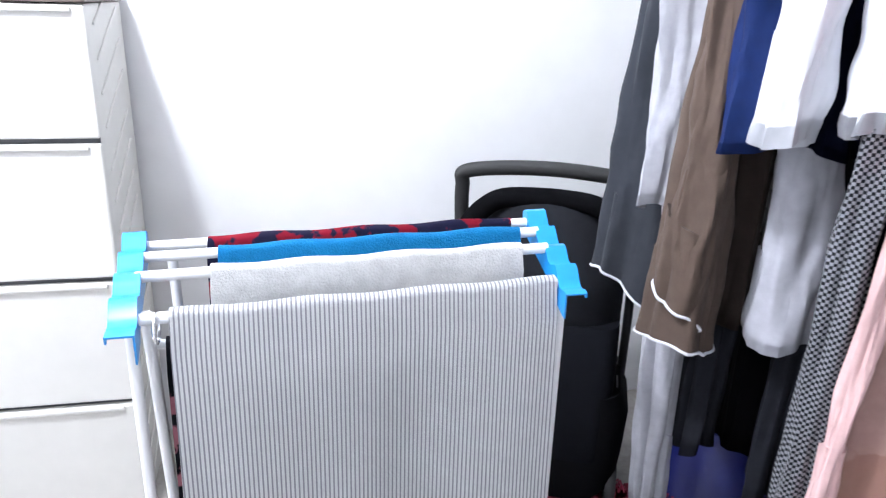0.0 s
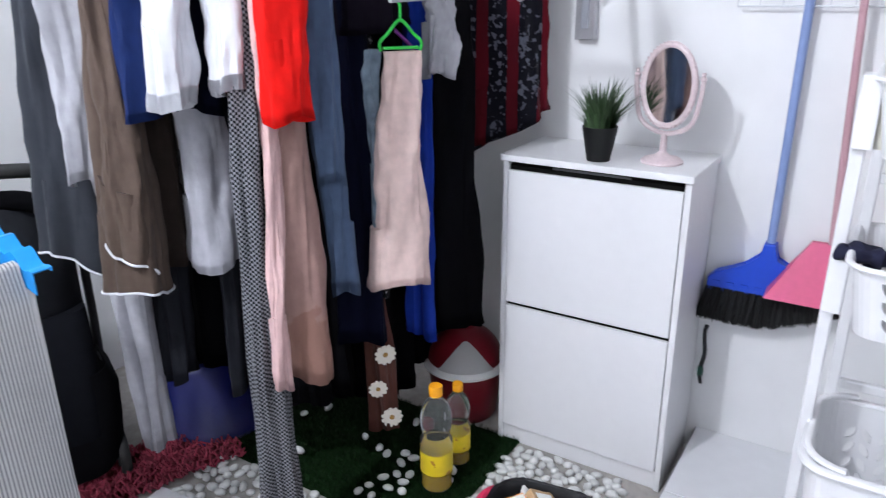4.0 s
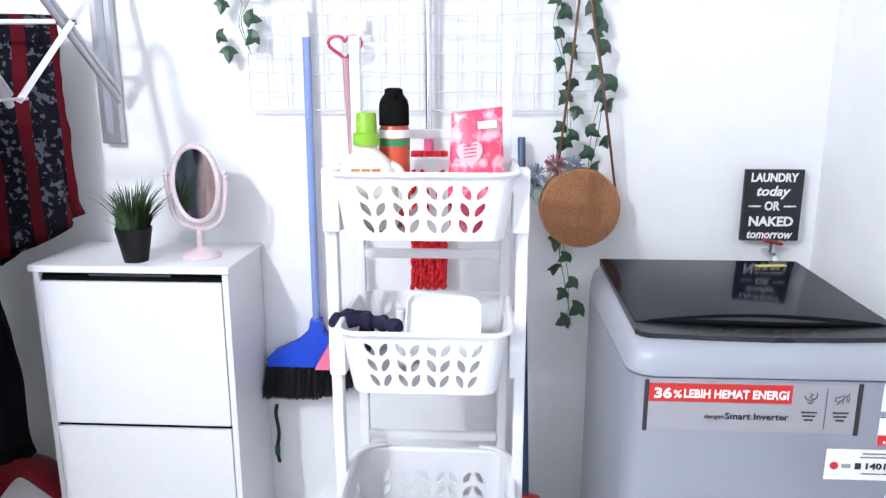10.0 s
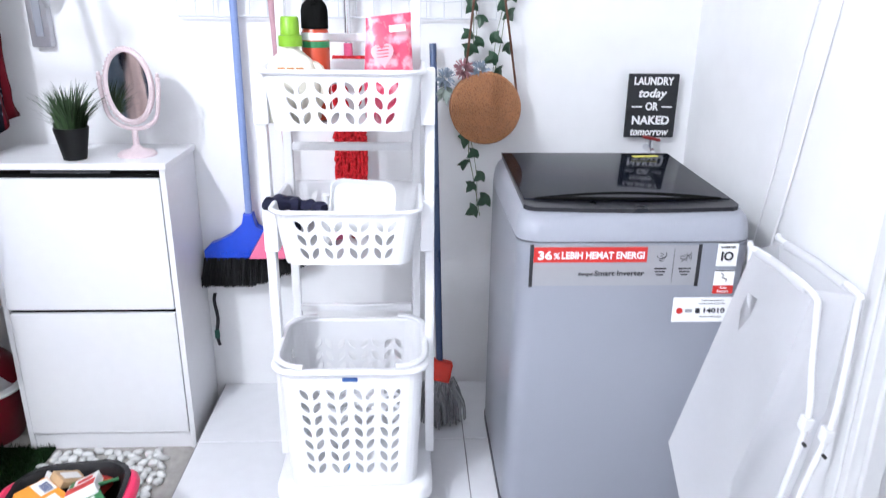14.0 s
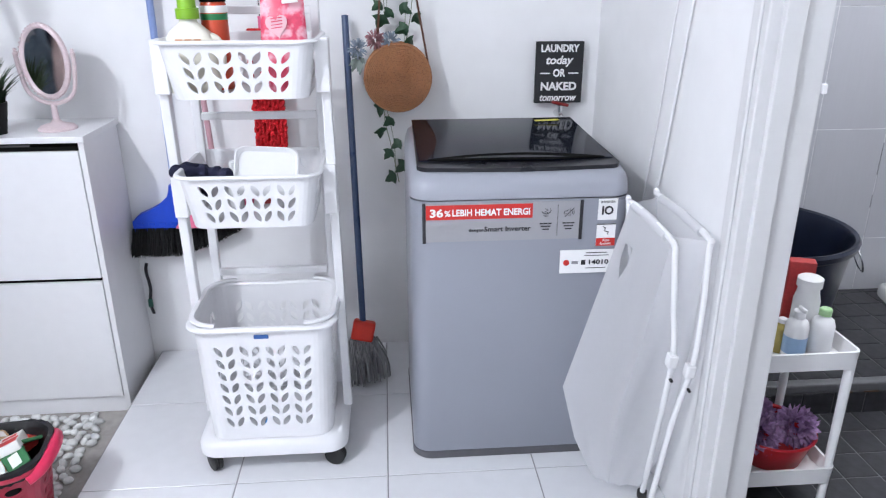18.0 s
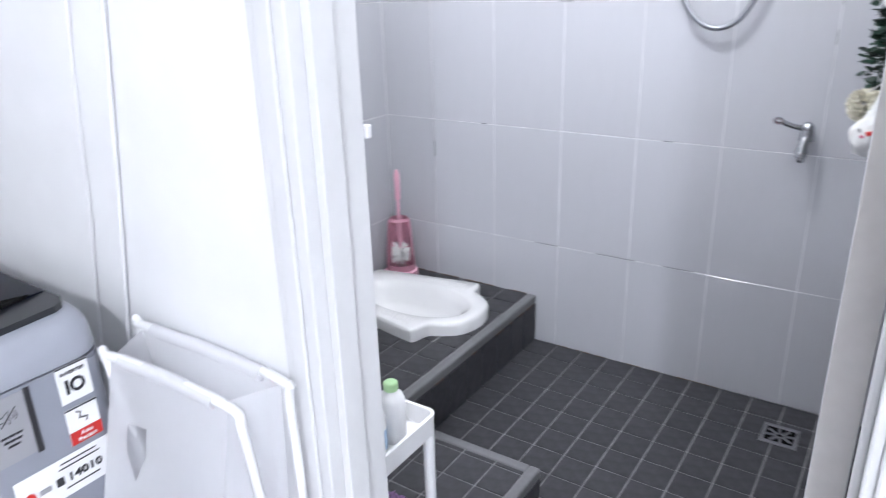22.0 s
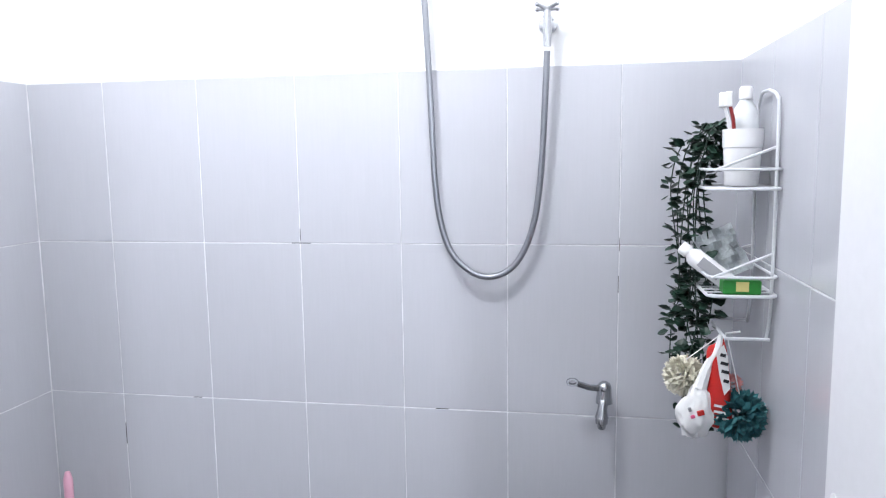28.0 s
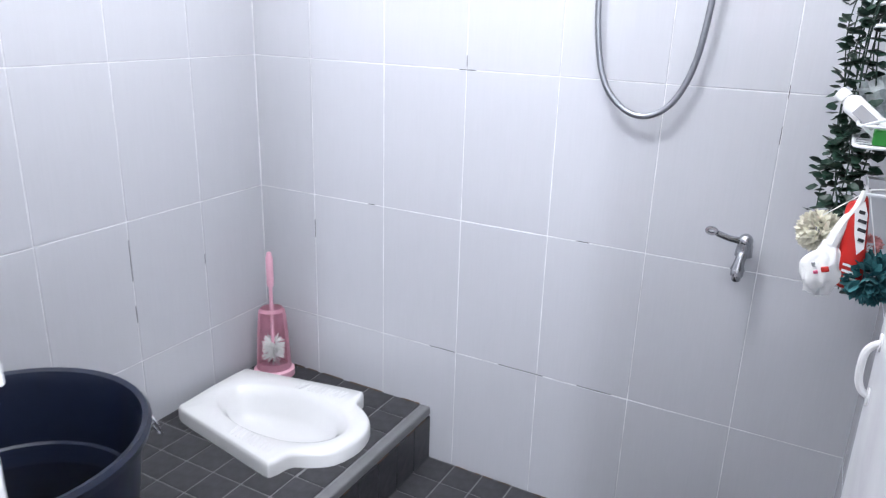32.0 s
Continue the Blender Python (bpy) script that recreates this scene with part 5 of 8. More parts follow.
for a in range(len(vs) - 1):
    for i in range(seg):
        t = (i + 0.5) / seg
        if 0 < a < 3 and 0.34 < t < 0.66:
            continue
        bm.faces.new((vs[a][i], vs[a][(i + 1) % seg], vs[a + 1][(i + 1) % seg], vs[a + 1][i]))
r0 = bmesh.ops.solidify(bm, geom=list(bm.faces), thickness=0.003)
part("holder", bm, M_pinkb, tb, "open-fronted pink holder", True)
part("handle", tube(BM(), [(0, 0, 0.10), (0, 0, 0.30), (0, 0, 0.31), (0, 0, 0.40), (0, 0, 0.42)], [0.006, 0.006, 0.0105, 0.011, 0.006], 12), M_pinkb, tb, "", True)
bm = BM()
for k in range(420):
    d = Vector((rng.gauss(0, 1), rng.gauss(0, 1), rng.gauss(0, 0.7))).normalized()
    p = Vector((0, 0, 0.085 + rng.uniform(-0.02, 0.03)))
    s = d.orthogonal().normalized() * 0.0014
    a, b = p, p + d * rng.uniform(0.028, 0.037)
    bm.faces.new([bm.verts.new(q) for q in (a - s, a + s, b + s, b - s)])
part("bristles", bm, M_paper, tb, "white bristles")

M_tub = material("dark_navy_plastic", (0.010, 0.015, 0.034), 0.32, vary=0.1, scale=3)
tubo = thing("water_tub", 1.768, -2.015, ZP, 0, "large dark navy plastic water tub with wire handles", "tub")
tubo.scale = (1.025, 1.025, 1.025)
bm = BM()
lathe(bm, [(0.205, 0.0), (0.225, 0.006), (0.268, 0.335), (0.284, 0.345), (0.288, 0.362), (0.282, 0.372), (0.270, 0.368), (0.262, 0.345), (0.248, 0.20), (0.242, 0.195), (0.212, 0.012), (0.0, 0.010)][:-1], 48)
part("vessel", bm, M_tub, tubo, "", True)
bm = BM()
lathe(bm, [(0.2435, 0.150), (0.242, 0.152), (0.0, 0.152)][:2], 40)
part("water", bm, glass("clear_water", (0.75, 0.80, 0.86), 0.0, 1.33), tubo, "still water inside")
for a in (-105, 75):
    c, s = math.cos(radians(a)), math.sin(radians(a))
    bm = BM()
    box(bm, -0.035, 0.035, -0.008, 0.008, -0.012, 0.012, 0.003, 1)
    part("handle_lug", turned(bm, pose(0.278 * c, 0.278 * s, 0.318, 0, 0, a + 90)), M_tub, tubo)
    bm = BM()
    tube(bm, smooth_path([(-0.03, 0, 0), (-0.045, -0.012, -0.03), (-0.02, -0.03, -0.075), (0.02, -0.03, -0.075), (0.045, -0.012, -0.03), (0.03, 0, 0)], 5), 0.0028, 6)
    part("wire_handle", turned(bm, pose(0.290 * c, 0.290 * s, 0.318, 0, 0, a + 90)), M_chrome, tubo, "bent wire handle", True)

# storage trolley by the door
bt2 = thing("storage_trolley", 1.118, -1.745, ZS, 0, "white plastic two-shelf storage trolley", "trolley")
for sx in (-1, 1):
    for sy in (-1, 1):
        part("leg", tube(BM(), [(sx * 0.120, sy * 0.106, 0.0), (sx * 0.120, sy * 0.106, 0.42)], [0.010, 0.012], 10), M_plastic, bt2, "", True)
for z in (0.085, 0.405):
    bm = BM()
    loft(bm, [rring(0.134, 0.118, 0.02, z, 4), rring(0.136, 0.120, 0.02, z + 0.045, 4), rring(0.130, 0.114, 0.016, z + 0.045, 4), rring(0.128, 0.112, 0.016, z + 0.006, 4)])
    part("shelf_tray", bm, M_plastic, bt2, "", True)


def bottle(name, x, y, z, r, h, mat, cap, label, neck=0.45, pump=False):
    o = thing(name, x, y, z, 0, label, "bottle", "toiletries on the trolley")
    bm = BM()
    lathe(bm, [(r * 0.92, 0), (r, 0.006), (r, h * 0.68), (r * 0.85, h * 0.78), (r * neck, h * 0.84), (r * neck, h * 0.88)], 20)
    part("body", bm, mat, o, "", True)
    bm = BM()
    lathe(bm, [(r * neck * 1.2, h * 0.87), (r * neck * 1.2, h * 0.98), (r * neck, h)], 16)
    if pump:
        box(bm, -0.024, 0.004, -0.004, 0.004, h, h + 0.010, 0.002, 1)
    part("cap", bm, cap, o, "", True)
    return o


zt_ = ZS + 0.412
M_palegreen, M_clearblue = material("pale_green_cap", (0.38, 0.60, 0.32), 0.4), material("pale_blue_label", (0.30, 0.45, 0.65), 0.4)
bottle("shampoo_bottle", 1.038, -1.792, zt_, 0.026, 0.125, M_plastic, M_palegreen, "white bottle with pale green cap on the trolley")
bottle("pump_bottle", 1.092, -1.776, zt_, 0.030, 0.182, M_plastic, M_plastic, "tall white bottle with a wide white cap on the trolley", neck=0.8)
bottle("white_bottle", 1.035, -1.728, zt_, 0.026, 0.125, M_plastic, M_plastic, "white bottle with pale blue label on the trolley", pump=True)
bm = BM()
lathe(bm, [(0.0264, 0.02), (0.0264, 0.062)], 20, (1.035, -1.728, zt_), cap0=False, cap1=False)
lab_ = part("label", bm, M_clearblue, None, "pale blue label", True)
lab_.parent = bpy.data.objects["white_bottle"]
lab_.matrix_parent_inverse = Matrix.Translation((-1.035, 1.728, -zt_))
bottle("amber_bottle", 1.075, -1.716, zt_, 0.020, 0.085, material("amber_plastic", (0.50, 0.40, 0.12), 0.3), M_plastic, "small yellowish bottle on the trolley")
rbx = thing("red_carton", 1.150, -1.785, zt_, 70, "small red carton on the trolley", "box")
part("carton", box(BM(), -0.03, 0.03, -0.016, 0.016, 0, 0.20, 0.001, 1), material("red_carton_print", (0.42, 0.03, 0.03), 0.5, vary=0.15, scale=20), rbx)
bpk = thing("blue_packet", 1.16, -1.825, zt_, -25, "dark blue patterned packet lying on the trolley", "packet")
bm = BM()
tube(bm, [(-0.045, 0, 0.02), (-0.04, 0, 0.021), (0.04, 0, 0.021), (0.045, 0, 0.02)], [0.012, 0.02, 0.02, 0.012], 12)
part("wrap", bm, recolor(material("blue_wrap", (0.02, 0.04, 0.20), 0.3), (0.5, 0.52, 0.6), "motif", 50, 0.55), bpk, "", True)
rb = thing("red_basin", 1.105, -1.755, ZS + 0.092, 0, "red plastic basin with purple bath puffs", "basin")
bm = BM()
lathe(bm, [(0.078, 0), (0.082, 0.004), (0.104, 0.078), (0.109, 0.080), (0.107, 0.085), (0.101, 0.082), (0.080, 0.008)], 30)
part("bowl", bm, material("red_basin_plastic", (0.50, 0.012, 0.02), 0.35), rb, "", True)
M_puff = material("lilac_mesh", (0.48, 0.30, 0.55), 0.7, vary=0.35, scale=25, island=0.3)


def puff(parent, name, c, r, mat, n=90, seed=1):
    rg = random.Random(seed)
    bm = BM()
    for k in range(n):
        d = Vector((rg.gauss(0, 1), rg.gauss(0, 1), rg.gauss(0, 1))).normalized()
        a = d.orthogonal().normalized()
        b = d.cross(a)
        t0 = rg.uniform(0, 6.3)
        row0, row1 = [], []
        for i in range(6):
            t = t0 + i * 0.45
            q = (a * math.cos(t) + b * math.sin(t)) * r * 0.35
            wob = 1 + 0.18 * math.sin(i * 2.7 + k)
            row0.append(bm.verts.new(Vector(c) + d * r * 0.55 + q))
            row1.append(bm.verts.new(Vector(c) + d * r * 0.98 * wob + q * 1.35))
        for i in range(5):
            bm.faces.new((row0[i], row0[i + 1], row1[i + 1], row1[i]))
    return part(name, bm, mat, parent)


for k, (x, y, z) in enumerate(((-0.03, -0.045, 0.10), (0.035, 0.03, 0.095), (-0.04, 0.05, 0.09))):
    puff(rb, "bath_puff", (x, y, z), 0.048, M_puff, 90, k)

# shower hose, valve and tap on the south wall
M_hose = material("ribbed_steel_hose", (0.30, 0.31, 0.34), 0.42, metal=1.0, vary=0.05)
sh = thing("shower_hose", 0, 0, 0, 0, "ribbed steel shower hose hanging in a loop", "shower hose")
pts = smooth_path([(1.005, -3.075, 2.02), (0.975, -3.085, 1.76), (0.962, -3.09, 1.50), (0.952, -3.092, 1.28), (0.925, -3.092, 1.155), (0.873, -3.092, 1.093), (0.815, -3.092, 1.080), (0.760, -3.092, 1.115), (0.722, -3.092, 1.20), (0.704, -3.09, 1.32), (0.695, -3.085, 1.48), (0.690, -3.078, 1.600)], 30)
bm = BM()
tube(bm, pts, [0.0071 + 0.0006 * (k % 2) for k in range(len(pts))], 10)
part("hose", bm, M_hose, sh, "", True)
va = thing("shower_valve", 0.690, BS + 0.008, 1.665, 0, "chrome cross-handled shower valve", "valve")
bm = BM()
cyl(bm, (0, 0, 0), (0, 0.05, 0), 0.010, seg=12)
lathe(bm, [(0.022, 0), (0.02, 0.006), (0.011, 0.009)], 20)
turned(bm, pose(0, 0, 0, -90), list(bm.verts)[-60:])
cyl(bm, (0, 0.045, 0.012), (0, 0.045, -0.055), 0.011, 0.009, 12)
part("body", bm, M_dkchrome, va, "", True)
bm = BM()
cyl(bm, (0, 0.045, 0.012), (0, 0.045, 0.026), 0.009, seg=10)
for k in range(4):
    a = radians(45 + 90 * k)
    tube(bm, [(0, 0.047, 0.026), (0.030 * math.cos(a), 0.047 + 0.030 * math.sin(a) * 0.4, 0.032 + 0.006 * math.sin(a))], [0.006, 0.0042], 8)
    bmesh.ops.create_uvsphere(bm, u_segments=8, v_segments=6, radius=0.0055, matrix=pose(0.032 * math.cos(a), 0.047 + 0.032 * math.sin(a) * 0.4, 0.032 + 0.006 * math.sin(a)))
part("cross_handle", bm, M_dkchrome, va, "chrome cross handle", True)
tp = thing("bathroom_tap", 0.553, BS + 0.008, 0.795, 0, "chrome wall tap with a single lever", "tap")
bm = BM()
tube(bm, smooth_path([(0, 0, 0), (0, 0.040, 0.0), (0.002, 0.058, -0.006), (0.005, 0.066, -0.024), (0.006, 0.067, -0.040)], 5), [0.0145 + 0.003 * math.sin(k * 0.35) for k in range(21)], 14)
lathe(bm, [(0.0125, -0.056), (0.0145, -0.054), (0.0145, -0.042), (0.012, -0.036)], 16, (0.006, 0.067, 0))
lathe(bm, [(0.008, -0.068), (0.010, -0.065), (0.010, -0.056)], 14, (0.006, 0.067, 0))
part("spout", bm, M_dkchrome, tp, "", True)
bm = BM()
cyl(bm, (0, 0.050, -0.01), (0, 0.050, 0.030), 0.020, 0.015, 16)
bmesh.ops.create_uvsphere(bm, u_segments=14, v_segments=8, radius=0.017, matrix=pose(0, 0.050, 0.026))
tube(bm, [(0, 0.045, 0.022), (0.035, 0.058, 0.028), (0.062, 0.066, 0.038)], [0.009, 0.0075, 0.0075], 8)
tube(bm, [(0.074 + 0.011 * math.cos(t), 0.070, 0.043 + 0.007 * math.sin(t)) for t in [2 * math.pi * i / 12 for i in range(12)]], 0.0042, 6, True)
part("lever", bm, M_dkchrome, tp, "chrome lever with looped end", True)
dr = thing("floor_drain", 0.485, -2.945, ZB, 0, "square steel floor drain grate", "drain")
bm = BM()
for x0, x1, y0, y1 in ((-0.052, 0.052, -0.052, -0.040), (-0.052, 0.052, 0.040, 0.052), (-0.052, -0.040, -0.040, 0.040), (0.040, 0.052, -0.040, 0.040)):
    box(bm, x0, x1, y0, y1, 0.0, 0.005, 0.001, 1)
part("rim", bm, material("brushed_steel", (0.19, 0.19, 0.21), 0.4, metal=0.7), dr)
part("sump", box(BM(), -0.040, 0.040, -0.040, 0.040, 0.0, 0.001), M_black_gap, dr)
for k in range(8):
    a = radians(45 * k)
    part("spoke", turned(box(BM(), 0.008, 0.040, -0.004, 0.004, 0.001, 0.004), pose(0, 0, 0, 0, 0, 45 * k + 10)), bpy.data.materials["brushed_steel"], dr)

# wire caddy on the west wall with its contents
cd = thing("wire_caddy", BW + 0.009, -2.860, 0.0, 0, "white wire shower caddy with two shelves on the wall", "caddy")
bm = BM()
for y in (-0.075, 0.075):
    tube(bm, smooth_path([(0.012, y, 1.02), (0.006, y, 1.10), (0.006, y, 1.42), (0.006, y * 0.8, 1.465), (0.010, y * 0.4, 1.478), (0.010, 0, 1.480)], 5), 0.0032, 7)
part("back_frame", bm, M_wire, cd, "", True)
for z in (1.105, 1.300):
    bm = BM()
    tube(bm, [(x + 0.062, y, z) for x, y, _ in rring(0.060, 0.105, 0.02, 0, 4)], 0.0032, 7, True)
    tube(bm, [(x + 0.062, y, z + 0.035) for x, y, _ in rring(0.060, 0.105, 0.02, 0, 4)], 0.0028, 7, True)
    for k in range(7):
        part("cross_wire", cyl(BM(), (0.004, -0.09 + 0.03 * k, z), (0.120, -0.09 + 0.03 * k, z), 0.0017, seg=5), M_wire, cd)
    for y in (-0.105, 0.105):
        tube(bm, [(0.006, y * 0.7, z + 0.075), (0.118, y, z + 0.034)], 0.0028, 6)
    part("shelf_wire", bm, M_wire, cd, "", True)
bm = BM()
tube(bm, [(0.008, -0.085, 1.022), (0.085, -0.085, 1.022), (0.085, 0.085, 1.022), (0.008, 0.085, 1.022)], 0.0032, 7)
part("towel_rail", bm, M_wire, cd, "", True)
cx = BW + 0.070
cup = thing("toothbrush_cup", cx - 0.005, -2.830, 1.3035, 0, "white plastic cup with toothbrushes", "cup", "on the caddy")
bm = BM()
lathe(bm, [(0.028, 0), (0.030, 0.003), (0.0335, 0.070), (0.0355, 0.072), (0.0365, 0.105), (0.0345, 0.105), (0.031, 0.070), (0.027, 0.006)], 26)
part("cup", bm, M_plastic, cup, "", True)
for x, y, m in ((0.016, 0.012, M_redpaint), (0.020, -0.006, M_plastic)):
    bm = BM()
    tube(bm, [(x * 0.4, y * 0.4, 0.02), (x * 1.3, y, 0.125), (x * 1.7, y, 0.150)], [0.004, 0.0035, 0.003], 6)
    brush = part("toothbrush", bm, m, cup, "", True)
    part("bristle_head", box(BM(), x * 1.7 - 0.004, x * 1.7 + 0.009, y - 0.005, y + 0.005, 0.146, 0.174, 0.002, 1), M_paper, brush, "white bristle head")
lb2 = thing("lotion_bottle", cx - 0.020, -2.885, 1.3035, 0, "clear lotion bottle with white cap and label", "bottle", "on the caddy")
bm = BM()
lathe(bm, [(0.024, 0), (0.026, 0.005), (0.026, 0.120), (0.021, 0.145), (0.012, 0.160), (0.012, 0.166)], 22, sy=0.8)
part("body", bm, material("frosted_bottle", (0.74, 0.76, 0.78), 0.25), lb2, "", True)
bm = BM()
lathe(bm, [(0.013, 0.164), (0.013, 0.182), (0.010, 0.188)], 16)
part("cap", bm, M_plastic, lb2, "", True)
tu = thing("lotion_bottle", cx + 0.052, -2.828, 1.150, 0, "small white bottle lying on the lower shelf", "bottle", "on the caddy")
bm = BM()
lathe(bm, [(0.010, -0.055), (0.017, -0.050), (0.018, 0.030), (0.011, 0.040), (0.010, 0.044)], 20)
part("body", turned(bm, pose(0, 0, 0, 14, 52, 0)), M_plastic, tu, "", True)
bm = BM()
lathe(bm, [(0.0125, 0.043), (0.0125, 0.058), (0.010, 0.061)], 16)
part("cap", turned(bm, pose(0, 0, 0, 14, 52, 0)), M_paper, tu, "", True)
part("label", turned(box(BM(), -0.010, 0.010, 0.0178, 0.0186, -0.03, 0.015), pose(0, 0, 0, 14, 52, 0)), M_sil, tu)
pk = thing("foil_packet", cx + 0.0, -2.850, 1.128, 0, "crumpled silver foil packet on the lower shelf", "packet", "on the caddy")
bm = BM()
gx = [[bm.verts.new((-0.040 + 0.08 * i / 8, 0.009 * math.sin(i * 1.7 + j) + 0.006 * math.cos(j * 2.1), 0.098 * j / 8)) for i in range(9)] for j in range(9)]
for j in range(8):
    for i in range(8):
        bm.faces.new((gx[j][i], gx[j][i + 1], gx[j + 1][i + 1], gx[j + 1][i]))
bmesh.ops.solidify(bm, geom=list(bm.faces), thickness=0.004)
part("foil", turned(bm, pose(0, 0, 0.0, 18, 22, 8)), material("silver_foil", (0.70, 0.74, 0.76), 0.3, metal=0.3, vary=0.2, scale=25), pk, "", True)
gb = thing("green_soap_box", cx + 0.005, -2.775, 1.1085, 0, "green soap box with yellow mark on the lower shelf", "box", "on the caddy")
part("carton", box(BM(), -0.036, 0.030, -0.018, 0.018, 0, 0.026, 0.002, 1), material("green_carton", (0.02, 0.22, 0.03), 0.4), gb)
part("mark", box(BM(), -0.014, 0.008, 0.0182, 0.019, 0.006, 0.024), material("pale_yellow_print", (0.6, 0.52, 0.2), 0.5), gb)
# hanging refill bag and puffs under the caddy
rf = thing("refill_bag", 0.348, -2.800, 1.018, 0, "hanging red and white refill pouch with dark print", "pouch", "under the caddy")
def wedge(outline, y0, y1, bulge):
    """A soft panel of a pouch: an outline in x and z with depth, swelling in its middle."""
    bm = BM()
    cx_, cz_ = sum(p[0] for p in outline) / len(outline), sum(p[1] for p in outline) / len(outline)
    path = [tuple(p) for p in smooth_path([(x, 0, z) for x, z in outline + outline[:1]], 4)[:-1]]
    rings = [[(cx_ + (x - cx_) * k, y, cz_ + (z - cz_) * k) for x, _, z in path] for k, y in ((0.94, y0), (1.0, (y0 + y1) / 2), (0.97, y1), (0.7, y1 + bulge * 0.7), (0.3, y1 + bulge))]
    loft(bm, rings)
    return bm


part("pouch", wedge([(0.0, 0.0), (0.014, -0.012), (0.029, -0.026), (0.026, -0.09), (0.024, -0.165), (0.004, -0.180), (-0.020, -0.176), (-0.016, -0.10), (-0.008, -0.03)], -0.007, 0.006, 0.010), M_red, rf, "red glossy pouch", True)
bm = BM()
prism(bm, [(0.002, -0.010), (-0.006, -0.032), (-0.012, -0.095), (-0.002, -0.108), (0.008, -0.070), (0.015, -0.028)], 0, 0.0012)
part("white_panel", turned(bm, pose(0, 0.0165, 0, 90)), M_paper, rf, "white printed panel")
for k, (x, z, w) in enumerate(((0.003, -0.030, 0.010), (0.0, -0.046, 0.014), (-0.002, -0.062, 0.014), (-0.004, -0.080, 0.010))):
    part("print_bar", turned(box(BM(), -w / 2, w / 2, -0.0006, 0.0006, -0.003, 0.003), pose(x, 0.0182, z, 0, -14)), M_ink, rf)
for k, (x, z, w) in enumerate(((0.004, -0.130, 0.024), (0.002, -0.142, 0.028), (0.0, -0.154, 0.022))):
    part("print_bar", turned(box(BM(), -w / 2, w / 2, -0.0006, 0.0006, -0.0022, 0.0022), pose(x, 0.0172, z, 0, -10)), M_white_print, rf)
cb = thing("crumpled_bag", 0.398, -2.795, 0.874, 0, "crumpled white plastic bag with a small red print", "bag", "under the caddy")
bm = BM()
bmesh.ops.create_icosphere(bm, subdivisions=4, radius=1.0)
for v in bm.verts:
    k = 1 + 0.22 * noise.noise(v.co * 2.1) + 0.10 * noise.noise(v.co * 5.3)
    top = max(0.0, v.co.z)
    v.co = Vector((v.co.x * 0.034 * k * (1 - 0.45 * top) - 0.012 * top, v.co.y * 0.024 * k * (1 - 0.4 * top), v.co.z * 0.056 * k))
part("bag", bm, M_paper, cb, "", True)
part("twisted_neck", tube(BM(), smooth_path([(-0.010, 0, 0.045), (-0.022, 0.0, 0.085), (-0.040, 0.0, 0.125), (-0.044, 0.0, 0.150)], 5), [0.013 - 0.0006 * k for k in range(16)], 8), M_paper, cb, "", True)
for x, z, w, h, m in ((-0.008, 0.004, 0.013, 0.010, M_red), (0.006, -0.004, 0.008, 0.006, M_pink), (0.012, 0.010, 0.006, 0.009, M_sil)):
    part("print", turned(box(BM(), -w / 2, w / 2, -0.0005, 0.004, -h / 2, h / 2, 0.001, 1), pose(x, 0.0235, z, 0, 18)), m, cb)
tube_s = BM()
tube(tube_s, [(0.0, 0.0, -0.012), (-0.004, 0.0, 0.008), (-0.03, 0.0, 0.012)], 0.002, 5)
part("hanging_loop", tube_s, M_plastic, rf)
M_teal = material("teal_mesh", (0.035, 0.16, 0.18), 0.7, vary=0.3, scale=25, island=0.3)
M_creamp = material("cream_mesh", (0.80, 0.77, 0.66), 0.7, vary=0.15, scale=25)
M_pkp = material("pink_mesh", (0.62, 0.26, 0.26), 0.7, vary=0.2)
lp = thing("bath_puff", cx - 0.010, -2.800, 0.868, 0, "teal mesh bath puff hanging under the caddy", "bath puff", "under the caddy")
puff(lp, "mesh", (0, 0, 0), 0.044, M_teal, 130, 5)
puff(lp, "pink_mesh", (0.012, -0.02, 0.052), 0.020, M_pkp, 40, 8)
part("cord", tube(BM(), [(0, 0, 0.04), (0.030, 0.025, 0.153)], 0.0012, 5), M_plastic, lp)
lp2 = thing("bath_puff", cx + 0.086, -2.838, 0.930, 0, "cream mesh bath puff hanging under the caddy", "bath puff", "under the caddy")
puff(lp2, "mesh", (0, 0, 0), 0.036, M_creamp, 150, 6)
part("cord", tube(BM(), [(0, 0, 0.03), (-0.066, 0.02, 0.092)], 0.0012, 5), M_plastic, lp2)
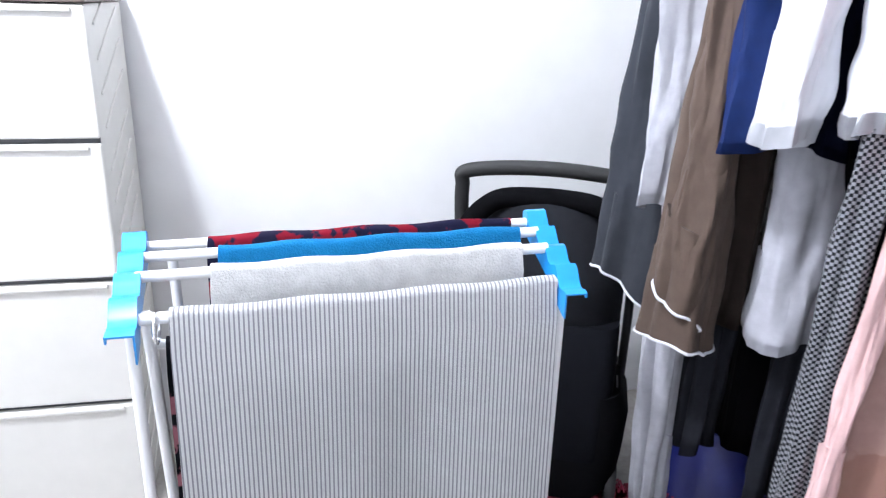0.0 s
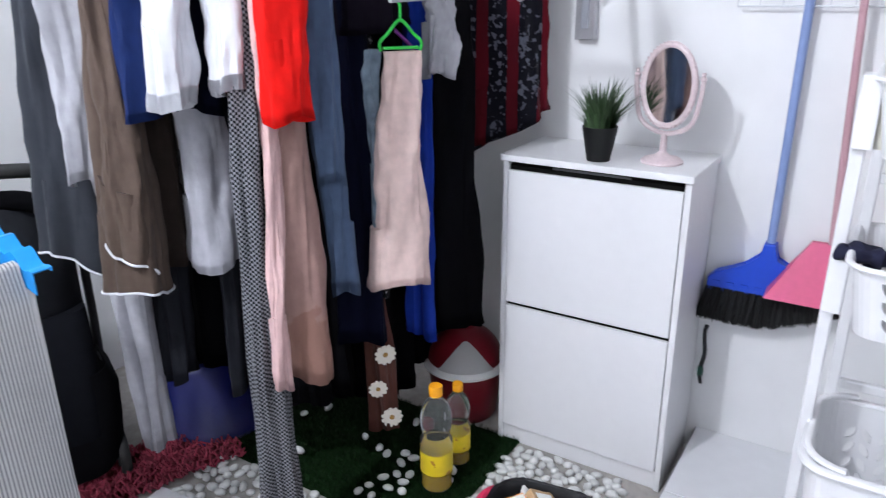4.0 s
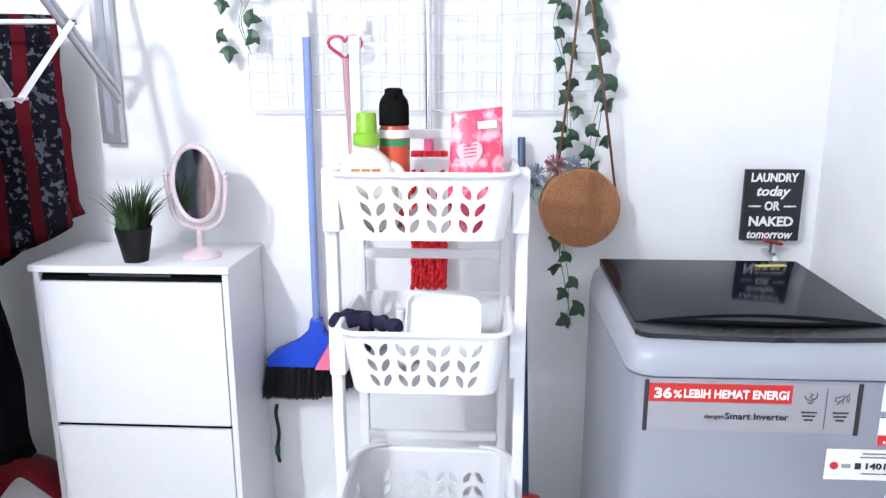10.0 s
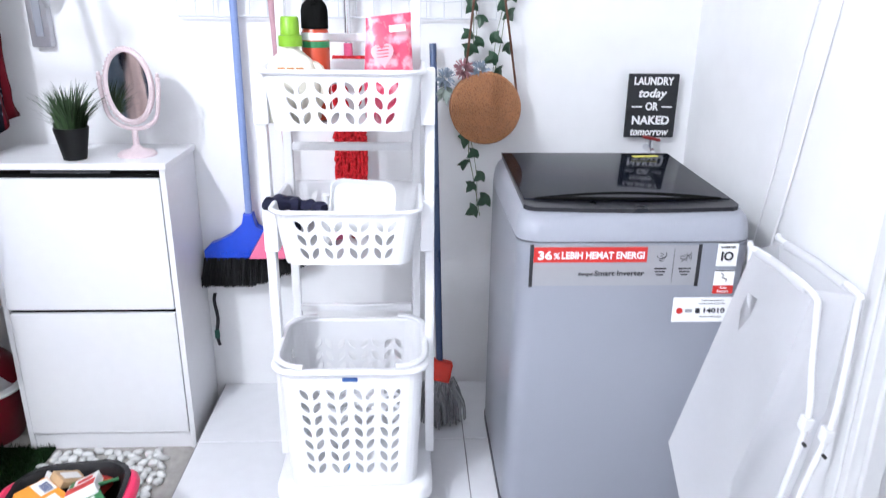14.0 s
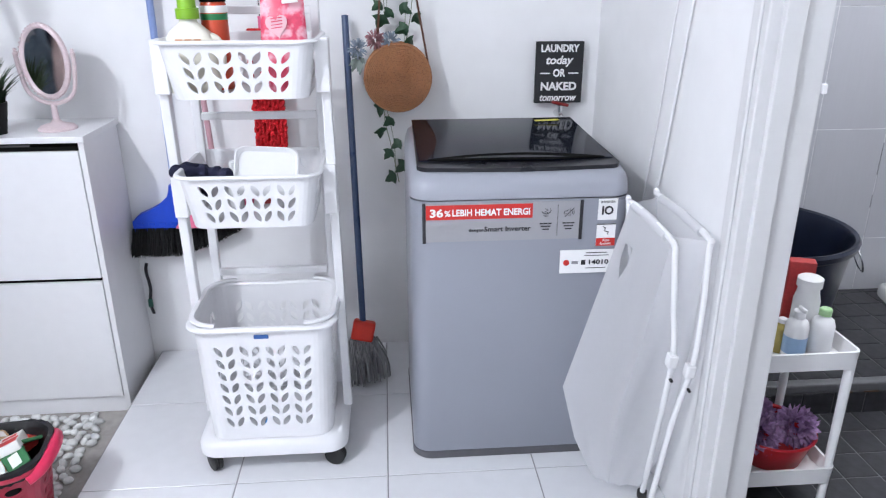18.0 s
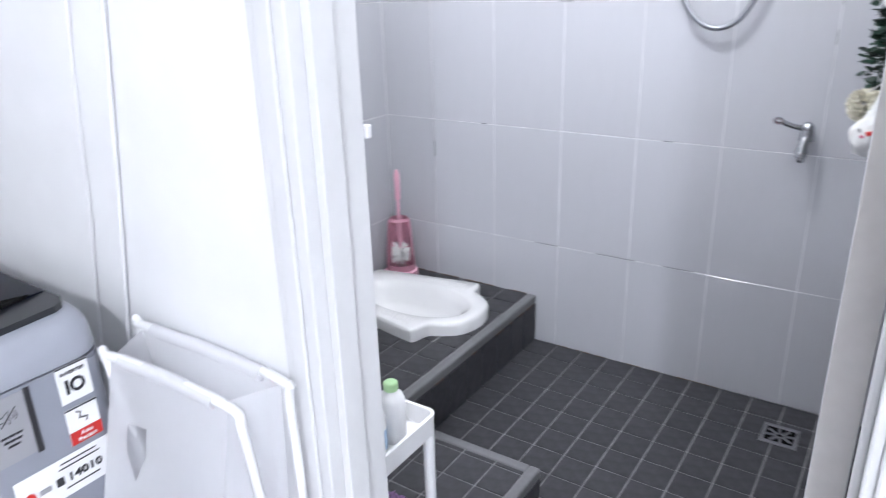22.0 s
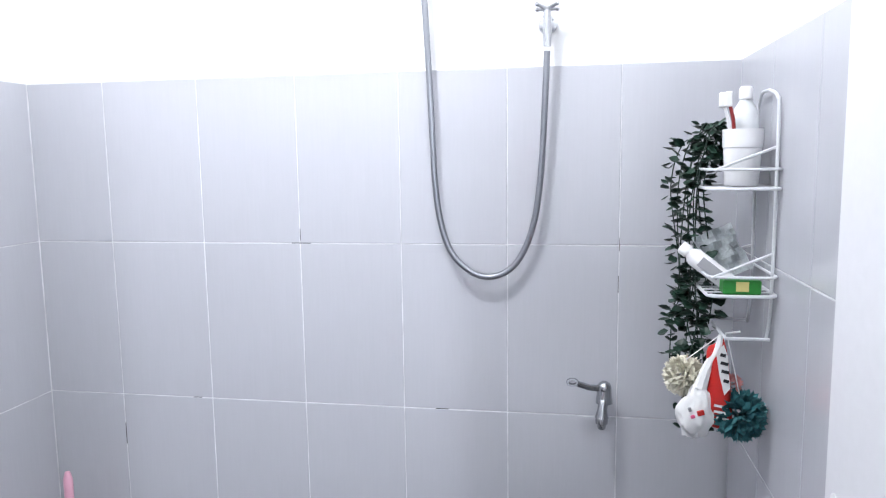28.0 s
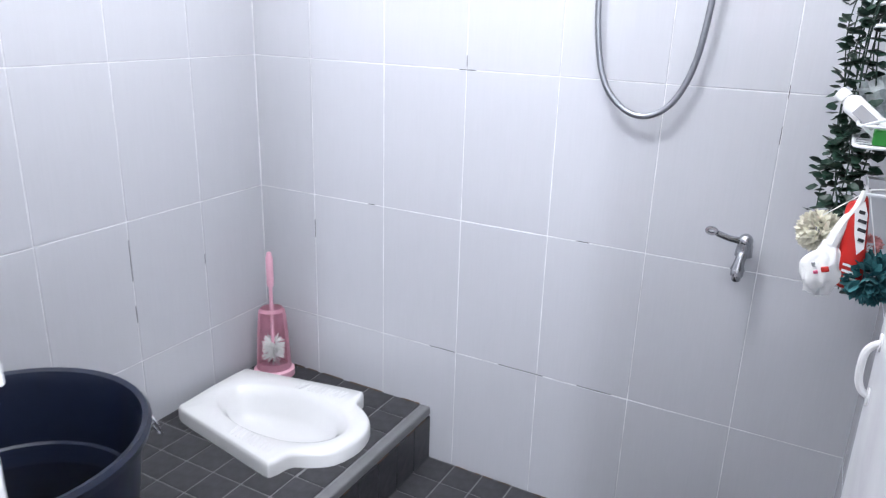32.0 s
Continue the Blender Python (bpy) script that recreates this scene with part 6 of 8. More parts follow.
# trailing plant
M_trail = material("trailing_leaf", (0.014, 0.042, 0.028), 0.4, vary=0.3, island=0.5)
tpn = thing("trailing_plant", cx + 0.078, -2.905, 0.0, 0, "artificial trailing plant with small dark green leaves", "plant", "on the caddy")
rg = random.Random(11)
for s in range(10):
    x0, y0 = rg.uniform(-0.052, 0.022), rg.uniform(-0.05, 0.05)
    zb = rg.uniform(0.88, 1.10) if s > 1 else 0.80
    zt2 = rg.uniform(1.36, 1.43)
    base = smooth_path([(x0 - 0.05, y0, 1.33), (x0 - 0.01, y0, zt2), (x0 + 0.02, y0, 1.30), (x0 + 0.012 + rg.uniform(-0.02, 0.02), y0, 1.12), (x0 + rg.uniform(-0.01, 0.05) * 0.8, y0, (1.12 + zb) / 2), (x0 + rg.uniform(-0.01, 0.032), y0, zb)], 8)
    bm = BM()
    tube(bm, base, 0.0013, 5)
    for k in range(4, len(base)):
        for _ in range(2 if rg.random() < 0.35 else 1):
            p = base[k]
            a = rg.uniform(0, 2 * math.pi)
            d = Vector((math.cos(a), math.sin(a) * 0.8, rg.uniform(-0.5, 0.5))).normalized()
            L = rg.uniform(0.019, 0.030)
            w = (d.cross(Vector((0, 0, 1))).normalized() + Vector((0, 0, rg.uniform(-0.9, 0.9)))).normalized() * L * 0.44
            n0 = Vector((0, 0, 0.003))
            q = p + d * 0.006
            vs = [bm.verts.new(v) for v in (q, q + d * L * 0.35 + w, q + d * L * 0.7 + w * 0.75, q + d * L, q + d * L * 0.7 - w * 0.75, q + d * L * 0.35 - w)]
            c = bm.verts.new(q + d * L * 0.5 - n0)
            for i in range(6):
                bm.faces.new((c, vs[i], vs[(i + 1) % 6]))
    part("strand", bm, M_trail, tpn)
# lock strike on the east jamb and latch on the leaf
st = part("strike_plate", box(BM(), DX1 - FW - 0.004, DX1 - FW + 0.006, BN - 0.016, BN - 0.006, 1.050, 1.068, 0.002), M_plastic, frame_ob, "small white latch keeper")

# ---------- wall-mounted folding drying rack ----------
M_alu = material("brushed_aluminium", (0.50, 0.50, 0.53), 0.35, metal=0.8, vary=0.04)
dry = thing("folding_wall_rack", 0, 0, 0, 0, "aluminium scissor drying rack fixed to the wall", "drying rack")
NX, NZ0, NZ1 = [1.925, 1.46, 1.14], 1.245, 1.60
for y in (0.445, 1.28):
    part("bracket", box(BM(), EX - 0.030, EX - 0.001, y - 0.026, y + 0.030, 1.12, 1.642, 0.002, 1), M_alu, dry, "aluminium wall bracket")
    part("bracket_slot", box(BM(), EX - 0.033, EX - 0.029, y - 0.010, y + 0.012, 1.15, 1.60), M_grey_plastic, dry)
    for a, b in zip(NX, NX[1:]):
        for d, r in ((-0.011, 0.0085), (0.011, 0.0085)):
            part("rail_arm", tube(BM(), [(a, y - 0.035, NZ0 + d), (b, y - 0.035, NZ1 + d)], r, 8), M_alu, dry)
        part("rail_web", tube(BM(), [(a, y - 0.032, NZ0), (b, y - 0.032, NZ1)], 0.006, 4), M_grey_plastic, dry)
        part("strap_arm", tube(BM(), [(a, y - 0.055, NZ1), (b, y - 0.055, NZ0)], 0.010, 4, squash=0.8), M_tubew, dry)
        part("pivot", cyl(BM(), ((a + b) / 2, y - 0.070, (NZ0 + NZ1) / 2), ((a + b) / 2, y - 0.02, (NZ0 + NZ1) / 2), 0.008, seg=10), M_chrome, dry)
for x, z in [(x, NZ1) for x in NX[1:]] + [((a + b) / 2, (NZ0 + NZ1) / 2) for a, b in zip(NX, NX[1:])]:
    part("rod", cyl(BM(), (x, 0.385, z), (x, 1.27, z), 0.006, seg=8), M_tubew, dry)
part("rail", cyl(BM(), (0.945, 0.385, NZ0 - 0.006), (1.48, 0.385, NZ0 + 0.004), 0.0036, seg=8), M_alu, dry)
for y in (0.445, 1.28):
    part("scissor_arm", tube(BM(), [(1.14, y - 0.035, NZ0), (0.82, y - 0.035, NZ1)], 0.012, 4), M_alu, dry)
for x in (0.82, 0.98):
    part("rod", cyl(BM(), (x, 0.40, NZ1), (x, 1.28, NZ1), 0.006, seg=8), M_tubew, dry)


# ---------- clothes ----------
def garment(name, x0, y0, z0, x1, y1, z1, w0, w1, mat, label, yaw=-42, deep=0.05, folds=4, amp=0.014, seed=0, hem=None, flare=0.0, lean=0.0, category="garment", cuff=None, under=0.0):
    """A hanging piece of clothing: a closed cloth tube with folds that deepen downwards and an uneven hem."""
    rg = random.Random(seed * 7 + 3)
    ob = thing(name, x0, y0, z0, yaw, label, category, "clothes on the rack")
    c, s = math.cos(radians(yaw)), math.sin(radians(yaw))
    dx, dy = x1 - x0, y1 - y0
    lx, ly = dx * c + dy * s, -dx * s + dy * c
    nu, nv = 56, 34
    ph = [rg.uniform(0, 6.28) for _ in range(8)]
    rings = []
    for j in range(nv + 1):
        f = j / nv
        w = (w0 + (w1 - w0) * f ** 1.2) / 2
        d = deep * (0.35 + 0.65 * min(1, f * 2.5))
        ring = []
        for i in range(nu):
            t = 2 * math.pi * i / nu
            k = amp * (0.25 + 0.75 * f) * (math.sin(folds * t + ph[0] + 1.3 * math.sin(2.2 * f + ph[1])) + 0.40 * math.sin((folds * 2 + 1) * t + ph[2] + 2.5 * f) + 0.12 * math.sin((folds * 3 + 2) * t + ph[3] - 3 * f))
            wr = 0.0035 * math.sin(11 * f + 5 * math.cos(t) + ph[4]) + 0.010 * noise.noise(Vector((math.cos(t) * 1.6, f * 5 + math.sin(t), seed))) + 0.006 * noise.noise(Vector((math.cos(t) * 4 + 3 * f, f * 12, seed + 9)))
            px = (w + k * 0.8 + wr) * (abs(math.cos(t)) ** 0.8) * (1 if math.cos(t) >= 0 else -1)
            py = (d + k + wr) * math.sin(t)
            zz = (z1 - z0) * f + (0.010 * math.sin(2 * t + ph[5]) + flare * math.cos(t) + lean * math.cos(t)) * f ** 3
            ring.append((lx * f + px + 0.006 * math.sin(5 * f + ph[6]), ly * f + py, zz))
        rings.append(ring)
    bm = BM()
    loft(bm, rings, cap0=True, cap1=False)
    inner = [[(x * 0.96 + lx * 0.04, y * 0.9 + ly * 0.1, z) for x, y, z in rings[-1]], [(x * 0.90 + lx * 0.06, y * 0.8, z + 0.12) for x, y, z in rings[-3]]]
    loft(bm, [rings[-1], inner[0], inner[1]], False, True)
    bmesh.ops.remove_doubles(bm, verts=bm.verts, dist=0.0003)
    part("cloth", bm, mat, ob, "", True)
    if hem is None and cuff is None:
        bm = BM()
        loft(bm, [[(lx * g + (x - lx * g) * 1.015, ly * g + (y - ly * g) * 1.03, z) for x, y, z in r] for r, g in ((rings[-2], 1 - 1 / nv), (rings[-1], 1.0))], False, False)
        bmesh.ops.solidify(bm, geom=list(bm.faces), thickness=0.0015)
        part("hem", bm, mat, ob, "", True)
    if hem is not None:
        bm = BM()
        tube(bm, rings[-1], 0.0032, 6, True)
        part("hem_piping", bm, hem, ob, "contrasting hem", True)
    if cuff is not None:
        bm = BM()
        loft(bm, [[(x * 1.03 - lx * 0.03, y * 1.04 - ly * 0.04, z) for x, y, z in r] for r in rings[-3:]], False, False)
        bmesh.ops.solidify(bm, geom=list(bm.faces), thickness=0.002)
        part("cuff", bm, cuff, ob, "", True)
    return ob


def cloth(name, color, **k):
    a = dict(rough=0.9, vary=0.12, scale=6, bump=0.4, bump_scale=26, sheen=0.05, spec=0.2)
    a.update(k)
    return material(name, color, **a)


C_grey, C_lgrey, C_brown = cloth("charcoal_jersey", (0.026, 0.029, 0.037)), cloth("pale_grey_fleece", (0.34, 0.34, 0.37)), cloth("taupe_crepe", (0.078, 0.054, 0.043))
C_white, C_teal, C_blue, C_navy = cloth("white_cotton", (0.60, 0.61, 0.65), vary=0.05), cloth("teal_rib", (0.02, 0.22, 0.26)), cloth("royal_blue_knit", (0.004, 0.014, 0.072), sheen=0.0, spec=0.2), cloth("navy_cotton", (0.0025, 0.0035, 0.013), sheen=0.0, spec=0.08)
C_lilac, C_red, C_beige, C_pinkc = cloth("lilac_cotton", (0.42, 0.34, 0.40)), cloth("bright_red_jersey", (0.60, 0.004, 0.002), sheen=0.0, spec=0.2), cloth("dusty_rose_crepe", (0.27, 0.165, 0.145)), cloth("pale_pink_linen", (0.70, 0.53, 0.49))
C_pale, C_jean, C_royal, C_black = cloth("slate_blue_cotton", (0.066, 0.10, 0.17)), cloth("washed_denim", (0.24, 0.31, 0.38), vary=0.35), cloth("cobalt_cotton", (0.006, 0.028, 0.26), sheen=0.0), cloth("black_jersey", (0.003, 0.003, 0.004), sheen=0.0, spec=0.04)
C_hound = recolor(cloth("houndstooth_weave", (0.005, 0.006, 0.009)), (0.18, 0.18, 0.20), "checks", 190, 0.5, (1, 0, 1), (0, 0, 0))
C_sarong = recolor(recolor(cloth("batik_sarong", (0.006, 0.006, 0.010), spec=0.05), (0.085, 0.09, 0.115), "motif", 58, 0.575, soft=0.02), (0.085, 0.005, 0.010), "stripes", 3.6, 0.66, (1, 1, 0.03), (0, 0, 0), soft=0.03)
C_floral = cloth("brown_floral_print", (0.085, 0.03, 0.022))
C_patt = recolor(cloth("grey_print", (0.42, 0.40, 0.40)), (0.2, 0.18, 0.2), "motif", 40, 0.6)
# white cotton greyed for the shade low in the row
C_pgrey = cloth("shaded_white_cotton", (0.39, 0.39, 0.43))
# shaded copy of the taupe crepe
C_dtaupe = cloth("shaded_taupe_crepe", (0.028, 0.020, 0.017), spec=0.08)
C_purple, C_dgrey = cloth("dark_plum", (0.008, 0.006, 0.011), sheen=0.0, spec=0.06), cloth("dark_grey_melange", (0.016, 0.017, 0.022), sheen=0.0, spec=0.06)
recolor(C_beige, (0.23, 0.125, 0.10), "stain", 9, 2.28, soft=0.015)
C_pinkhem = cloth("pink_facing", (0.60, 0.40, 0.39))
HT = 1.60
garment("hijab_cape", 0.90, 1.25, HT, 0.835, 1.25, 0.665, 0.09, 0.125, C_grey, "charcoal grey cape with white piped hem", hem=C_white, seed=1, lean=-0.035, folds=2, deep=0.03)
garment("fleece_sleeve", 0.850, 1.13, HT, 0.838, 1.14, 0.87, 0.115, 0.070, C_lgrey, "pale grey fleece top, sleeve hanging down", deep=0.035, seed=2, amp=0.006, category="sweater")
garment("taupe_cape", 0.885, 1.03, HT, 0.862, 1.03, 0.635, 0.060, 0.13, C_brown, "taupe cape with white piped hem", hem=C_white, seed=3, folds=3, lean=-0.01)
garment("taupe_cape", 0.845, 1.005, 1.30, 0.835, 1.00, 0.715, 0.05, 0.095, C_brown, "front fall of a taupe cape, white piped", hem=C_white, seed=33, deep=0.02, amp=0.006, folds=2, lean=-0.035)
# cape's shaded right side, built as a separate darker fall
garment("dark_taupe_dress", 0.96, 1.06, HT, 0.965, 1.06, 0.66, 0.08, 0.085, C_dtaupe, "darker taupe fall for the shaded right side of the cape", seed=34, deep=0.03, category="dress")
garment("tee_shirt", 0.95, 1.10, HT, 0.935, 1.11, 1.03, 0.09, 0.085, C_white, "white tee shirt with teal hem band", cuff=C_teal, seed=4, category="shirt")
garment("blue_sweater", 0.905, 0.96, HT, 0.895, 0.96, 1.025, 0.12, 0.13, C_blue, "royal blue knitted sweater", seed=5, deep=0.06, category="sweater")
garment("navy_shirt", 1.01, 0.915, HT, 1.00, 0.92, 1.02, 0.09, 0.10, C_navy, "navy cotton shirt hanging on the rack", seed=6, category="shirt")
garment("white_sleeve_top", 0.895, 0.855, HT, 0.885, 0.865, 1.045, 0.085, 0.075, C_white, "white long-sleeved top with ribbed cuff", seed=7, deep=0.035, cuff=C_white, amp=0.008, category="shirt")
garment("white_hoodie", 0.975, 0.78, HT, 0.97, 0.78, 1.07, 0.10, 0.085, C_white, "white hooded top with ribbed cuff", seed=8, deep=0.045, cuff=C_lgrey, category="sweater")
garment("lilac_top", 1.06, 0.80, HT, 1.05, 0.79, 1.10, 0.08, 0.07, C_lilac, "pale lilac cotton top", seed=9, category="shirt")
garment("red_dress_sleeve", 1.00, 0.665, HT, 0.982, 0.67, 1.02, 0.11, 0.083, C_red, "bright red jersey top", seed=10, deep=0.035, amp=0.007, folds=2, category="shirt")
garment("checked_trousers", 0.955, 0.755, 1.30, 0.965, 0.77, -0.03, 0.045, 0.095, C_hound, "black and white checked wide trousers", seed=11, deep=0.04, folds=5, amp=0.007, category="trousers")
garment("white_blouse", 1.02, 0.96, 1.30, 1.01, 0.96, 0.66, 0.10, 0.115, C_pgrey, "white blouse with ruffled front", seed=12, amp=0.009, folds=3, category="shirt")
garment("grey_trousers", 1.09, 0.99, 1.30, 1.085, 0.98, 0.30, 0.075, 0.07, C_dgrey, "plain dark grey trousers", seed=13, category="trousers")
garment("patterned_shirt", 1.07, 1.11, 1.30, 1.06, 1.11, 0.75, 0.08, 0.065, C_patt, "pale grey patterned shirt", seed=14, category="shirt")
garment("rose_dress", 1.025, 0.725, 1.35, 1.030, 0.705, 0.43, 0.070, 0.105, C_beige, "dusty rose long dress, damp at the hem", seed=15, deep=0.032, folds=2, amp=0.006, lean=-0.02, category="dress")
garment("pink_facing", 0.985, 0.720, 1.25, 0.965, 0.722, 0.43, 0.030, 0.040, C_pinkhem, "pink inner facing of an open dress", seed=16, deep=0.03, folds=2, amp=0.004, category="dress")
garment("slate_blue_dress", 1.14, 0.715, HT, 1.150, 0.705, 0.59, 0.060, 0.060, C_pale, "slate blue cotton dress", seed=17, deep=0.03, folds=3, amp=0.007, category="dress")
garment("slate_blue_sleeve", 1.135, 0.700, HT, 1.120, 0.695, 0.86, 0.062, 0.060, C_pale, "wide sleeve of a slate blue dress", seed=35, deep=0.025, folds=2, amp=0.008, category="dress")
garment("navy_dress", 1.285, 0.785, HT, 1.290, 0.775, 0.40, 0.10, 0.13, C_navy, "long navy cotton dress", seed=18, deep=0.06, category="dress")
garment("denim_trousers", 1.322, 0.722, 1.128, 1.306, 0.726, 0.72, 0.046, 0.030, C_jean, "washed pale denim trousers", seed=19, category="trousers")
garment("pink_trousers", 1.313, 0.62, 1.128, 1.290, 0.637, 0.575, 0.090, 0.145, C_pinkc, "pale pink linen trousers on a green hanger", seed=20, deep=0.032, folds=3, amp=0.008, category="trousers")
garment("cobalt_shirt", 1.46, 0.70, 1.25, 1.475, 0.69, 0.36, 0.06, 0.065, C_royal, "long cobalt blue shirt", seed=21, category="shirt")
garment("black_dress", 1.60, 0.72, 1.50, 1.64, 0.69, 0.32, 0.13, 0.17, C_black, "long plain black dress", seed=22, deep=0.07, category="dress")
garment("batik_sarong", 1.80, 0.635, 1.45, 1.80, 0.635, 0.86, 0.25, 0.25, C_sarong, "dark red and black patterned batik sarong", yaw=-76, lean=0.07, seed=23, deep=0.05, folds=5, category="sarong")
garment("small_trousers", 1.46, 0.625, 1.245, 1.465, 0.62, 1.06, 0.062, 0.072, C_lgrey, "small pale grey trousers", seed=24, deep=0.03, category="trousers")
garment("plum_jacket", 1.30, 0.77, HT, 1.32, 0.76, 1.17, 0.22, 0.20, C_purple, "dark plum crumpled jacket", seed=25, deep=0.09, amp=0.024, folds=5, category="jacket")
garment("white_trouser_leg", 0.925, 1.16, 1.30, 0.905, 1.145, 0.16, 0.10, 0.060, C_pgrey, "pale grey trousers, one leg hanging low", seed=26, deep=0.035, amp=0.009, category="trousers")
garment("grey_leggings", 1.00, 1.13, 1.30, 0.985, 1.12, 0.33, 0.085, 0.075, C_dgrey, "plain dark grey leggings", seed=27, deep=0.04, category="trousers")
C_dots = recolor(cloth("black_dotted_lining", (0.004, 0.004, 0.005)), (0.45, 0.45, 0.46), "motif", 90, 0.62)
garment("dotted_lining", 1.392, 0.800, 1.20, 1.330, 0.742, 0.52, 0.040, 0.058, C_dots, "black lining with small white dots above the floral trousers", seed=29, deep=0.035, category="trousers")
flo = garment("floral_trousers", 1.40, 0.86, 1.20, 1.318, 0.722, 0.13, 0.045, 0.068, C_floral, "brown trousers with white flowers", seed=28, deep=0.04, category="trousers")
# added dark garments that stand for the deep shade inside the row
for k, (x, y, w, zb) in enumerate(((1.15, 1.18, 0.26, 0.30), (1.30, 1.02, 0.24, 0.14), (1.50, 0.92, 0.24, 0.10), (1.25, 0.90, 0.16, 0.22), (1.70, 0.92, 0.22, 0.14))):
    garment("black_abaya", x, y, HT, x + 0.01, y - 0.01, zb, w * 0.8, w, C_black if k != 1 else C_purple, "added dark garment for the shade behind the others", seed=40 + k, deep=0.08, folds=6, amp=0.02, category="dress")
M_petal, M_eye = material("cream_petal_print", (0.74, 0.70, 0.62), 0.85), material("ochre_flower_eye", (0.35, 0.20, 0.05), 0.85)
for k, (x, f, r) in enumerate(((-0.020, 0.70, 0.020), (0.012, 0.79, 0.030), (-0.016, 0.875, 0.026), (0.014, 0.955, 0.030))):
    bm = BM()
    ring = []
    for i in range(48):
        t = 2 * math.pi * i / 48
        rr = r * (0.72 + 0.28 * abs(math.cos(5.5 * t)) ** 0.6)
        ring.append((rr * math.cos(t), rr * math.sin(t)))
    prism(bm, ring, 0, 0.0012)
    m = pose(0.031 * f + x, -0.157 * f - 0.053 - 0.004 * math.sin(k), -1.07 * f, 90, 0, 6 * math.sin(2 * k))
    fl_ = part("printed_flower", turned(bm, m), M_petal, flo, "cream daisy print")
    bm = BM()
    lathe(bm, [(r * 0.24, 0.0012), (r * 0.22, 0.002)], 14)
    part("flower_eye", turned(bm, m), M_eye, fl_)
hg = thing("green_hanger", 1.300, 0.620, 1.235, -42, "bright green plastic hanger", "hanger")
M_hg = material("bright_green_plastic", (0.02, 0.55, 0.06), 0.35)
bm = BM()
tube(bm, smooth_path([(-0.055, 0, -0.115), (-0.058, 0, -0.095), (-0.035, 0, -0.075), (0, 0, -0.045), (0.035, 0, -0.075), (0.058, 0, -0.095), (0.055, 0, -0.115)], 5), 0.0045, 8)
tube(bm, smooth_path([(0, 0, -0.045), (0, 0, -0.012), (-0.010, 0, 0.010), (0.004, 0, 0.020), (0.012, 0, 0.008)], 5), 0.0038, 8)
tube(bm, [(-0.05, 0, -0.108), (0.05, 0, -0.108)], 0.004, 8)
turned(bm, Matrix.Diagonal((0.80, 0.8, 0.92, 1)))
part("body", bm, M_hg, hg, "", True)
hg2 = thing("purple_hanger", 1.345, 0.705, 1.225, -42, "thin purple plastic hanger", "hanger")
bm = BM()
tube(bm, smooth_path([(-0.075, 0, -0.105), (-0.06, 0, -0.085), (0, 0, -0.040), (0.06, 0, -0.085), (0.075, 0, -0.105)], 5), 0.0045, 8)
tube(bm, smooth_path([(0, 0, -0.040), (0, 0, -0.005), (-0.010, 0, 0.016), (0.006, 0, 0.024)], 5), 0.0038, 8)
part("body", bm, material("purple_plastic", (0.16, 0.02, 0.22), 0.35), hg2, "", True)

def lathe_bm(prof):
    bm = BM()
    lathe(bm, prof, 24)
    return bm


# ---------- stroller ----------
M_sfab, M_sblk, M_sfoam = cloth("dark_grey_canvas", (0.016, 0.017, 0.021), bump=0.3, sheen=0.0, spec=0.1), cloth("black_canvas", (0.003, 0.003, 0.004), sheen=0.0, spec=0.06), material("black_foam", (0.012, 0.012, 0.013), 0.7, bump=0.2)
M_sseat = cloth("near_black_padding", (0.007, 0.0075, 0.010), bump=0.3, sheen=0.0, spec=0.03)
M_sgrey = material("grey_frame_tube", (0.03, 0.03, 0.034), 0.35, metal=0.3)
stv = thing("stroller", 0.80, 1.60, GZ + 0.0, -24, "black folded baby stroller standing against the wall", "stroller")
bm = BM()
tube(bm, smooth_path([(-0.225, -0.02, 0.74), (-0.225, -0.03, 0.85), (-0.205, -0.035, 0.893), (0.0, -0.04, 0.912), (0.205, -0.035, 0.893), (0.225, -0.03, 0.85), (0.225, -0.02, 0.74)], 8), 0.019, 12)
part("handle_grip", bm, M_sfoam, stv, "black foam handle", True)
for s in (-1, 1):
    part("frame_tube", tube(BM(), [(s * 0.225, -0.02, 0.80), (s * 0.228, 0.02, 0.45), (s * 0.23, 0.10, 0.10)], 0.012, 10), M_sgrey, stv, "", True)
    part("joint", box(BM(), s * 0.228 - 0.022, s * 0.228 + 0.022, -0.03, 0.03, 0.66, 0.73, 0.008), M_sfoam, stv)
bm = BM()
rings = []
for k in range(9):
    f = k / 8
    z = 0.845 - 0.40 * f
    w = 0.12 + 0.088 * min(1, f * 2.4) ** 0.6
    rings.append([(w * math.cos(t) * (abs(math.cos(t)) ** -0.25 if abs(math.cos(t)) > 0.1 else 1), (-0.055 - 0.085 * math.sin(math.pi * min(1, 0.75 * f + 0.12))) * (1 if math.sin(t) > 0 else -0.4) * abs(math.sin(t)), z + 0.02 * math.cos(t) ** 2 * (f - 1)) for t in [2 * math.pi * i / 28 for i in range(28)]])
loft(bm, rings)
part("canopy", bm, M_sfab, stv, "dark grey fabric canopy", True)
bm = BM()
tube(bm, smooth_path([(-0.20, -0.095, 0.755), (-0.16, -0.085, 0.810), (-0.09, -0.075, 0.842), (0.09, -0.075, 0.842), (0.16, -0.085, 0.810), (0.20, -0.095, 0.755)], 6), 0.019, 12, squash=1.4)
part("canopy_rim", bm, M_sblk, stv, "", True)
bm = BM()
